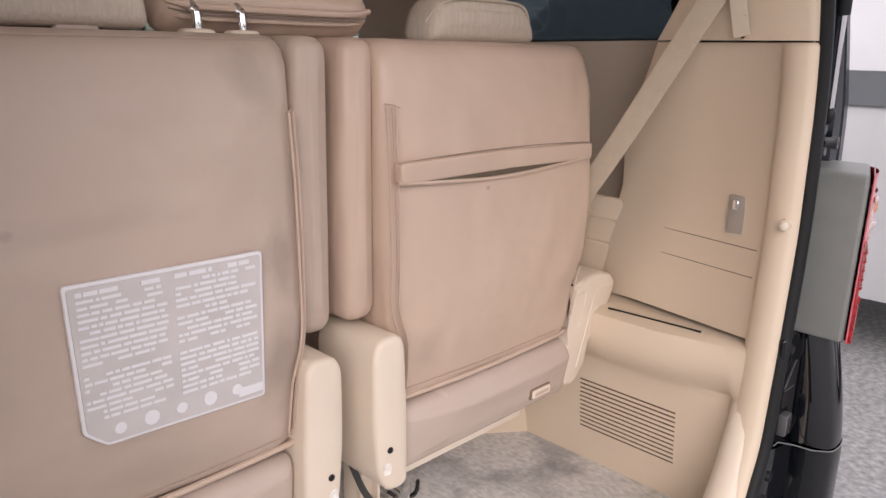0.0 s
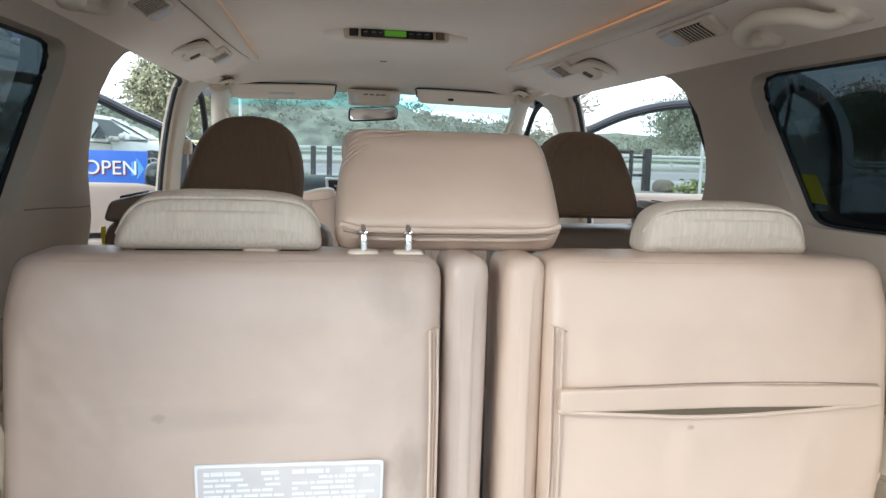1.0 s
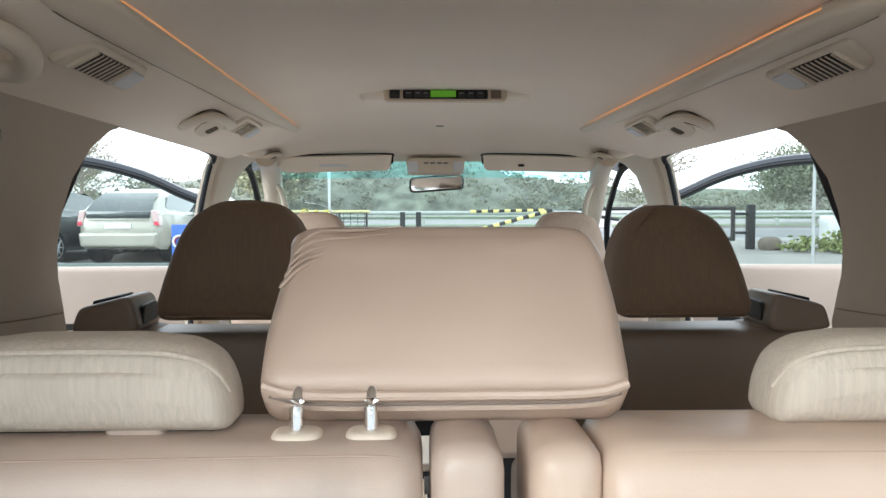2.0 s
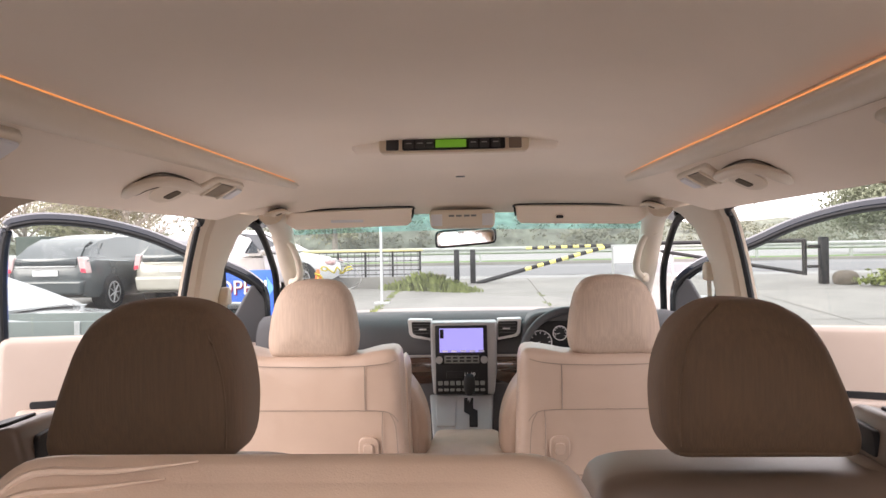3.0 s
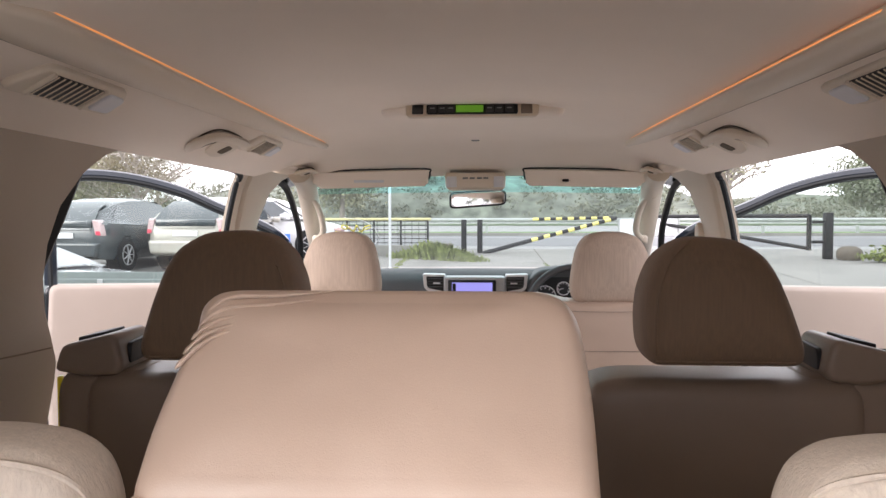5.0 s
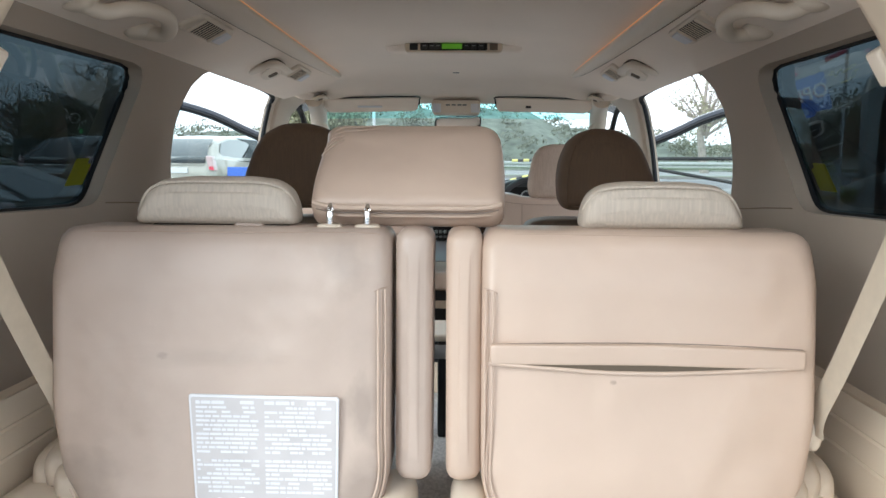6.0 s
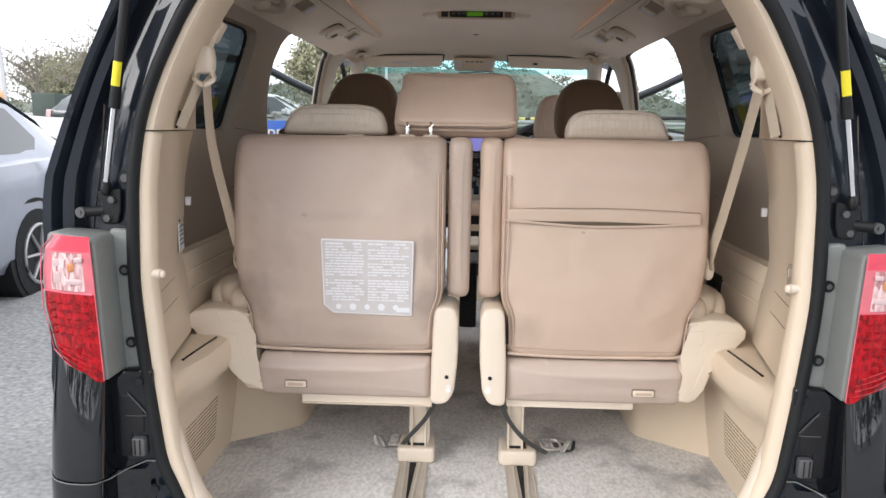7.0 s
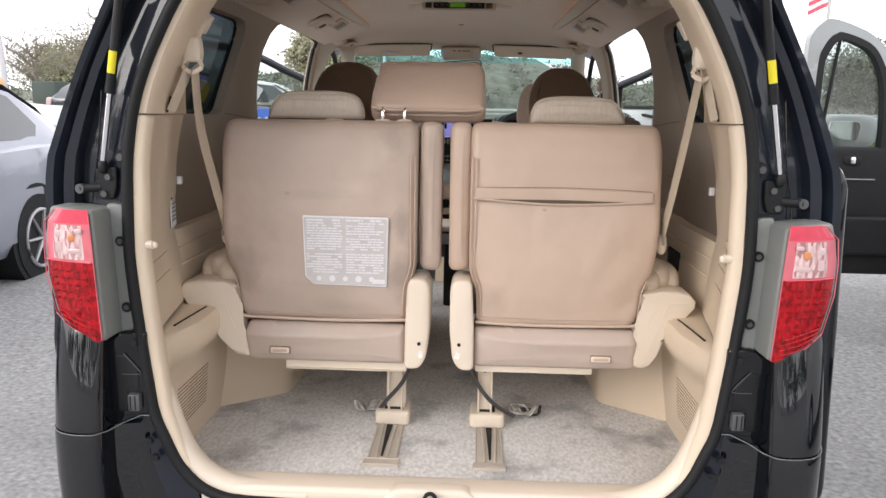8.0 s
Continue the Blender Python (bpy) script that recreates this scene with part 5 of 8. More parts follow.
def captain_seat(s):
    mp = lambda u, v, d: (s * u, d, v)
    t = thing("captain_seat", (s * 0.43, 1.45, FLOOR), "brown-beige second-row captain seat with a rounded cloth headrest", "car seat", "second-row seats")
    part("backrest", pad([(0.20, 1.320), (0.25, 1.340), (0.62, 1.340), (0.66, 1.325), (0.66, 0.80), (0.19, 0.80)], 1.18, 1.34, 0.03, 0.01, 0.02, to=mp, corner=0.05), M_BROWNV, t)
    part("seat_base", pad([(0.17, 0.92), (0.70, 0.92), (0.70, 0.74), (0.17, 0.74)], 1.16, 1.78, 0.03, to=mp, corner=0.04), M_BROWNV, t)
    part("pedestal", box(s * 0.24, s * 0.62, 1.25, 1.65, FLOOR, 0.75, 0.01), M_DARK, t)
    k = 0.0 if s < 0 else 0.018
    h = [(0.290 + k, 1.364), (0.272 + k, 1.392), (0.268 + k, 1.45), (0.274 + k, 1.50), (0.293 + k, 1.55), (0.328 + k, 1.578), (0.378, 1.587), (0.438, 1.583), (0.484, 1.557), (0.508, 1.519), (0.532, 1.457), (0.553, 1.390), (0.548, 1.364)]
    if s > 0:
        h = [(u, v - 0.010 * max(0.0, (v - 1.40) / 0.18)) for u, v in h]
    hd = part("headrest", pad(h, 1.153, 1.275, 0.035, 0.012, 0.02, to=mp, corner=0.02, rings=6), M_BROWN, t, "rounded ribbed cloth headrest")
    part("headrest_seam", tube([(s * u, 1.163, 1.374) for u in (0.31, 0.43, 0.53)], 0.002, 6), M_BROWN, hd)
    part("side_seam", tube(smooth_path([(s * (u + k), y, v) for u, y, v in ((0.345, 1.165, 1.570), (0.312, 1.157, 1.535), (0.296, 1.155, 1.49), (0.290, 1.155, 1.44), (0.292, 1.159, 1.385))], 4), 0.0018, 6), M_BROWN, hd)
    for x in (0.40, 0.46):
        part("post", tube([(s * x, 1.23, 1.36), (s * x, 1.23, 1.40)], 0.006, 10), M_CHROME, hd)
    gd = part("belt_guide", pad([(0.589, 1.352), (0.600, 1.398), (0.612, 1.408), (0.694, 1.388), (0.703, 1.378), (0.714, 1.342), (0.655, 1.332), (0.600, 1.336)], 1.19, 1.32, 0.010, to=mp, corner=0.010, rings=2), M_BROWNV, t, "brown plastic belt guide on the shoulder")
    part("guide_mouth", pad([(1.215, 1.352), (1.222, 1.388), (1.290, 1.392), (1.295, 1.355)], 0.588, 0.598, 0.002, to=lambda u, v, d: (s * d, u, v), corner=0.01, rings=2), M_DARK, gd)
    part("belt_slot", pad([(0.635, 1.215), (0.685, 1.215), (0.685, 1.30), (0.635, 1.30)], 1.392, 1.402, 0.002, to=lambda u, v, d: (s * u, v, d - (u - 0.66) * 0.22), corner=0.012, rings=2), M_DARK, gd)
    part("shoulder", pad([(0.56, 1.345), (0.70, 1.342), (0.718, 1.31), (0.715, 0.85), (0.56, 0.85)], 1.195, 1.33, 0.025, to=mp, corner=0.03), M_BROWNV, t)
    if s < 0:
        part("edge_tag", box(-0.728, -0.719, 1.225, 1.235, 1.17, 1.325, 0.002, 1), M_YELLOW, t, "yellow strip at the seat edge")
    return t


def front_seat(s):
    mp = lambda u, v, d: (s * u, d, v)
    t = thing("bucket_seat", (s * 0.43, 2.55, FLOOR), "beige vinyl front seat with a tall ribbed cloth headrest", "car seat", "front seats")
    o = [(0.160, 1.352), (0.178, 1.372), (0.24, 1.364), (0.30, 1.350), (0.56, 1.350), (0.62, 1.366), (0.655, 1.374), (0.69, 1.35), (0.70, 0.75), (0.14, 0.75), (0.150, 1.10), (0.156, 1.25)]
    o = [(u + (0.018 if s < 0 and u < 0.29 else 0.0), v) for u, v in o]
    b = part("backrest", pad(o, 2.245, 2.42, 0.03, 0.008, 0.02, to=mp, corner=0.03), M_SEAT3, t)
    part("seat_base", pad([(0.16, 0.95), (0.70, 0.95), (0.70, 0.72), (0.16, 0.72)], 2.3, 2.85, 0.04, to=mp, corner=0.04), M_SEAT3, t)
    part("pedestal", box(s * 0.22, s * 0.64, 2.4, 2.8, FLOOR, 0.73, 0.01), M_DARK, t)
    part("side_wing", pad([(0.170, 1.30), (0.190, 1.33), (0.22, 1.20), (0.22, 0.90), (0.160, 0.90), (0.168, 1.15)], 2.40, 2.56, 0.02, to=mp, corner=0.02), M_SEAT3, t)
    # inner bolster, seen past the backrest beside the console
    k = 0.0 if s < 0 else 0.010
    part("side_bolster", pad([(0.235, 1.285), (0.200 - k, 1.262), (0.172 - k, 1.232), (0.149 - k, 1.198), (0.128 - k, 1.150), (0.117 - k, 1.100), (0.115 - k, 1.04), (0.118 - k, 0.94), (0.25, 0.92)], 2.50, 2.66, 0.03, 0.008, 0.008, to=mp, corner=0.02, rings=6), M_SEAT3, t)
    for path in ([(0.185, 1.342), (0.22, 1.332), (0.30, 1.325), (0.45, 1.324), (0.60, 1.330), (0.68, 1.345)], [(0.272, 1.325), (0.273, 1.26), (0.272, 1.203)], [(0.180, 1.17), (0.196, 1.190), (0.225, 1.200), (0.30, 1.202), (0.50, 1.203), (0.68, 1.204)],
                 [(0.224, 1.200), (0.226, 1.15), (0.225, 1.08), (0.225, 0.95)], [(0.205, 1.196), (0.190, 1.165), (0.184, 1.11), (0.180, 1.02)], [(0.228, 1.023), (0.45, 1.020), (0.66, 1.020)], [(0.228, 0.994), (0.45, 0.990), (0.66, 0.990)]):
        part("seam", tube(smooth_path([(s * x, 2.2359, z) for x, z in path], 4), 0.0012, 6), M_STITCH, b)
    kn = part("hook_plate", pad([(0.236, 1.118), (0.25, 1.130), (0.28, 1.130), (0.292, 1.118), (0.292, 1.075), (0.28, 1.062), (0.25, 1.062), (0.236, 1.075)], 2.230, 2.243, 0.004, to=mp, corner=0.012), M_SEAT3, b, "small beige coat hook")
    part("hook", pad([(0.250, 1.112), (0.278, 1.112), (0.278, 1.078), (0.250, 1.078)], 2.222, 2.231, 0.003, to=mp, corner=0.010), M_SEAT3, kn)
    h = [(0.332, 1.340), (0.308, 1.352), (0.300, 1.395), (0.308, 1.46), (0.322, 1.520), (0.346, 1.554), (0.385, 1.567), (0.46, 1.567), (0.508, 1.550), (0.534, 1.510), (0.548, 1.46), (0.558, 1.395), (0.555, 1.355), (0.535, 1.340)]
    hd = part("headrest", pad(h, 2.262, 2.385, 0.035, 0.012, 0.02, to=mp, corner=0.02, rings=6), M_FAB2, t, "tall ribbed cloth headrest")
    for x in (0.38, 0.51):
        part("post", tube([(s * x, 2.32, 1.34), (s * x, 2.32, 1.37)], 0.006, 10), M_CHROME, hd)
    return t


for s in (-1, 1):
    captain_seat(s)
    front_seat(s)


# ---- roof fittings ----
for s in (-1, 1):
    # light rail beside the roof panel
    t = thing("roof_light_rail", (s * 0.53, 1.55, 1.84), "long beige roof rail with a glowing orange light strip", "light rail", "roof light rails")
    RAIL = [(0.690, 0.520, 0.524, 1.836), (0.705, 0.500, 0.527, 1.826), (0.735, 0.484, 0.528, 1.818), (0.80, 0.464, 0.526, 1.815), (0.90, 0.462, 0.524, 1.815), (1.1, 0.462, 0.521, 1.816), (1.3, 0.462, 0.517, 1.818),
            (1.65, 0.462, 0.510, 1.820), (2.0, 0.462, 0.500, 1.826), (2.22, 0.462, 0.491, 1.832), (2.29, 0.463, 0.486, 1.836), (2.325, 0.468, 0.482, 1.842), (2.335, 0.473, 0.479, 1.848)]
    rows = []
    for y, a, b, zb in RAIL:
        zt = (1.842 if s < 0 else interp(y, [(0.8, 1.828), (1.5, 1.836), (2.2, 1.844)])) - max(0.0, 0.78 - y) * 0.06
        k = min(1.0, (y - 0.685) / 0.06, (2.338 - y) / 0.03)
        zu = zt - 0.006 * k
        rows.append([(s * x, y, z) for x, z in ((a + 0.010, zt + 0.012), (a + 0.002, zt + 0.001), (a, zu), (a + 0.005, zu - 0.007 * k), ((a + b) / 2, (zu + zb) / 2 - 0.008 * k), (b - 0.004, zb - 0.004 * k), (b + 0.001, zb), (b + 0.004, zb + 0.016), (b + 0.004, zb + 0.03))])
    part("rail", loft(rows), M_PALE, t, angle=60)
    # Brown line painting the crease shade along the rail's outer edge.
    part("gap", tube([(r[6][0] + s * 0.0015, r[6][1], r[6][2] - 0.0005) for r in rows], 0.0016, 5), M_SEAM, t)
    strip = [(s * (a + 0.005), y, 1.8455 if s < 0 else interp(y, [(0.8, 1.8315), (1.5, 1.8395), (2.2, 1.8475)])) for y, a, b, zb in RAIL[3:11]]
    part("light_strip", tube(strip, 0.0026, 6), M_LED, t, "glowing orange strip")

    # grab handles: a rear pair of round bars, then two flush pairs with a hinge plate
    bars = [(0.640, 0.572, 1.760), (0.604, 0.583, 1.754), (0.566, 0.612, 1.766), (0.550, 0.690, 1.774), (0.556, 0.758, 1.768), (0.584, 0.803, 1.752), (0.638, 0.816, 1.752)]
    t = thing("grab_handle", (s * 0.60, 0.69, 1.76), "large beige plastic grab handle on the roof edge", "grab handle", "grab handles")
    part("grip", tube(smooth_path([(s * x, y, z - (0.006 if 0 < q < 6 else 0.0)) for q, (x, y, z) in enumerate(bars)], 5), 0.0165, 14, flat=0.9), M_PALE, t)
    for e in (bars[0], bars[-1]):
        part("mount", squash(s * (e[0] + 0.004), e[1], e[2] + 0.004, 0.032, 0.026, 0.018, 0.7, 14), M_PALE, t)
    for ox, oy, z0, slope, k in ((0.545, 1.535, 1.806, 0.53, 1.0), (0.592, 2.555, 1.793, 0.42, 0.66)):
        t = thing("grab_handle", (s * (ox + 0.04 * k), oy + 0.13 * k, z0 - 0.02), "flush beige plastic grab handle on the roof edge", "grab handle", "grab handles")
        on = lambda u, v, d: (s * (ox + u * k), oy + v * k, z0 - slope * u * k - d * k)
        arc = [(0.080, 0.040, 0.004), (0.056, 0.012, 0.010), (0.028, 0.002, 0.015), (0.008, 0.018, 0.017), (0.001, 0.065, 0.017), (0.003, 0.145, 0.015), (0.010, 0.215, 0.012), (0.033, 0.254, 0.004)]
        path = smooth_path([on(*p) for p in arc], 5)
        n = len(path)
        part("grip", tube(path, [0.0150 * k * (0.5 + 0.5 * min(1.0, i / 6.0, (n - 1 - i) / 5.0)) for i in range(n)], 12, flat=0.7), M_PALE, t)
        part("hinge_plate", pad([(0.020, 0.11), (0.018, 0.215), (0.032, 0.250), (0.074, 0.245), (0.086, 0.20), (0.078, 0.13), (0.052, 0.095)], -0.004, 0.005, 0.003, to=lambda u, v, d: on(u, v, 0.005 - d - 0.004), corner=0.02, rings=3), M_PALE, t)
        # Nothing is cut out here; dark pieces paint the shade of hollows.
        part("hinge_hole_shade", pad([(0.036, 0.178), (0.064, 0.172), (0.066, 0.212), (0.040, 0.218)], 0.003, 0.0068, 0.0008, to=on, corner=0.008, rings=2), M_SLIT, t, "dark pad painting the shade of a hinge hole")
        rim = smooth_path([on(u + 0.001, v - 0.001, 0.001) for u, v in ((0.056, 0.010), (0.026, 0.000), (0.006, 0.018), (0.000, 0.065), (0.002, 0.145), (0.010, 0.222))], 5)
        part("rim_shade", tube(rim, 0.0030 * k, 8), M_SLIT, t, "dark line painting the shade round the grip")
        part("recess", pad([(0.078, 0.036), (0.052, 0.018), (0.026, 0.012), (0.014, 0.03), (0.012, 0.11), (0.036, 0.115), (0.052, 0.085), (0.078, 0.075)], -0.001, 0.0035, 0.001, to=on, corner=0.012, rings=2), M_SLIT, t, "dark pad painting the shade behind the grip")

    # air vents with a small lamp beside them
    for y0, y1, x, z, tilt in ((0.872, 1.142, 0.564, 1.797, 28), (1.765, 2.015, 0.553, 1.803, 30)) if s < 0 else ((0.850, 1.120, 0.567, 1.796, 28), (1.735, 1.985, 0.553, 1.803, 30)):
        t = thing("roof_vent", (s * x, (y0 + y1) / 2, z), "beige roof air vent with dark slats and a small reading lamp", "air vent", "roof vents")
        M = pose(s * x, (y0 + y1) / 2, z, 0, s * tilt, 0)
        L = (y1 - y0) / 2
        w = 0.033
        part("frame", moved(pad([(-w, -L), (w, -L * 0.8), (w, L * 0.8), (-w * 0.9, L)], -0.012, 0.006, 0.005, to=lambda u, v, d: (u, v, d), corner=0.02, rings=2), M), M_PALE, t)
        g0, g1 = (-L * 0.66, L * 0.30) if y0 < 1.5 else (-L * 0.56, L * 0.20)
        part("opening", moved(box(-w * 0.72, w * 0.72, g0, g1, -0.0145, -0.008, 0.002), M), M_DARK, t, "dark vent opening")
        n = 9 if y0 < 1.5 else 7
        for k in range(n):
            y = g0 + (g1 - g0) * (k + 0.5) / n
            part("slat", moved(box(-w * 0.72, w * 0.72, y - 0.0013, y + 0.0013, -0.0158, -0.0138, 0.0005, 1), M), M_TRIM, t)
        part("rim", moved(box(-w * 0.8, w * 0.8, g1, g1 + 0.006, -0.017, -0.010, 0.001, 1), M), M_PALE, t)
        part("rim", moved(box(-w * 0.8, w * 0.8, g0 - 0.006, g0, -0.017, -0.010, 0.001, 1), M), M_PALE, t)
        part("reading_lamp", moved(pad([(-0.022, L * 0.44), (0.022, L * 0.44), (0.020, L * 0.80), (-0.020, L * 0.84)], -0.0165, -0.008, 0.003, to=lambda u, v, d: (u, v, d), corner=0.008, rings=2), M), M_WHITE, t, "small clear lamp lens")

    # sun visors
    t = thing("sun_visor", (s * 0.42, 2.82, 1.80), "beige folded sun visor with a dark edge below the roof", "sun visor", "sun visors")
    part("flap", pad([(0.182, 0.0), (0.64, 0.0), (0.645, 0.45), (0.60, 1.0), (0.200, 1.0), (0.186, 0.8)], -0.004, 0.014, 0.006, to=lambda u, v, d: (s * u, 2.795 + 0.02 * v - d, 1.797 - 0.060 * v - 0.3 * d - 0.03 * max(0.0, u - 0.3)), corner=0.02, rings=2), M_LINER, t)
    part("edge_trim", tube(smooth_path([(s * 0.182, 2.800, 1.760), (s * 0.179, 2.795, 1.785), (s * 0.196, 2.790, 1.799), (s * 0.42, 2.788, 1.796), (s * 0.60, 2.788, 1.789), (s * 0.640, 2.793, 1.776)], 4), 0.0035, 6), M_DARK, t, "dark edge")
    if s < 0:
        part("sticker", box(-0.470, -0.355, 2.788, 2.796, 1.7475, 1.7565, 0.001, 1), M_WHITE, t, "white sticker")
    else:
        part("clip", box(0.322, 0.346, 2.784, 2.796, 1.748, 1.758, 0.002, 1), M_DARK, t)

# roof control panel
t = thing("roof_control_panel", (0, 1.87, 1.886), "roof air conditioning panel with black keys and green display", "control panel")
part("bezel", pad([(-0.245, 1.866), (-0.16, 1.836), (0.16, 1.836), (0.245, 1.866), (0.19, 1.99), (-0.19, 1.99)], 1.868, 1.905, 0.018, to=lambda u, v, d: (u, v, d), corner=0.03, rings=2), M_LINER, t)
up = lambda u, v, d: (u, d + (v - 1.88) * 0.35, v)
part("lip", pad([(-0.165, 1.861), (0.165, 1.861), (0.169, 1.901), (-0.169, 1.901)], 1.824, 1.86, 0.006, to=up, corner=0.012, rings=2), M_TRIM, t)
for x in (-0.136, 0.136):
    part("end_key", pad([(x - 0.014, 1.868), (x + 0.014, 1.868), (x + 0.014, 1.893), (x - 0.014, 1.893)], 1.820, 1.83, 0.002, to=up, corner=0.003, rings=2), M_KEY if x < 0 else M_BROWNV, t, "dark end key")
fc = part("face", pad([(-0.114, 1.867), (0.114, 1.867), (0.114, 1.894), (-0.114, 1.894)], 1.820, 1.83, 0.002, to=up, corner=0.006, rings=2), M_DARK, t, "black key strip")
part("display", pad([(-0.040, 1.872), (0.028, 1.872), (0.028, 1.890), (-0.040, 1.890)], 1.8175, 1.822, 0.001, to=up, corner=0.001, rings=2), M_LCD, fc, "lit green display")
for x in (-0.099, -0.074, -0.053, 0.044, 0.068, 0.093):
    part("key", pad([(x - 0.010, 1.8705), (x + 0.010, 1.8705), (x + 0.010, 1.8905), (x - 0.010, 1.8905)], 1.8178, 1.823, 0.0015, to=up, corner=0.002, rings=2), M_KEY, fc)
    part("key_mark", pad([(x - 0.006, 1.8815), (x + 0.006, 1.8815), (x + 0.006, 1.8840), (x - 0.006, 1.8840)], 1.8170, 1.8182, 0.0003, to=up, corner=0.0005, rings=1), M_PRINT, fc)
t = piece("roof_sensor", box(-0.013, 0.013, 2.40, 2.408, 1.8615, 1.868, 0.0015, 1), M_GREYP, "tiny grey slot in the roof lining", "sensor")

# overhead console and mirror
t = thing("overhead_console", (0, 2.88, 1.79), "pale overhead console with map lamps above the mirror", "overhead console")
part("shell", pad([(-0.126, 1.788), (0.112, 1.788), (0.108, 1.721), (-0.120, 1.721)], 2.835, 2.95, 0.012, to=XYZ, corner=0.02, rings=2), M_PALE, t)
for x in (-0.098, 0.084):
    part("map_lamp", box(x - 0.020, x + 0.020, 2.832, 2.838, 1.730, 1.772, 0.004), M_WHITE, t, "clear map lamp lens")
for x in (-0.045, -0.018, 0.010, 0.034):
    part("switch", box(x - 0.010, x + 0.010, 2.831, 2.838, 1.762, 1.769, 0.002), M_GREYP, t)
t = thing("rear_view_mirror", (0, 3.03, 1.69), "black-framed rear view mirror on the windscreen", "mirror")
tl = lambda u, v, d: (u * math.cos(0.05) + 0.002, d + u * 0.06, v + u * 0.05)
part("frame", pad([(-0.118, 1.662), (-0.118, 1.715), (-0.10, 1.724), (0.10, 1.724), (0.118, 1.712), (0.116, 1.668), (0.10, 1.660), (-0.10, 1.655)], 3.015, 3.045, 0.006, to=tl, corner=0.02, rings=2), M_DARK, t)
part("glass", pad([(-0.110, 1.667), (-0.110, 1.712), (-0.10, 1.718), (0.10, 1.718), (0.110, 1.708), (0.109, 1.672), (0.10, 1.666), (-0.10, 1.661)], 3.0125, 3.018, 0.001, to=tl, corner=0.016, rings=2), M_MIRROR, t, "mirror glass")
part("stem", tube([(0, 3.045, 1.70), (0, 3.06, 1.75)], 0.010, 8), M_DARK, t)

# ---- dashboard ----
t = thing("dashboard", (0, 3.2, 0.9), "dark grey dashboard with a silver centre stack and wood trim", "dashboard")
prof = [(2.98, 0.80), (2.99, 1.02), (3.00, 1.20), (3.01, 1.24)]
prof2 = [(3.01, 1.244), (3.005, 1.262), (3.015, 1.30), (3.03, 1.345), (3.06, 1.375), (3.12, 1.392), (3.30, 1.388), (3.50, 1.372), (3.74, 1.345), (3.76, 0.80)]
xs = [-0.80 + 0.1 * k for k in range(17)]
bow = lambda x: 0.05 * (abs(x) / 0.8) ** 2
part("lower_body", loft([[(x, y - bow(x), z) for y, z in prof] for x in xs]), M_DASH, t)
part("upper_body", loft([[(x, y - bow(x), z) for y, z in prof2] for x in xs]), M_DASH, t)
part("wood_strip", loft([[(x, 2.996 - bow(x), 1.14), (x, 2.990 - bow(x), 1.17), (x, 2.990 - bow(x), 1.215), (x, 2.998 - bow(x), 1.238)] for x in xs]), M_WOOD, t, "dark wood trim")
part("silver_line", tube([(x, 3.000 - bow(x), 1.243) for x in xs], 0.005, 6), M_SILVER, t)
st = part("centre_panel", pad([(-0.138, 1.374), (0.114, 1.374), (0.110, 1.20), (0.100, 1.10), (-0.128, 1.10), (-0.135, 1.20)], 2.962, 3.06, 0.010, to=XYZ, corner=0.012, rings=2), M_SILVER, t, "silver centre panel")
slope = lambda u, v, d: (u, 2.966 - 0.19 * v + 0.35 * d, 1.105 - 0.155 * v - d)
sp = part("shift_panel", pad([(-0.142, 0.0), (0.094, 0.0), (0.082, 0.93), (-0.120, 0.93)], 0.0, 0.05, 0.006, to=slope, corner=0.01, rings=2), M_SILVER, t, "silver shifter panel")
part("lid", pad([(-0.118, 0.10), (-0.045, 0.10), (-0.045, 0.62), (-0.112, 0.62)], -0.004, 0.01, 0.002, to=slope, corner=0.004, rings=2), M_SILVER, sp)
part("shift_gate", pad([(-0.014, 0.10), (0.020, 0.10), (0.020, 0.30), (0.036, 0.34), (0.036, 0.62), (0.006, 0.62), (0.006, 0.40), (-0.014, 0.34)], -0.005, 0.01, 0.001, to=slope, corner=0.003, rings=2), M_DARK, sp, "zigzag shifter gate")
part("shift_shaft", tube([slope(0.004, 0.20, 0.0), (0.008, 2.90, 1.125)], 0.006, 8), M_CHROME, sp)
part("shift_knob", squash(0.008, 2.88, 1.155, 0.021, 0.022, 0.040, 0.75, 16), M_DARK, sp, "black leather shift knob")
sc = part("head_unit", box(-0.118, 0.076, 2.953, 2.97, 1.105, 1.362, 0.004), M_DARK, st, "black navigation unit")
part("screen", box(-0.102, 0.061, 2.9505, 2.955, 1.262, 1.352, 0.001, 1), M_SCREEN, sc, "lit lilac navigation screen")
for k in range(5):
    x = -0.092 + 0.034 * k
    part("screen_key", box(x, x + 0.020, 2.949, 2.951, 1.264, 1.270, 0, 1), M_WHITE, sc)
part("screen_menu", box(-0.100, -0.086, 2.949, 2.951, 1.315, 1.348, 0, 1), M_DARK, sc)
for x in (-0.104, 0.063):
    part("knob", tube([(x, 2.953, 1.235), (x, 2.938, 1.235)], 0.013, 16), M_SILVER, sc, "silver rotary knob")
part("radio_bar", box(-0.085, 0.045, 2.947, 2.955, 1.222, 1.250, 0.002), M_GREYP, sc)
for k in range(5):
    for z in (1.228, 1.240):
        part("radio_key", box(-0.078 + 0.025 * k, -0.060 + 0.025 * k, 2.9445, 2.948, z, z + 0.006, 0.001, 1), M_DARK, sc)
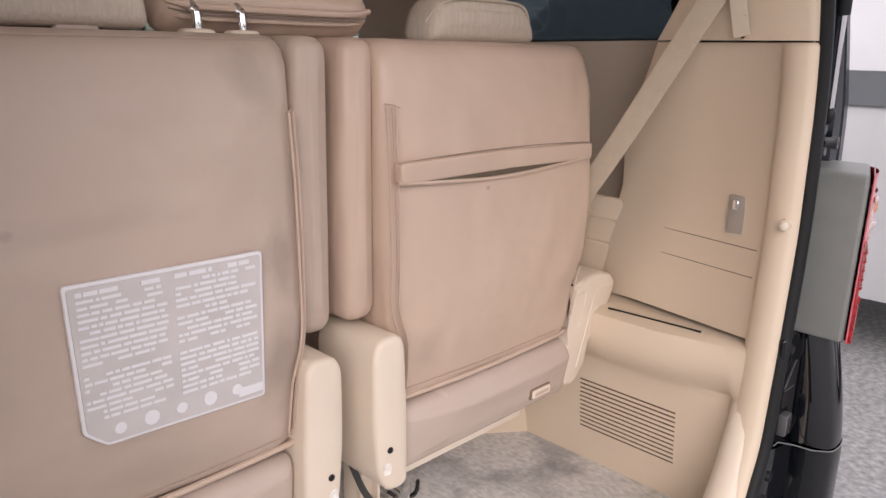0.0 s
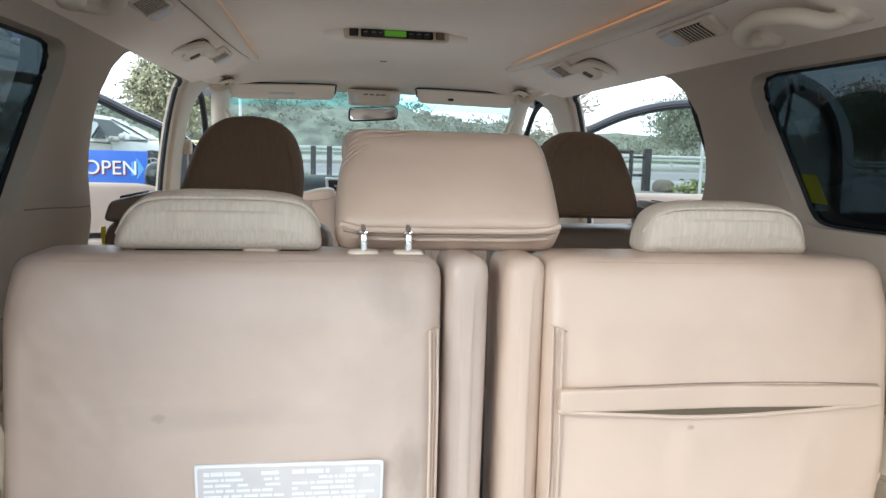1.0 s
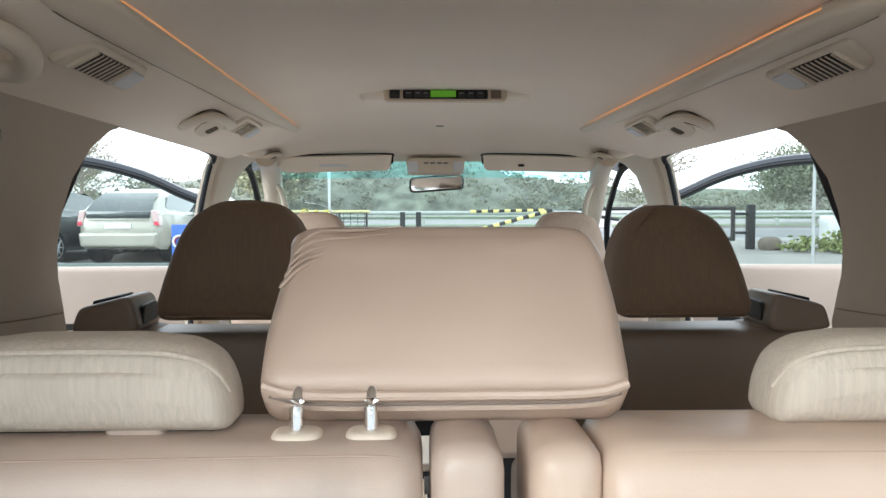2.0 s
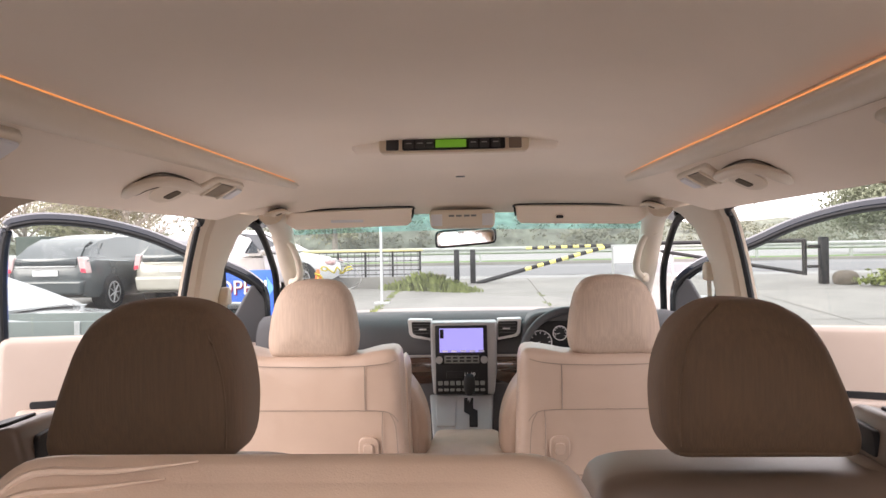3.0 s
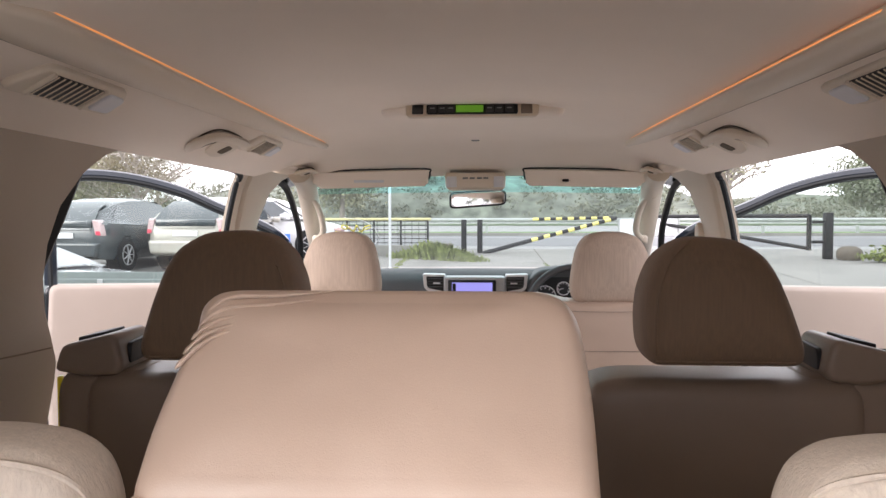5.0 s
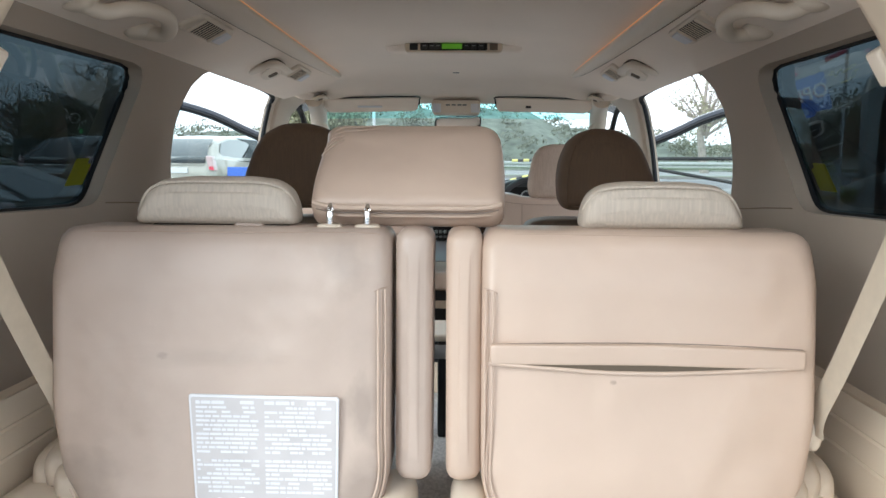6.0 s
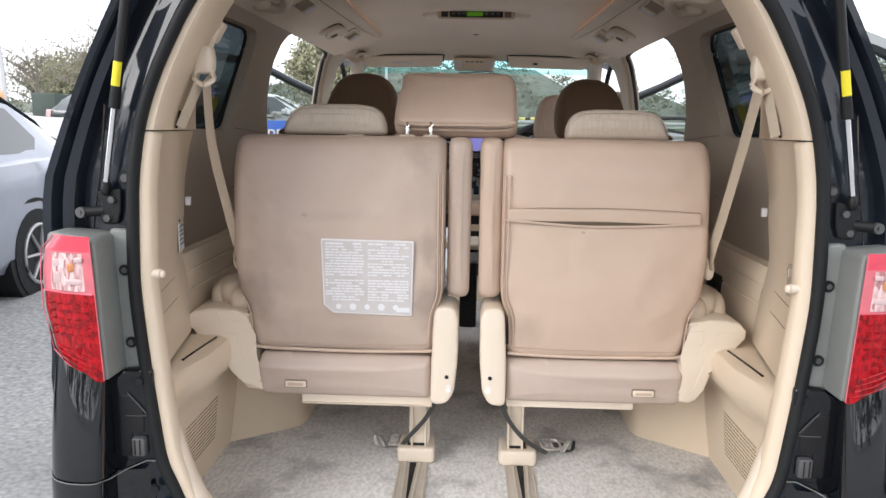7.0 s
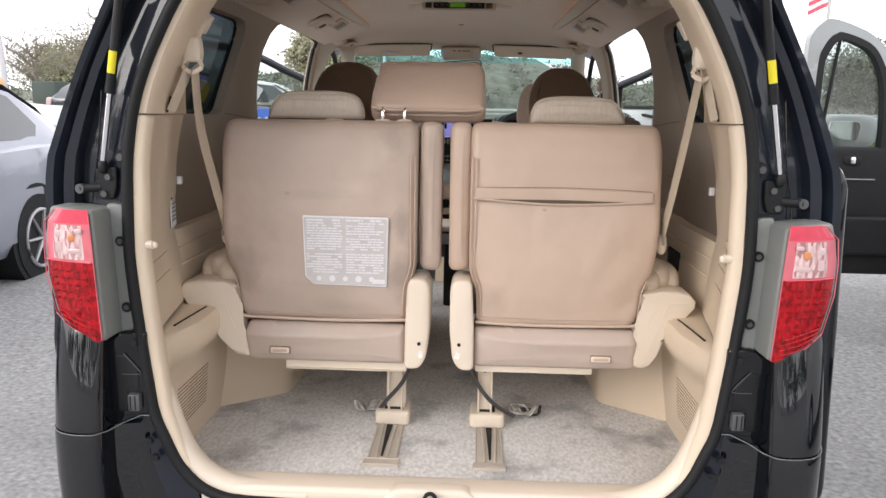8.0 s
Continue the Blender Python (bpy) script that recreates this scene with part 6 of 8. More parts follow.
part("climate_display", box(-0.078, 0.040, 2.9495, 2.955, 1.168, 1.192, 0.002), M_DARK, sc, "dark climate display")


def writing(name, body, size, where, material, parent=None, label=""):
    c = bpy.data.curves.new(name, "FONT")
    c.body, c.size, c.align_x, c.align_y, c.extrude = body, size, "CENTER", "CENTER", 0.0004 if size < 0.1 else 0.004
    tmp = bpy.data.objects.new(name, c)
    me = bpy.data.meshes.new_from_object(tmp)
    bpy.data.objects.remove(tmp)
    ob = new(name, me)
    me.materials.append(material)
    if parent:
        ob.parent = parent
        ob.matrix_basis = Matrix.Translation(-root_of(parent).location) @ where
    else:
        ob.matrix_basis = where
    return tagged(ob, label)


writing("clock_digits", "11:49", 0.020, pose(0.008, 2.9485, 1.180, 90, 0, 0), M_WHITE, sc, "white clock digits")
for k in range(8):
    part("climate_key", box(-0.110 + 0.0225 * k, -0.093 + 0.0225 * k, 2.9485, 2.955, 1.140, 1.156, 0.002, 1), M_GREYP, sc)
    part("climate_key", box(-0.110 + 0.0225 * k, -0.093 + 0.0225 * k, 2.9485, 2.955, 1.118, 1.128, 0.002, 1), M_GREYP, sc)
for s in (-1, 1):
    fan = lambda pts: [(-0.0085 + s * u, v) for u, v in pts]
    v = part("air_vent", pad(fan([(0.123, 1.383), (0.214, 1.385), (0.209, 1.330), (0.196, 1.316), (0.123, 1.303)]), 2.972, 3.03, 0.005, to=XYZ, corner=0.006, rings=3), M_BRIGHT, t, "silver-framed air vent")
    part("opening", pad(fan([(0.126, 1.374), (0.199, 1.375), (0.196, 1.336), (0.187, 1.326), (0.126, 1.314)]), 2.969, 3.0, 0.002, to=XYZ, corner=0.005, rings=2), M_DARK, v)
    for k in range(4):
        part("slat", box(*sorted(-0.0085 + s * u for u in (0.129, 0.193)), 2.964, 2.971, 1.331 + 0.011 * k, 1.335 + 0.011 * k, 0.001, 1), M_DASH, v)
    part("tab", box(*sorted(-0.0085 + s * u for u in (0.142, 0.170)), 2.960, 2.966, 1.345, 1.351, 0.001, 1), M_BRIGHT, v)
# instruments and wheel
b = part("binnacle", pad([(0.20, 1.24), (0.205, 1.36), (0.25, 1.405), (0.38, 1.415), (0.51, 1.405), (0.56, 1.36), (0.565, 1.24)], 2.96, 3.15, 0.02, to=XYZ, corner=0.04, rings=2), M_DASH, t)
cl = part("instrument_panel", pad([(0.225, 1.255), (0.228, 1.345), (0.265, 1.375), (0.50, 1.375), (0.535, 1.345), (0.54, 1.255)], 2.954, 2.97, 0.004, to=XYZ, corner=0.03, rings=2), M_DARK, t, "black instrument cluster")
for x, z, r in ((0.272, 1.298, 0.042), (0.345, 1.330, 0.026), (0.405, 1.330, 0.026), (0.485, 1.300, 0.042)):
    d = part("dial", tube([(x, 2.954, z), (x, 2.950, z)], r, 24), mat("dial_face", (0.015, 0.016, 0.02), 0.3), cl)
    ring = [(x + r * math.cos(a), 2.949, z + r * math.sin(a)) for a in [2 * math.pi * k / 24 for k in range(24)]]
    part("ring", tube(ring, 0.002, 5, closed=True), M_WHITE, d)
    for k in range(9):
        a = radians(-30 + 30 * k)
        part("tick", tube([(x + r * 0.72 * math.cos(a), 2.949, z + r * 0.72 * math.sin(a)), (x + r * 0.92 * math.cos(a), 2.949, z + r * 0.92 * math.sin(a))], 0.0016, 4), M_WHITE, d)
    part("needle", tube([(x, 2.9485, z), (x - r * 0.8, 2.9485, z - r * 0.2)], 0.0014, 4), M_WHITE, d)
part("gear_lamp", box(0.292, 0.305, 2.948, 2.951, 1.268, 1.288, 0.001, 1), mat("green_lamp", (0.1, 0.4, 0.1), 0.4, glow=(0.1, 0.9, 0.25, 0.8)), cl)
wh = thing("steering_wheel", (0.385, 2.86, 1.24), "dark leather steering wheel with a silver badge", "steering wheel")
M = pose(0.385, 2.845, 1.245, -22, 0, 0)
ring = [M @ Vector((0.187 * math.cos(a), 0, 0.187 * math.sin(a))) for a in [2 * math.pi * k / 40 for k in range(40)]]
part("rim", tube(ring, 0.014, 10, closed=True), M_DASH, wh)
part("hub", moved(pad([(-0.07, 0.045), (0.07, 0.045), (0.06, -0.05), (-0.06, -0.05)], -0.02, 0.03, 0.01, to=XYZ, corner=0.03, rings=2), M), M_DASH, wh)
for a in (8, 172, 250, 290):
    e = radians(a)
    part("spoke", tube([M @ Vector((0.05 * math.cos(e), 0, 0.05 * math.sin(e))), M @ Vector((0.185 * math.cos(e), 0, 0.185 * math.sin(e)))], 0.016, 8, flat=0.5), M_DASH, wh)
part("badge", tube([M @ Vector((0.022 * math.cos(a), -0.024, 0.015 * math.sin(a))) for a in [2 * math.pi * k / 20 for k in range(20)]], 0.0025, 6, closed=True), M_CHROME, wh, "plain silver ring badge")
part("column", tube([(0.385, 2.87, 1.235), (0.385, 3.0, 1.20)], 0.04, 12), M_DASH, wh)

# centre console box
t = thing("console_box", (-0.012, 2.6, FLOOR), "beige padded console box between the front seats", "console box")
part("lid", pad([(-0.134, 2.38), (0.124, 2.38), (0.112, 2.78), (-0.112, 2.78)], 0.945, 1.022, 0.022, 0.004, to=lambda u, v, d: (u, v, 1.967 - d), corner=0.03), M_SEAT2, t, "padded vinyl lid")
part("body", box(-0.118, 0.106, 2.42, 2.80, FLOOR, 0.945, 0.01), M_TRIM, t)
part("rear_slot", box(-0.10, 0.09, 2.416, 2.43, 0.895, 0.940, 0.003), M_DARK, t, "dark storage slot")
part("rear_panel", box(-0.09, 0.08, 2.412, 2.43, 0.62, 0.86, 0.01), M_DARK, t)
t = thing("cup_tray", (-0.01, 1.92, FLOOR), "beige folding cup tray between the second-row seats", "tray")
part("tray_top", pad([(-0.12, 1.80), (0.10, 1.80), (0.10, 2.06), (-0.12, 2.06)], 0.86, 0.885, 0.008, to=lambda u, v, d: (u, v, d), corner=0.03, rings=2), M_PALE, t)
part("tray_stem", box(-0.05, 0.03, 1.88, 1.98, FLOOR, 0.86, 0.01), M_DARK, t)
part("tray_tablet", box(-0.06, 0.05, 1.795, 1.80, 0.80, 0.85, 0.004), M_SILVER, t)


# ---- seat belts and trim details ----
for s in (-1, 1):
    t = thing("seat_belt", (s * 0.585, 0.10, 1.50), "beige seat belt hanging from a guide on the pillar", "seat belt", "rear seat belts")
    gx = 0.600 if s > 0 else 0.580
    part("guide", pad([(gx - 0.018, 1.568), (gx + 0.014, 1.568), (gx + 0.022, 1.540), (gx + 0.021, 1.510), (gx - 0.018, 1.510), (gx - 0.022, 1.535)], 0.108, 0.140, 0.008, 0.002, to=lambda u, v, d: (s * u, d, v), corner=0.008), M_PALE, t)
    part("stem", tube([(s * (gx - 0.012), 0.16, 1.61), (s * (gx - 0.002), 0.13, 1.555)], 0.012, 10, flat=0.5), M_PALE, t)
    part("loop", tube(smooth_path([(s * (gx + 0.016), 0.116, 1.514), (s * (gx + 0.021), 0.112, 1.500), (s * gx, 0.106, 1.486), (s * (gx - 0.022), 0.112, 1.498), (s * (gx - 0.016), 0.116, 1.514)]), 0.0055, 8), M_PALE, t)
    belt = smooth_path([(s * (gx - 0.006), 0.112, 1.500), (s * 0.598, 0.20, 1.36), (s * 0.600, 0.30, 1.20), (s * 0.600, 0.365, 1.10), (s * 0.603, 0.375, 1.06)])
    part("webbing", tube(belt, 0.021, 8, flat=0.06, up=(s * 1.0, 0.15, 0)), mat("belt_webbing", (0.50, 0.42, 0.32), 0.7, vary=0.05, scale=60), t)
    part("webbing", tube([(s * (gx + 0.008), 0.114, 1.495), (s * 0.630, 0.100, 1.396)], 0.013, 8, flat=0.08, up=(s * 1.0, 0.5, 0)), bpy.data.materials["belt_webbing"], t)
    part("belt_slot", tube([(s * 0.628, 0.098, 1.430), (s * 0.641, 0.104, 1.394)], 0.003, 6), M_DARK, t)
    part("anchor", squash(s * 0.603, 0.385, 1.060, 0.014, 0.012, 0.030, 0.8, 12), M_PALE, t)
    t = piece("belt_cover", pad([(0.556, 1.622), (0.606, 1.655), (0.630, 1.608), (0.581, 1.580)], 0.185, 0.215, 0.004, to=lambda u, v, d: (s * u, d, v), corner=0.006, rings=2), M_PALE, "pale square plastic belt cover under the roof", "belt cover", "", "belt covers")
    t = thing("trim_hook", (s * 0.652, -0.012, 1.094), "round beige trim button on the pillar", "hook", "trim hooks")
    part("button", tube([(s * 0.660, 0.0, 1.094), (s * 0.643, -0.003, 1.094)], 0.010, 14), M_PALE, t)
    part("stud", squash(s * 0.640, -0.003, 1.094, 0.006, 0.007, 0.008, 0.8, 12), M_PALE, t)
t = thing("power_socket", (0.69, 0.10, 1.09), "chrome hook in a recessed beige socket", "socket")
part("recess", box(0.686, 0.700, 0.083, 0.115, 1.055, 1.125, 0.003), mat("socket_grey", (0.30, 0.26, 0.22), 0.4), t)
part("hook", box(0.680, 0.692, 0.093, 0.106, 1.098, 1.118, 0.004), M_CHROME, t)
t = piece("paper_label", moved(box(-0.0015, 0.0015, -0.032, 0.032, -0.043, 0.043, 0.001, 1), pose(-0.7285, 0.325, 1.130, 0, 0, 12)), M_WHITE, "white printed label on the beige trim", "label")
part("label_head", moved(box(-0.0015, 0.0020, -0.032, 0.032, 0.033, 0.043, 0.0005, 1), pose(-0.7280, 0.325, 1.130, 0, 0, 12)), M_DARK, t, "dark heading bar")
for k in range(5):
    part("label_line", moved(box(-0.0015, 0.0020, -0.025, 0.022 - 0.006 * (k % 2), 0.018 - 0.011 * k, 0.022 - 0.011 * k, 0.0003, 1), pose(-0.7280, 0.325, 1.130, 0, 0, 12)), M_GREYP, t)


# grips on the windscreen pillars, front belt guides
for s in (-1, 1):
    t = thing("pillar_grip", (s * 0.67, 3.06, 1.60), "curved beige grip on the windscreen pillar", "grab handle", "pillar grips")
    part("grip", tube(smooth_path([(s * 0.692, 2.945, 1.705), (s * 0.664, 2.985, 1.675), (s * 0.655, 3.05, 1.615), (s * 0.662, 3.115, 1.555), (s * 0.700, 3.165, 1.520)], 5), 0.0135, 10, flat=0.8), M_PALE, t)
    for p in ((0.695, 2.945, 1.705), (0.705, 3.168, 1.520)):
        part("mount", squash(s * p[0], p[1], p[2], 0.016, 0.024, 0.020, 0.7, 12), M_PALE, t)
    dz = 0.0 if s < 0 else 0.055
    t = thing("front_seat_belt", (s * 0.76, 2.5, 1.45), "beige seat belt hanging from its guide on the door pillar", "seat belt", "front seat belts")
    part("guide", pad([(2.480, 1.482 + dz), (2.490, 1.53 + dz), (2.51, 1.542 + dz), (2.53, 1.53 + dz), (2.535, 1.482 + dz)], 0.742, 0.772, 0.008, 0.002, to=lambda u, v, d: (s * d, u, v), corner=0.01), M_PALE, t)
    part("webbing", tube([(s * 0.757, 2.508, 1.485 + dz), (s * 0.757, 2.50, 1.30), (s * 0.757, 2.50, 0.85)], 0.022, 8, flat=0.07, up=(1, 0, 0)), bpy.data.materials["belt_webbing"], t)


# ---- doors ----
def front_door(s):
    t = thing("front_door", (s * 0.85, 3.25, 0.35), "open front door with beige trim and a dark window frame", "car door", "front doors")
    a = radians(60)
    d = Vector((s * math.sin(a), -math.cos(a), 0))
    nrm = Vector((-s * math.cos(a), -math.sin(a), 0))          # towards the cabin
    o = Vector((s * 0.85, 3.25, 0))
    to = lambda u, v, k: tuple(o + d * u + Vector((0, 0, v)) + nrm * -k)
    belt = lambda u: 1.325 + 0.03 * u
    part("panel", pad([(0.0, belt(0) - 0.06), (0.25, belt(0.25)), (0.95, belt(0.95)), (0.97, 1.0), (0.95, 0.45), (0.0, 0.45)], -0.05, 0.06, 0.02, 0.004, to=to, corner=0.03, rings=3), M_DOORTRIM, t, "beige door trim panel")
    part("skin", pad([(-0.02, 1.27), (0.25, belt(0.25) - 0.01), (0.97, belt(0.95) - 0.01), (0.99, 1.0), (0.97, 0.40), (-0.02, 0.40)], 0.05, 0.10, 0.015, to=to, corner=0.03, rings=2), M_BLACK, t, "black outer skin")
    part("armrest", pad([(0.30, 1.08), (0.90, 1.10), (0.92, 1.03), (0.30, 1.01)], -0.10, -0.04, 0.015, to=to, corner=0.02, rings=2), M_DOORTRIM, t)
    part("pull_slot", pad([(0.45, 1.115), (0.86, 1.125), (0.86, 1.098), (0.45, 1.09)], -0.056, -0.05, 0.003, to=to, corner=0.01, rings=2), M_DARK, t)
    top = smooth_path([to(0.0, 1.30, 0.0), to(0.0, 1.47, 0.0), to(0.06, 1.545, 0.0), to(0.16, 1.598, 0.0), to(0.30, 1.655, 0.0), to(0.45, 1.722, 0.0), to(0.62, 1.768, 0.0), to(0.78, 1.785, 0.0), to(0.88, 1.775, 0.0), to(0.925, 1.745, 0.0), to(0.945, 1.60, 0.0), to(0.945, 1.35, 0.0)], 5)
    part("window_frame", tube(top, 0.024, 8), M_NAVY, t, "dark window frame")
    inner = [p + nrm * 0.022 - Vector((0, 0, 0.012)) for p in top]
    part("frame_seal", tube(inner, 0.009, 6), M_RUBBER, t)
    pane = [(0.02, 1.30), (0.02, 1.46), (0.07, 1.53), (0.17, 1.585), (0.31, 1.642), (0.46, 1.708), (0.62, 1.752), (0.78, 1.77), (0.87, 1.762), (0.91, 1.735), (0.93, 1.60), (0.93, 1.33)]
    bm = bmesh.new()
    bm.faces.new([bm.verts.new(to(u, v, 0.0)) for u, v in pane])
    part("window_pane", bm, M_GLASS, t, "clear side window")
    part("mirror_sail", pad([(0.0, 1.27), (0.0, 1.45), (0.05, 1.52), (0.16, 1.33), (0.16, 1.28)], -0.03, 0.0, 0.008, to=to, corner=0.02, rings=2), M_DASH, t, "dark grey corner panel")
    part("divider", tube([to(0.155, 1.31, 0.0), to(0.165, 1.585, 0.0)], 0.012, 8), M_RUBBER, t)
    c = to(0.10, 1.35, 0.16)
    m = part("door_mirror", squash(c[0], c[1], c[2], 0.085, 0.10, 0.085, 0.6, 18), M_BLACK, t, "black door mirror")
    return t


for s in (-1, 1):
    front_door(s)
    # sliding door, pushed back beside the quarter window
    t = thing("sliding_door", (s * 0.98, 0.75, 0.35), "black sliding door pushed fully back beside the window", "car door", "sliding doors")
    lean_in = lambda z: interp(z, [(1.15, 0.0), (1.30, 0.04), (1.45, 0.115), (1.75, 0.25)])
    part("skin", pad([(0.19, 0.40), (1.33, 0.40), (1.33, 1.30), (0.19, 1.30)], 0.955, 1.022, 0.02, to=lambda u, v, d: (s * (d - lean_in(v)), u, v), corner=0.05, rings=2), M_BLACK, t)
    fr = [(0.22, 1.30), (0.30, 1.62), (0.38, 1.735), (1.27, 1.755), (1.32, 1.70), (1.335, 1.30)]
    part("window_frame", tube(smooth_path([(s * (0.975 - lean_in(v)), u, v) for u, v in fr], 4), 0.022, 8), M_DARK, t)
    bm = bmesh.new()
    bm.faces.new([bm.verts.new((s * (0.978 - lean_in(v)), u, v)) for u, v in fr])
    part("window_pane", bm, M_PRIVACY, t, "tinted sliding door window")
    part("sticker", pad([(0.905, 1.425), (0.982, 1.427), (0.984, 1.476), (0.968, 1.478), (0.966, 1.490), (0.910, 1.488)], 0.0, 0.001, 0.0003, to=lambda u, v, d: (s * (0.972 - lean_in(v) + d), u, v), corner=0.003, rings=2), M_FILM, t, "translucent yellow warning sticker")


# ---- outside ----
def gz(y):
    """Ground height: level round the van, then raised towards the road to fit the camera's view."""
    return 0.0 if y < 2 else 0.042 * (min(y, 26) - 2) if y < 26 else 1.008


def sheet(x0, x1, y0, y1, dz, nx=12, ny=12):
    return loft([[(x0 + (x1 - x0) * i / nx, y0 + (y1 - y0) * j / ny, gz(y0 + (y1 - y0) * j / ny) + dz) for i in range(nx + 1)] for j in range(ny + 1)])


rows = []
for y in [-400, -100, -30, -10, 0, 2, 5, 8, 11, 14, 17, 20, 23, 26, 40, 80, 200, 600]:
    rows.append([(x, y, gz(y)) for x in (-600, -200, -60, -25, -12, -6, -3, 0, 3, 6, 12, 25, 60, 200, 600)])
piece("ground", loft(rows), M_ASPHALT, "worn grey tarmac forecourt rising to the road", "ground", "structure", at=(0, 0, 0))
piece("pavement", sheet(-30, 30, 9.0, 21.0, 0.006), M_CONCRETE, "pale concrete apron with weedy joints", "pavement", "structure", at=(0, 12, 0))
for x in (-6.0, -1.9, 1.36, 5.8, 10.0):
    piece("joint", sheet(x - 0.012, x + 0.012, 9.0, 21.0, 0.010, 1, 12), M_JOINT, "dark joint between two concrete slabs", "joint", "structure")
for y in (12.2, 16.9):
    piece("joint", sheet(-30, 30, y - 0.012, y + 0.012, 0.010, 12, 1), M_JOINT, "dark joint across the concrete apron", "joint", "structure")


def blades(rng, spots, h, bm=None):
    """Thin upright grass blades round the given spots (x, y, spread, height factor, number)."""
    bm = bm or bmesh.new()
    for x, y, w, k, n in spots:
        for _ in range(n):
            px, py = x + rng.gauss(0, w), y + rng.gauss(0, w)
            z, g, a = gz(py), h * k * rng.uniform(0.4, 1.2), rng.uniform(0, 6.283)
            dx, dy, b = math.cos(a) * g * 0.45, math.sin(a) * g * 0.45, 0.012 + 0.03 * g
            bm.faces.new([bm.verts.new((px - b, py, z - 0.01)), bm.verts.new((px + b, py, z - 0.01)), bm.verts.new((px + dx * 0.5 + b * 0.6, py + dy * 0.5, z + g * 0.7)), bm.verts.new((px + dx, py + dy, z + g))])
    return bm


rng = random.Random(21)
spots = [(-1.9 + rng.uniform(-0.03, 0.03), y, 0.035, rng.uniform(0.5, 1.3), 16) for y in [12.4 + 0.16 * k for k in range(38)] if rng.random() < 0.7]
spots += [(1.36 + rng.uniform(-0.03, 0.03), rng.uniform(12.5, 16.8), 0.03, rng.uniform(0.4, 0.8), 7) for _ in range(16)]
piece("weeds", blades(rng, spots, 0.05), M_WEED, "patchy weeds growing in the concrete joints", "weeds", "stuff", at=(-1.9, 14.0, gz(14.0)))
piece("road", sheet(-200, 200, 22.0, 28.6, 0.008, 4, 6), mat("road_tarmac", (0.17, 0.17, 0.175), 0.85, vary=0.1, scale=0.8), "pale grey road across the entrance", "road", "structure", at=(0, 25, 1))
piece("verge", sheet(-200, 200, 28.6, 36.0, 0.05, 60, 4), M_GRASS, "bright green grass verge beyond the road", "verge", "structure", at=(0, 32, 1))
piece("kerb", box(-200, 200, 28.4, 28.6, 0.95, 1.13, 0.02), M_CONCRETE, "concrete kerb along the verge", "kerb", "structure")

t = thing("guard_rail", (0, 33.2, 1.0), "galvanised steel guard rail beyond the road", "guard rail")
part("beam", loft([[(x, 33.2 + d, 1.38 + h) for d, h in ((0.0, 0.0), (-0.06, 0.05), (-0.06, 0.11), (0, 0.16), (-0.06, 0.21), (-0.06, 0.27), (0, 0.32))] for x in (-60, -20, 20, 60)]), M_GALV, t)
for k in range(25):
    part("post", box(-48 + 4 * k, -47.88 + 4 * k, 33.2, 33.3, 0.95, 1.66, 0.01, 1), M_GALV, t)


def leafy(rng, cx, cy, cz, sx, sy, sz, n, size, bm=None):
    """Many small leaf faces gathered in clumps, with gaps and an uneven outline."""
    bm = bm or bmesh.new()
    clumps = []
    for _ in range(max(6, n // 60)):
        a, b, r = rng.uniform(0, 6.283), rng.uniform(-0.9, 1.0), rng.uniform(0.35, 1.0)
        q = math.sqrt(max(0, 1 - b * b))
        clumps.append((cx + sx * r * q * math.cos(a), cy + sy * r * q * math.sin(a), cz + sz * r * b, rng.uniform(0.15, 0.35)))
    for _ in range(n):
        x, y, z, w = clumps[rng.randrange(len(clumps))]
        p = Vector((x + rng.gauss(0, w * sx * 0.6), y + rng.gauss(0, w * sy * 0.6), z + rng.gauss(0, w * sz * 0.6)))
        u = Vector((rng.gauss(0, 1), rng.gauss(0, 1), rng.gauss(0, 1))).normalized()
        v = u.cross(Vector((rng.gauss(0, 1), rng.gauss(0, 1), rng.gauss(0, 1)))).normalized()
        k = size * rng.uniform(0.6, 1.4)
        bm.faces.new([bm.verts.new(p + u * k), bm.verts.new(p + v * k * 0.6), bm.verts.new(p - u * k), bm.verts.new(p - v * k * 0.6)])
    return bm


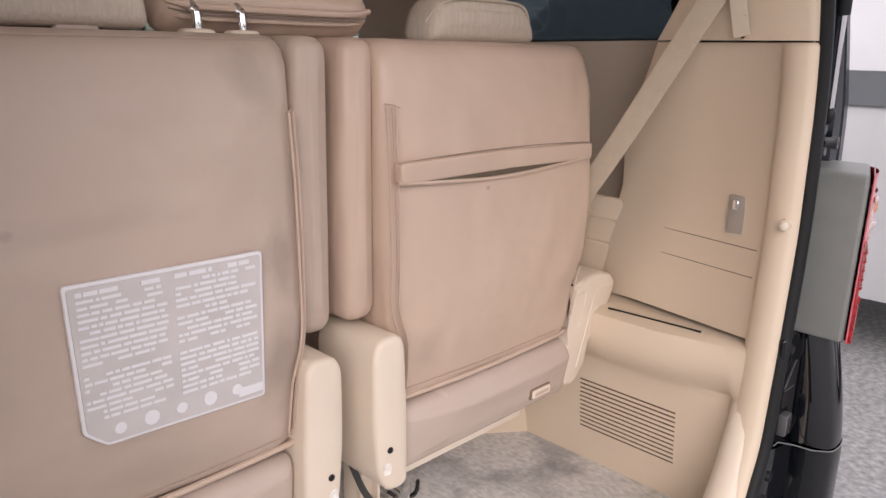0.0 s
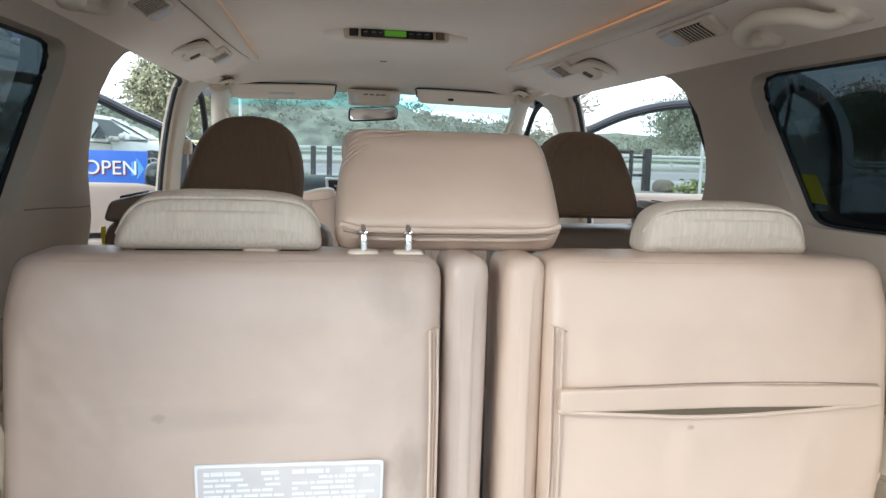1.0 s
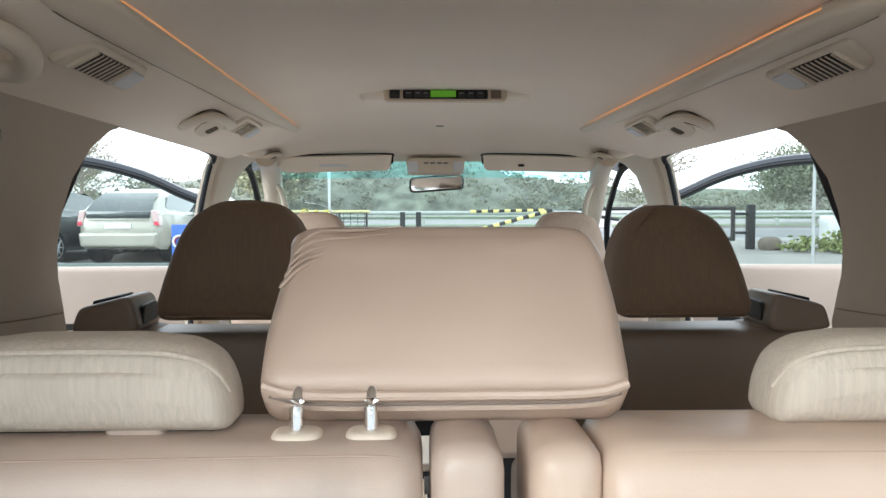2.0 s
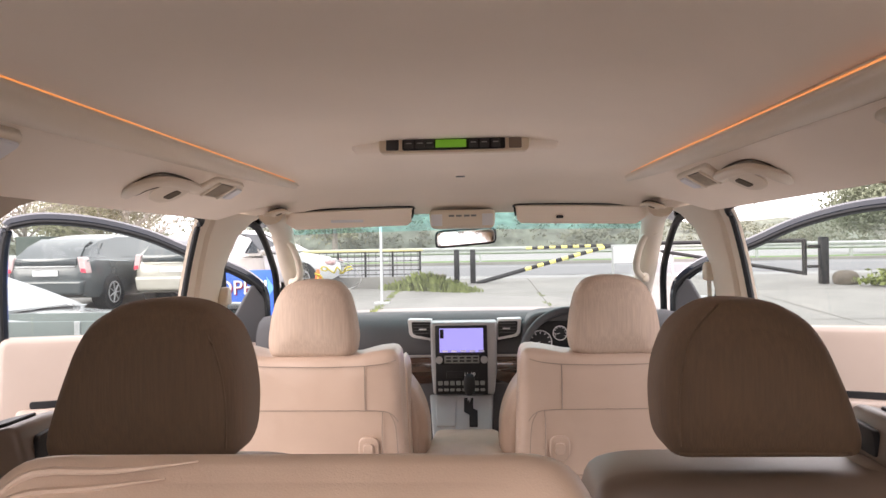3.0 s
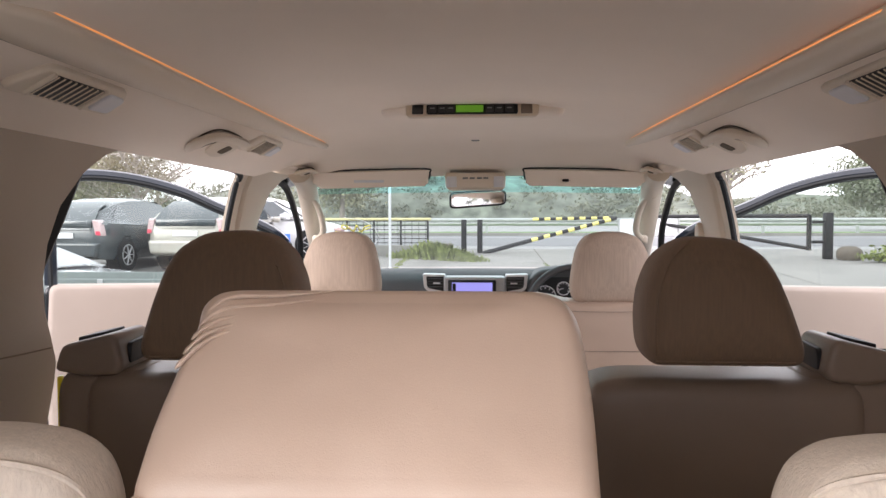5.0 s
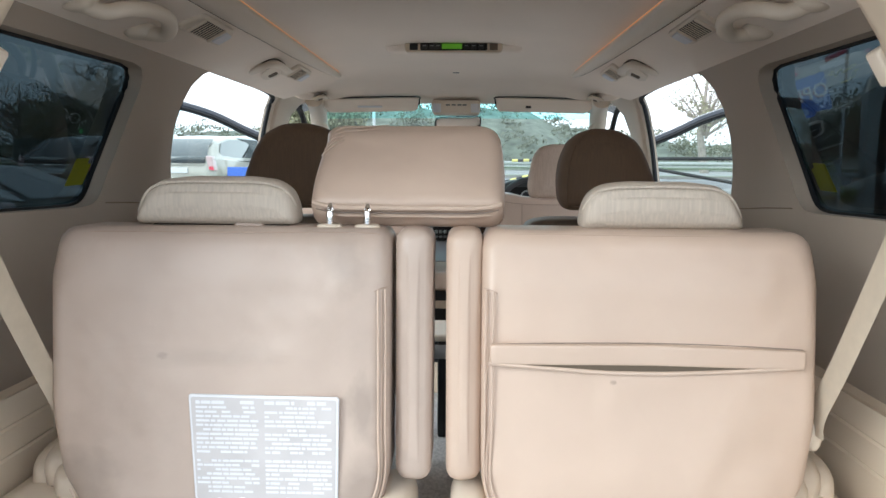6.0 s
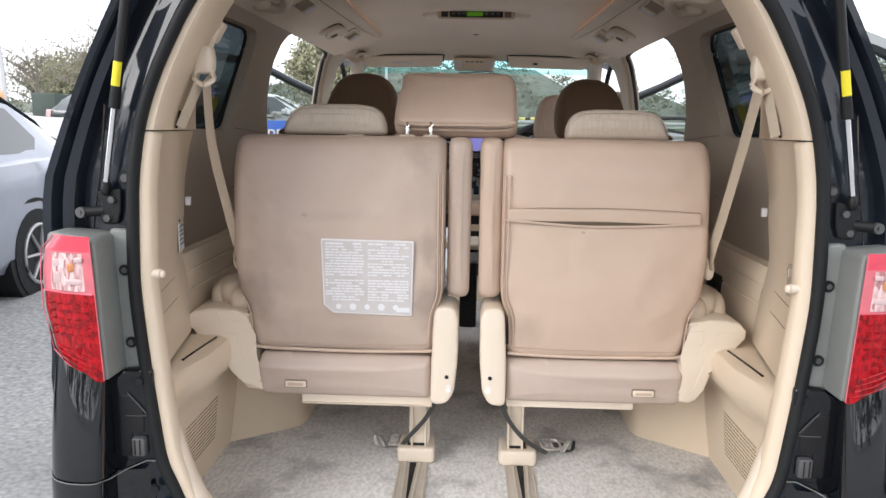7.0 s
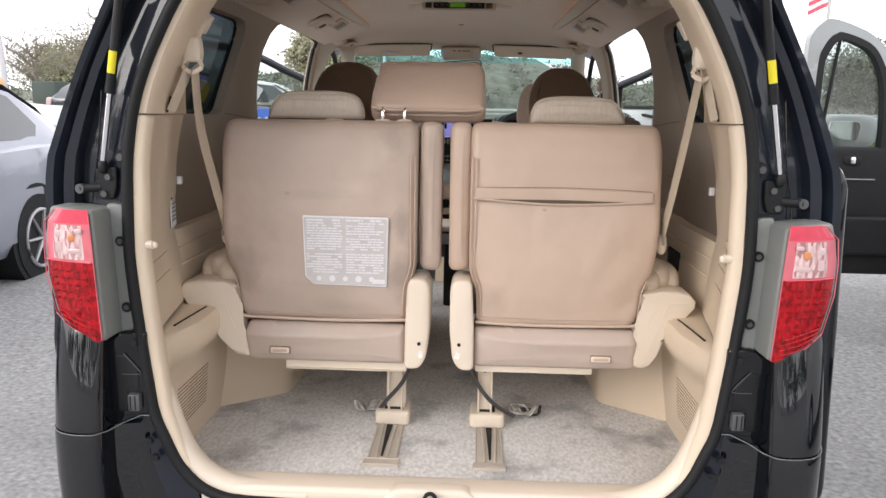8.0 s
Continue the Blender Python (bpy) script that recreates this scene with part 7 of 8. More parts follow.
def tree(x, y, h, w, leaves, seed, label, material):
    rng = random.Random(seed)
    z = gz(y)
    t = thing("tree", (x, y, z), label, "tree", "trees beyond the road")
    bm = tube([(x, y, z - 0.1), (x + 0.05 * h * rng.uniform(-1, 1), y, z + 0.3 * h), (x, y, z + 0.75 * h)], [0.035 * h, 0.026 * h, 0.008 * h], 7)
    for k in range(16 if leaves < 900 else 8):
        a, s0 = rng.uniform(0, 6.283), rng.uniform(0.25, 0.7)
        p0 = Vector((x, y, z + s0 * h))
        d = Vector((math.cos(a) * w * 0.5, math.sin(a) * w * 0.5, h * rng.uniform(0.12, 0.34)))
        tube([p0, p0 + d * 0.5 + Vector((0, 0, 0.03 * h)), p0 + d], [0.012 * h, 0.007 * h, 0.002 * h], 5, bm=bm)
        for _ in range(14 if leaves < 900 else 3):
            q = p0 + d * rng.uniform(0.3, 1.0)
            e = Vector((rng.gauss(0, 1), rng.gauss(0, 1), abs(rng.gauss(0, 1)) + 0.3)) * w * 0.10
            tube([q, q + e], [0.004 * h, 0.001 * h], 4, bm=bm)
    part("trunk", bm, M_HAZEDBARK, t)
    part("crown", leafy(rng, x, y, z + 0.60 * h, w * 0.5, w * 0.5, 0.40 * h, leaves * 14, 0.0085 * h if leaves < 900 else 0.019 * h), material, t)
    return t


M_TWIG = mat("twiggy_foliage", (0.185, 0.165, 0.105), 0.85, vary=0.4, scale=1.2)
# Spring green paled further, so far crowns carry haze in their colour.
M_LEAF2 = mat("hazed_spring_foliage", (0.27, 0.27, 0.17), 0.8, vary=0.4, scale=1.2)
for k, (x, y, h, w, n, m, lab) in enumerate((
        (-26, 58, 6.5, 6, 300, M_LEAF2, "nearly bare tree beyond the road"), (-34, 62, 6.0, 8, 1000, M_LEAF2, "spring tree with thin leaves paled for haze"),
        (-14, 72, 9.0, 8, 1000, M_LEAF2, "spring tree with thin leaves paled for haze"), (19, 60, 10.5, 7, 150, M_LEAF2, "nearly bare tree beyond the road"),
        (-45, 60, 6, 9, 1200, M_LEAF, "dense dark evergreen tree beyond the road"), (-56, 66, 6, 9, 1100, M_LEAF2, "spring tree with thin leaves paled for haze"),
        (23.5, 44, 4.9, 7, 1300, M_LEAF, "round green tree by the road"), (34, 42, 5.5, 7, 1300, M_LEAF, "round green tree by the road"),
        (-16.4, 26.5, 3.5, 3.0, 230, M_LEAF2, "bare spring tree behind the parked cars"), (-15.9, 31, 4.4, 4.5, 420, M_TWIG, "thin brown-green tree behind the parked cars"), (-13.6, 28.5, 4.7, 3.6, 380, M_TWIG, "thin brown-green tree behind the parked cars"))):
    tree(x, y, h, w, n, 40 + k, lab, m)
# Lightened to hold the bank's haze in the scrub colour.
M_SCRUB = mat("hazed_scrub", (0.185, 0.195, 0.145), 0.9, vary=0.15, scale=0.6)
# wooded bank across the road, falling away to the sides, with scrub on it
def bank_top(x):
    return 2.2 + 7.2 * math.exp(-((x + 6) / 26) ** 2) + 0.6 * math.sin(x * 0.31) + 0.4 * math.sin(x * 0.83 + 1)


rows = []
for k in range(81):
    x = -160 + 4 * k
    h = bank_top(x)
    rows.append([(x, 78 + v, 0.9 + h * u + 0.35 * math.sin(x * 1.7 + v)) for u, v in ((-0.1, 0), (0.22, 3), (0.5, 8), (0.78, 15), (0.97, 24), (0.9, 40), (0.0, 60))])
piece("wooded_bank", loft(rows), M_TEAL, "hazy grey-green wooded bank across the road", "bank", "structure", at=(0, 90, 0))
rng = random.Random(9)
bm = bmesh.new()
for k in range(420):
    x = rng.uniform(-70, 70)
    u = rng.random()
    v = interp(u, [(0, 1), (0.22, 3), (0.5, 8), (0.78, 15), (1.0, 22)])
    leafy(rng, x, 78 + v, 0.9 + bank_top(x) * u + 0.5, 2.2, 1.4, 0.8 + rng.uniform(0, 0.6), 110, 0.15, bm)
piece("far_hedgerow", bm, M_SCRUB, "long tangled scrub on the far bank", "hedgerow", "stuff", at=(0, 84, 1))
# Unseen hedge, added to darken reflections and cut sky light from behind.
bm = bmesh.new()
for k in range(26):
    leafy(rng, -62 + 5 * k, -30 + rng.uniform(-3, 3), 2.4 + rng.uniform(0, 1.5), 3.6, 2.0, 2.6 + rng.uniform(0, 1.2), 1000, 0.24, bm)
piece("hedgerow", bm, M_LEAF, "unseen hedgerow added behind the forecourt to darken reflections", "hedgerow", "stuff", at=(0, -30, 0))
rows = []
for k in range(41):
    x = -260 + 13 * k
    rows.append([(x, 190, 0.5), (x, 196, 6 + 3.0 * math.sin(k * 0.5) + 1.6 * math.sin(k * 1.3)), (x, 230, 10 + 3.5 * math.sin(k * 0.37 + 1)), (x, 260, 1)])
piece("far_hill", loft(rows), M_TEAL, "hazy grey-green hill on the horizon", "hill", "structure", at=(0, 200, 0))


# ---- parked cars ----
def car(name, x, y, heading, paint, label, length=4.45, width=1.74, height=1.49, nose=0.95):
    """A parked hatchback; its nose points along heading (degrees from +y)."""
    z0 = gz(y)
    t = thing(name, (x, y, z0), label, "car", "parked cars")
    M = pose(x, y, z0, 0, 0, heading) @ Matrix.Diagonal((width / 1.74, length / 4.45, height / 1.49, 1))
    # lower body: sections from tail (-) to nose (+)
    st = [(-2.20, 0.45, 0.70, 0.66), (-2.16, 0.30, 0.95, 0.76), (-2.0, 0.24, 1.02, 0.83), (-1.4, 0.22, 1.00, 0.87), (-0.6, 0.22, 0.97, 0.87), (0.3, 0.22, 0.95, 0.87), (1.1, 0.22, 0.93, 0.86), (1.65, 0.22, 0.86, 0.82), (2.05, 0.26, 0.74, 0.74), (2.20, 0.34, 0.62, 0.62)]
    rows = [[(-w * 0.92, yy, b), (-w, yy, b + 0.10), (-w * 1.0, yy, (b + h) / 2 + 0.05), (-w * 0.95, yy, h - 0.06), (-w * 0.82, yy, h), (0, yy, h + 0.02), (w * 0.82, yy, h), (w * 0.95, yy, h - 0.06), (w, yy, (b + h) / 2 + 0.05), (w, yy, b + 0.10), (w * 0.92, yy, b), (0, yy, b)] for yy, b, h, w in st]
    part("body", moved(loft(rows, closed=True), M), paint, t, angle=45)
    # cabin
    rc = [(-2.12, 0.98, 0.70), (-1.85, 1.22, 0.66), (-1.45, 1.38, 0.63), (-0.8, 1.47, 0.60), (-0.1, 1.49, 0.58), (0.35, 1.43, 0.60), (0.85, 1.18, 0.68), (1.25, 0.95, 0.76)]
    rows = [[(-0.80, yy, 0.93), (-(w + 0.10), yy, 0.93 + (h - 0.93) * 0.35), (-w, yy, h - 0.05), (-w * 0.75, yy, h), (0, yy, h + 0.015), (w * 0.75, yy, h), (w, yy, h - 0.05), (w + 0.10, yy, 0.93 + (h - 0.93) * 0.35), (0.80, yy, 0.93)] for yy, h, w in rc]
    part("cabin", moved(loft(rows), M), paint, t, angle=45)
    for s in (-1, 1):
        gl = [(0.95, 1.00), (0.42, 1.36), (-0.1, 1.41), (-0.8, 1.39), (-1.35, 1.30), (-1.62, 1.10), (-1.55, 1.00)]
        part("side_window", moved(prism(gl, 0.0, 0.012, lambda u, v, d: (s * (0.775 - (v - 0.93) * 0.30 + d), u, v)), M), M_CARGLASS, t)
        for yy in (-1.33, 1.36):
            w = part("wheel", moved(tube([(s * 0.70, yy, 0.31), (s * 0.876, yy, 0.31)], 0.315, 28), M), M_RUBBER, t)
            part("wheel_arch", moved(tube([(s * 0.60, yy, 0.33), (s * 0.868, yy, 0.33)], 0.372, 28), M), M_RUBBER, t)
            part("rim", moved(tube([(s * 0.86, yy, 0.31), (s * 0.878, yy, 0.31)], 0.212, 24), M), M_DARK, w)
            ring = [(s * 0.880, yy + 0.205 * math.cos(a), 0.31 + 0.205 * math.sin(a)) for a in [6.2832 * q / 24 for q in range(24)]]
            part("rim_ring", moved(tube(ring, 0.014, 6, closed=True), M), M_SILVER, w, "silver rim edge")
            for q in range(7):
                a = 6.2832 * q / 7
                part("spoke", moved(tube([(s * 0.884, yy, 0.31), (s * 0.882, yy + 0.2 * math.cos(a), 0.31 + 0.2 * math.sin(a))], [0.030, 0.018], 6, flat=0.5), M), M_SILVER, w, "silver spoke")
        tl = part("tail_light", moved(pad([(0.64, 1.02), (0.77, 1.02), (0.83, 0.70), (0.70, 0.72)], -2.20, -2.02, 0.02, to=lambda u, v, d: (s * u, d + 0.10 * (u - 0.64), v), corner=0.03, rings=2), M), M_LAMP, t, "tall pale tail light")
        part("brake_lens", moved(pad([(0.71, 0.80), (0.80, 0.80), (0.815, 0.715), (0.71, 0.73)], -2.21, -2.10, 0.01, to=lambda u, v, d: (s * u, d + 0.10 * (u - 0.64), v), corner=0.015, rings=2), M), M_PINK, tl, "red brake lens")
        part("head_light", moved(squash(s * 0.62, 2.02, 0.68, 0.15, 0.14, 0.08, 0.7, 14), M), M_CLEAR, t, "clear head light")
        part("door_mirror", moved(squash(s * 0.95, 0.72, 1.00, 0.10, 0.07, 0.07, 0.7, 12), M), paint, t)
    part("rear_window", moved(loft([[(u * 0.66, -2.135, 1.00), (u * 0.60, -1.88, 1.225), (u * 0.56, -1.50, 1.385)] for u in (-1, -0.5, 0, 0.5, 1)]), M), M_CARGLASS, t)
    part("lower_rear_glass", moved(box(-0.63, 0.63, -2.205, -2.15, 0.86, 1.00, 0.02), M), M_CARGLASS, t)
    part("tail_bar", moved(box(-0.60, 0.60, -2.225, -2.19, 0.825, 0.852, 0.008), M), M_SILVER if paint is M_GREYCAR else paint, t)
    part("windscreen", moved(loft([[(u * 0.56, 0.40, 1.425), (u * 0.64, 0.86, 1.195), (u * 0.72, 1.24, 0.975)] for u in (-1, -0.5, 0, 0.5, 1)]), M), M_CARGLASS, t)
    part("number_plate", moved(box(-0.26, 0.26, -2.222, -2.205, 0.66, 0.77, 0.005, 1), M), M_WHITE, t)
    part("bumper", moved(pad([(-0.78, 0.58), (0.78, 0.58), (0.74, 0.30), (-0.74, 0.30)], -2.25, -2.0, 0.05, to=XYZ, corner=0.05, rings=2), M), paint, t)
    return t


car("hatchback", -8.05, 16.2, -4, M_GREYCAR, "dark grey hatchback parked tail towards the van")
car("hatchback", -5.95, 16.9, -2, M_CHAMP, "champagne hatchback parked tail towards the van")
car("hatchback", -11.6, 14.8, -6, M_WHITEP, "white hatchback at the end of the row")
car("hatchback", -5.6, 18.6, -88, M_WHITEP, "white car parked across behind the sign")
car("hatchback", -4.22, 2.76, 181, M_SILVP, "silver-blue hatchback parked beside the van", height=1.66, width=1.76)
car("hatchback", -6.35, 8.6, -95, M_WHITEP, "white car with its bonnet by a trailer", length=5.0, height=1.20)
car("hatchback", -8.6, 8.9, 8, M_WHITEP, "small white car behind the silver one")

# trailer side
t = thing("trailer", (-3.6, 6.9, 0.2), "grey box trailer beside the parked cars", "trailer")
part("side_board", box(-5.4, -2.35, 6.55, 6.60, 0.62, 1.07, 0.01), M_BOARD, t)
part("side_board", box(-5.4, -2.35, 7.75, 7.80, 0.62, 1.05, 0.01), M_BOARD, t)
part("end_board", box(-2.40, -2.35, 6.60, 7.75, 0.62, 1.07, 0.01), M_BOARD, t)
part("bed", box(-5.4, -2.35, 6.6, 7.75, 0.60, 0.66, 0.01), M_BOARD, t)
for x in (-4.9, -4.2, -3.5, -2.8):
    part("upright", box(x, x + 0.05, 6.535, 6.56, 0.60, 1.07, 0.005, 1), M_GALV, t)
for y in (6.62, 7.73):
    part("wheel", tube([(-3.9, y, 0.50), (-3.9, y + (0.16 if y > 7 else -0.02), 0.50)], 0.30, 22), M_RUBBER, t)

# sign board
t = thing("sign_board", (-2.68, 8.8, 0.286), "blue advertising board with white letters and an arrow", "sign")
part("board", box(-3.04, -2.32, 8.80, 8.84, 0.40, 1.44, 0.01), M_BLUE, t)
part("foot", box(-3.0, -2.36, 8.70, 8.95, 0.285, 0.42, 0.02), M_DARK, t)
for dx, dz, m, yy in ((0.012, -0.012, M_RED, 8.794), (0.0, 0.0, M_WHITE, 8.788)):
    writing("letters", "OPEN", 0.235, pose(-2.73 + dx, yy, 1.23 + dz, 90, 0, 0), m, t)
part("arrow", prism([(-2.44, 1.36), (-2.44, 1.31), (-2.50, 1.31), (-2.50, 1.15), (-2.44, 1.15), (-2.44, 1.10), (-2.35, 1.23)], 8.79, 8.80, XYZ), mat("light_blue", (0.10, 0.30, 0.75), 0.5), t)
part("flag_patch", box(-2.52, -2.40, 8.79, 8.80, 0.86, 0.94, 0.001, 1), M_WHITE, t)
part("text_bar", box(-2.95, -2.45, 8.79, 8.80, 0.60, 0.74, 0.001, 1), M_WHITE, t)

# entrance: barrier, fence, planting, cone
t = thing("lift_barrier", (-0.4, 19.6, gz(19.6)), "black barrier posts with a black and yellow striped boom", "barrier")
for x in (-0.62, -0.20):
    part("post", box(x, x + 0.14, 19.55, 19.69, 0.70, 1.62, 0.01), M_DARK, t)
part("boom", tube([(-0.05, 19.5, 0.74), (1.22, 19.6, 1.08)], 0.055, 8), M_DARK, t)
for k in range(14):
    a, b = Vector((1.22, 19.6, 1.08)), Vector((3.45, 19.8, 1.66))
    part("stripe", tube([a.lerp(b, k / 14), a.lerp(b, (k + 1) / 14)], 0.05, 8), M_DARK if k % 2 else mat("stripe_yellow", (0.75, 0.66, 0.20), 0.5) if k == 0 else bpy.data.materials["stripe_yellow"], t)
for k in range(14):
    a, b = Vector((1.3, 20.4, 1.63)), Vector((3.5, 20.4, 1.67))
    part("stripe", tube([a.lerp(b, k / 14), a.lerp(b, (k + 1) / 14)], 0.04, 8), M_DARK if k % 2 else bpy.data.materials["stripe_yellow"], t)
t = thing("mesh_fence", (-3.0, 18.6, gz(18.6)), "dark wire mesh fence on a low wall", "fence")
part("low_wall", box(-4.9, -1.35, 18.55, 18.75, 0.60, 0.98, 0.02), M_CONCRETE, t)
for k in range(6):
    part("post", box(-4.85 + 0.68 * k, -4.80 + 0.68 * k, 18.6, 18.65, 0.9, 1.62, 0.005, 1), M_DARK, t)
for k in range(6):
    part("wire", tube([(-4.85, 18.62, 1.04 + 0.11 * k), (-1.42, 18.62, 1.04 + 0.11 * k)], 0.010, 5), M_DARK, t)
for k in range(20):
    part("wire", tube([(-4.8 + 0.175 * k, 18.62, 0.98), (-4.8 + 0.175 * k, 18.62, 1.6)], 0.007, 5), M_DARK, t)
part("top_rail", tube([(-5.4, 18.62, 1.63), (-1.35, 18.62, 1.63)], 0.035, 8), mat("rail_yellow", (0.55, 0.50, 0.25), 0.6), t)
rng = random.Random(3)
spots = [(x, 18.2 - 0.45 * (x + 2.0) + rng.uniform(-0.15, 0.25), 0.10, interp(x, [(-2.2, 0.25), (-1.75, 0.5), (-1.3, 1.0), (-0.9, 0.75), (-0.45, 0.45), (-0.1, 0.2)]), 26) for x in [-2.2 + 0.021 * k for k in range(100)]]
piece("grass_clump", blades(rng, spots, 0.42), M_WEED, "overgrown grass clump at the end of the wall", "grass", "stuff", at=(-1.1, 17.9, gz(17.9)))
piece("rubble_block", box(-1.30, -0.80, 18.45, 18.8, 0.66, 1.02, 0.03), M_BARK, "brown broken block at the end of the wall", "block")
piece("shrub", leafy(random.Random(4), 9.6, 17.2, 0.85, 1.0, 0.6, 0.28, 1200, 0.06), M_WEED, "low weedy shrub by the gate", "shrub", at=(9.6, 17.2, 0.64))
t = thing("sign_pole", (-1.95, 15.3, gz(15.3)), "thin white pole standing on the concrete", "pole")
part("pole", tube([(-1.95, 15.3, gz(15.3)), (-1.95, 15.3, 3.2)], 0.03, 10), M_WHITEP, t)
part("base", box(-2.1, -1.8, 15.15, 15.45, gz(15.3) - 0.02, gz(15.3) + 0.03, 0.01), M_GALV, t)
t = thing("traffic_cone", (-3.45, 16.2, gz(16.2)), "orange traffic cone on the concrete", "cone")
z = gz(16.2)
part("body", tube([(-3.45, 16.2, z + 0.04), (-3.45, 16.2, z + 0.66)], [0.15, 0.03], 18), M_ORANGE, t)
part("base", box(-3.65, -3.25, 16.0, 16.4, z, z + 0.05, 0.01), M_ORANGE, t)
part("band", tube([(-3.45, 16.2, z + 0.30), (-3.45, 16.2, z + 0.44)], [0.105, 0.078], 18), M_WHITE, t)
t = thing("banner", (3.9, 19.9, gz(19.9)), "small white banner hanging at the entrance", "banner")
part("sheet", box(3.55, 5.05, 19.9, 19.93, 1.20, 1.62, 0.005), M_WHITE, t)
part("post", box(3.5, 3.56, 19.9, 19.96, 0.75, 1.66, 0.005, 1), M_GALV, t)
part("post", box(5.04, 5.10, 19.9, 19.96, 0.75, 1.66, 0.005, 1), M_GALV, t)

t = thing("field_gate", (6.2, 18.6, gz(18.6)), "black steel swing gate with a diagonal brace", "gate")
part("top_rail", tube([(4.3, 20.2, 1.70), (7.75, 18.25, 1.70)], 0.05, 8), M_DARK, t)
part("brace", tube([(4.3, 20.2, 1.58), (7.75, 18.25, 0.92)], 0.045, 8), M_DARK, t)
part("stile", tube([(7.72, 18.25, 0.88), (7.72, 18.25, 1.72)], 0.06, 8), M_DARK, t)
part("post", box(8.0, 8.18, 18.0, 18.18, 0.62, 1.78, 0.01), M_DARK, t)
part("hinge", box(7.74, 8.02, 18.08, 18.16, 1.05, 1.12, 0.01, 1), M_DARK, t)
part("hinge", box(7.74, 8.02, 18.08, 18.16, 1.52, 1.59, 0.01, 1), M_DARK, t)
part("boulder", squash(8.5, 17.9, 0.80, 0.28, 0.24, 0.20, 0.8, 12), M_BARK, t)
t = piece("white_block", box(10.3, 11.4, 18.0, 19.0, 0.62, 1.50, 0.03), M_WHITEP, "white painted concrete block by the gate", "block")

# neighbour to the right: white van with its door open
t = thing("white_van", (3.9, 0.6, 0), "white van parked alongside with black window trim", "van")
rows = []
for yy, zt, w in ((-1.9, 1.2, 0.70), (-1.8, 1.75, 0.80), (-0.9, 1.86, 0.84), (1.5, 1.88, 0.85), (2.4, 1.80, 0.84), (3.1, 1.25, 0.84), (3.8, 1.05, 0.78), (3.95, 0.7, 0.70)):
    rows.append([(3.95 + s_ * w * k, yy, z) for s_, k, z in ((-1, 0.95, 0.28), (-1, 1.0, 0.45), (-1, 1.03, min(0.9, zt * 0.6)), (-1, 1.0, min(1.15, zt * 0.8)), (-1, 0.88, zt - 0.12), (-1, 0.75, zt), (1, 0.75, zt), (1, 0.88, zt - 0.12), (1, 1.0, min(1.15, zt * 0.8)), (1, 1.0, 0.45), (1, 0.95, 0.28))])
part("body", loft(rows, closed=True), M_WHITEP, t, angle=50)
part("window_strip", prism([(-1.6, 1.165), (2.2, 1.165), (2.1, 1.315), (-1.6, 1.315)], 0, 0.012, lambda u, v, d: (3.105 + (v - 1.2) * 0.19 - d, u, v)), M_CARGLASS, t, "black side windows")
for yy in (-1.0, 2.9):
    w = part("wheel", tube([(3.07, yy, 0.32), (3.25, yy, 0.32)], 0.32, 26), M_RUBBER, t)
    part("rim", tube([(3.06, yy, 0.32), (3.10, yy, 0.32)], 0.2, 20), M_SILVER, w)
d = part("open_door", pad([(2.26, 0.38), (3.23, 0.38), (3.23, 1.10), (3.16, 1.235), (2.26, 1.235)], 3.42, 3.52, 0.02, to=XYZ, corner=0.06, rings=2), M_DARK, t, "open door with black trim")
out = [(2.245, 1.20), (2.232, 1.60), (2.232, 1.890), (2.250, 1.958), (2.292, 2.012), (2.344, 2.046), (2.405, 2.042), (2.515, 2.006), (2.63, 1.952), (2.735, 1.858), (2.82, 1.72), (2.86, 1.50), (2.87, 1.20)]
cut = [(2.300, 1.20), (2.296, 1.60), (2.302, 1.800), (2.323, 1.868), (2.362, 1.932), (2.400, 1.957), (2.430, 1.966), (2.524, 1.940), (2.63, 1.890), (2.70, 1.808), (2.756, 1.678), (2.788, 1.46), (2.795, 1.20)]
out, cut = ([(p.x, p.z) for p in smooth_path([(u, 0, v) for u, v in line], 4)] for line in (out, cut))
for name, a, b, y0, y1, m, lab in (("door_frame", out, cut, 3.43, 3.50, M_DOORGREY, "pale grey window frame"), ("door_seal", cut, [(u + (2.55 - u) * 0.16, v - 0.042 * max(0.0, (v - 1.2) / 0.7)) for u, v in cut], 3.425, 3.49, M_RUBBER, "black rubber window seal")):
    part(name, loft([[(a[q][0], y1, a[q][1]), (a[q][0], y0, a[q][1]), (b[q][0], y0 - 0.004, b[q][1]), (b[q][0], y1, b[q][1])] for q in range(len(a))], closed=True), m, d, lab)
part("divider", tube([(2.365, 3.455, 1.21), (2.440, 3.455, 1.955)], 0.012, 6), M_RUBBER, d)
pane = bmesh.new()
pane.faces.new([pane.verts.new((u, 3.47, v)) for u, v in cut])
part("door_pane", pane, glass("door_tint", (0.42, 0.48, 0.46), 0.06, haze=0.03), d, "tinted door window")
bz = part("handle_recess", squash(2.585, 3.418, 1.145, 0.062, 0.010, 0.034, 0.7, 16), M_RUBBER, d)
part("door_handle", box(2.56, 2.595, 3.39, 3.412, 1.125, 1.172, 0.010), M_CHROME, bz, "chrome inner handle")
part("trim_line", box(2.55, 2.74, 3.408, 3.422, 1.020, 1.027, 0.002), M_SILVER, d)
part("door_pocket", pad([(2.35, 0.78), (3.0, 0.78), (3.0, 0.52), (2.35, 0.52)], 3.36, 3.43, 0.02, to=XYZ, corner=0.05, rings=2), M_DARK, d)
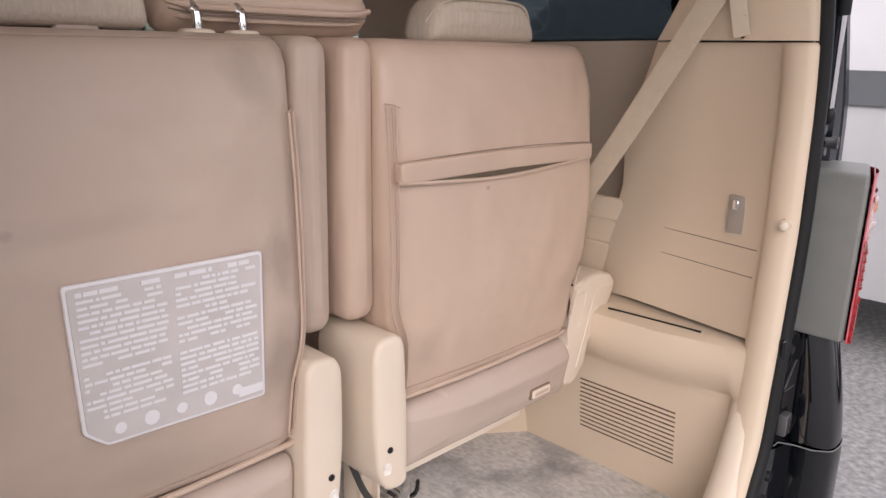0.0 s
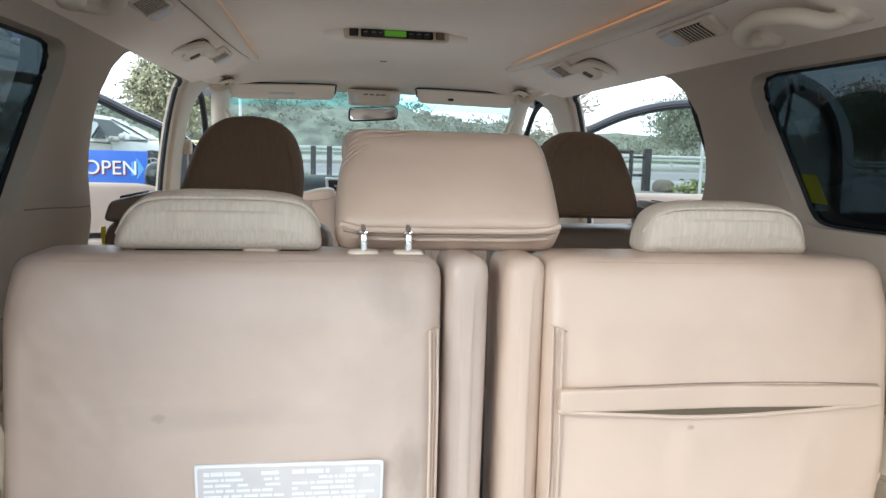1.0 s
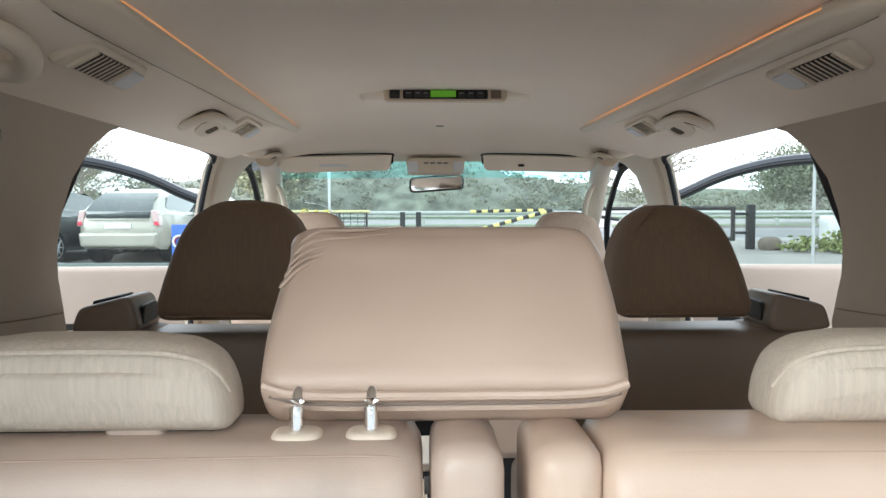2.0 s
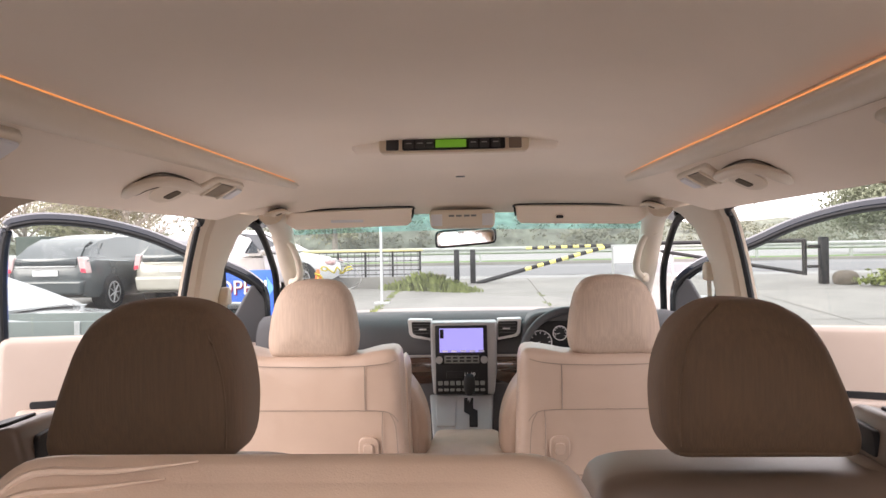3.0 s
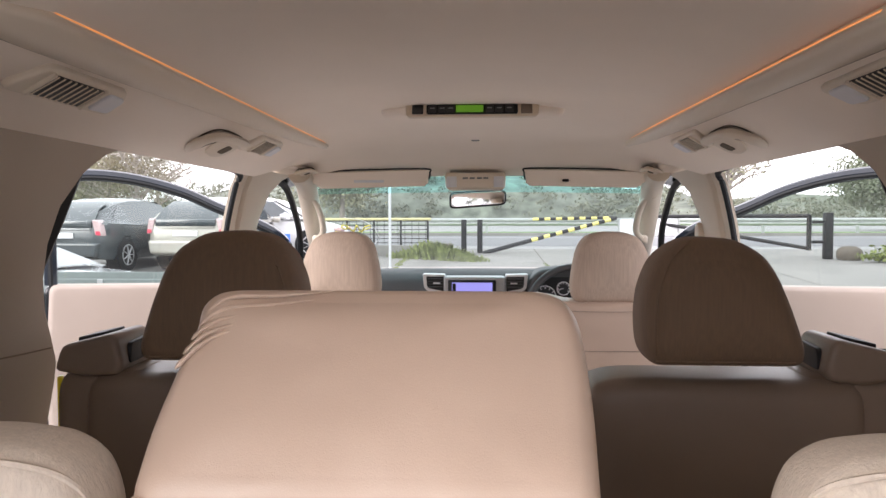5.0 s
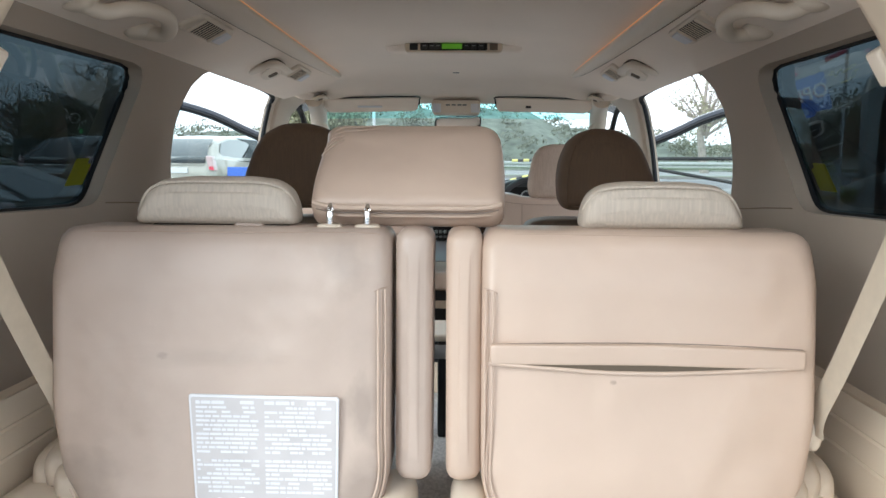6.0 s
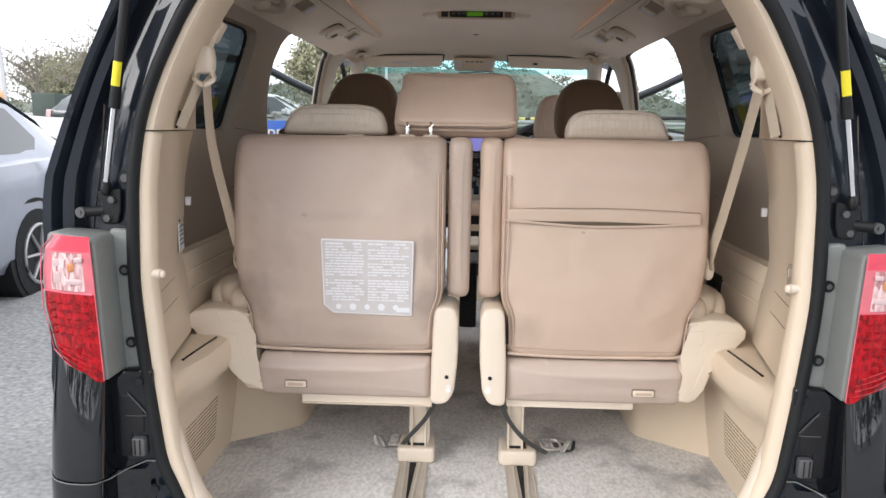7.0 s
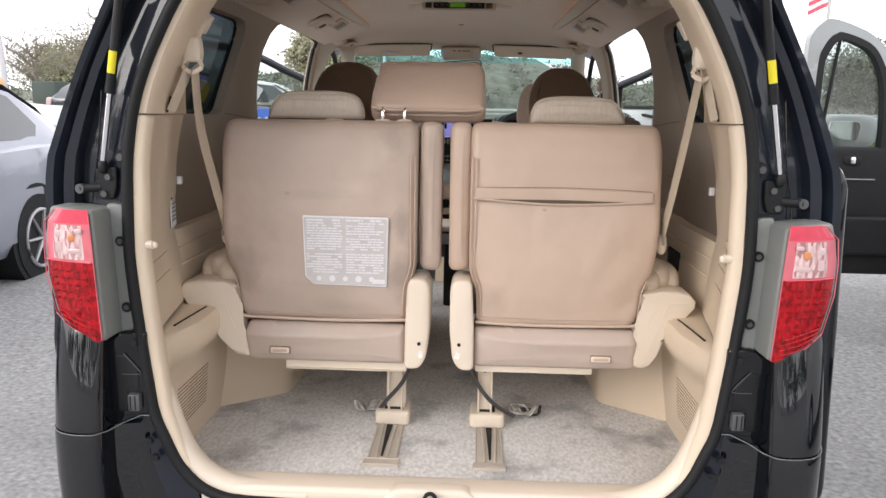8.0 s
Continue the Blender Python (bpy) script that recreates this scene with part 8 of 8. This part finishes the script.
mr = part("door_mirror", squash(2.67, 3.72, 1.335, 0.185, 0.09, 0.115, 0.5, 20), M_WHITEP, d, "white door mirror")
part("mirror_face", pad([(2.51, 1.40), (2.70, 1.40), (2.72, 1.37), (2.70, 1.27), (2.56, 1.28), (2.50, 1.32)], 3.622, 3.640, 0.003, to=XYZ, corner=0.02, rings=2), M_MIRROR, mr, "mirror glass")
t = thing("flag", (4.35, 8.6, gz(8.6)), "red and white striped flag on a pole", "flag")
part("pole", tube([(4.62, 8.6, gz(8.6)), (4.62, 8.6, 3.3)], 0.02, 8), M_GALV, t)
for k in range(7):
    part("stripe", moved(loft([[(4.60 - 0.042 * j, 8.6 + 0.03 * math.sin(j), 2.86 + 0.055 * k - 0.02 * j), (4.60 - 0.042 * j, 8.6 + 0.03 * math.sin(j), 2.915 + 0.055 * k - 0.02 * j)] for j in range(7)]), Matrix()), M_PINK if k % 2 == 0 else M_WHITE, t)

# far left: container, orange machine, mast
piece("container", box(-15.3, -14.45, 24.2, 25.4, 0.9, 2.3, 0.05), mat("dark_green_steel", (0.04, 0.06, 0.05), 0.6), "dark green steel container behind the parked cars", "container")
t = thing("orange_truck", (-13.8, 18.3, gz(18.3)), "orange truck cab with a roof beacon", "truck")
part("cab", pad([(-15.0, 0.9), (-12.75, 0.9), (-12.75, 2.10), (-12.95, 2.28), (-15.0, 2.28)], 17.9, 18.75, 0.08, to=XYZ, corner=0.15, rings=2), mat("orange_paint", (0.72, 0.31, 0.06), 0.35, vary=0.06, coat=0.5), t)
part("beacon", tube([(-13.05, 18.3, 2.26), (-13.05, 18.3, 2.54)], 0.09, 12), M_WHITE, t)
for x in (-14.6, -13.1):
    part("wheel", tube([(x, 17.95, gz(18) + 0.45), (x, 18.25, gz(18) + 0.45)], 0.45, 20), M_RUBBER, t)
t = thing("mast", (-16.1, 24, gz(24)), "tall slim white mast behind the cars", "mast")
part("pole", tube(smooth_path([(-16.1, 24, gz(24)), (-16.15, 24, 3.1), (-16.45, 24, 5.5), (-17.1, 24, 8.0)], 4), 0.10, 10), M_WHITEP, t)
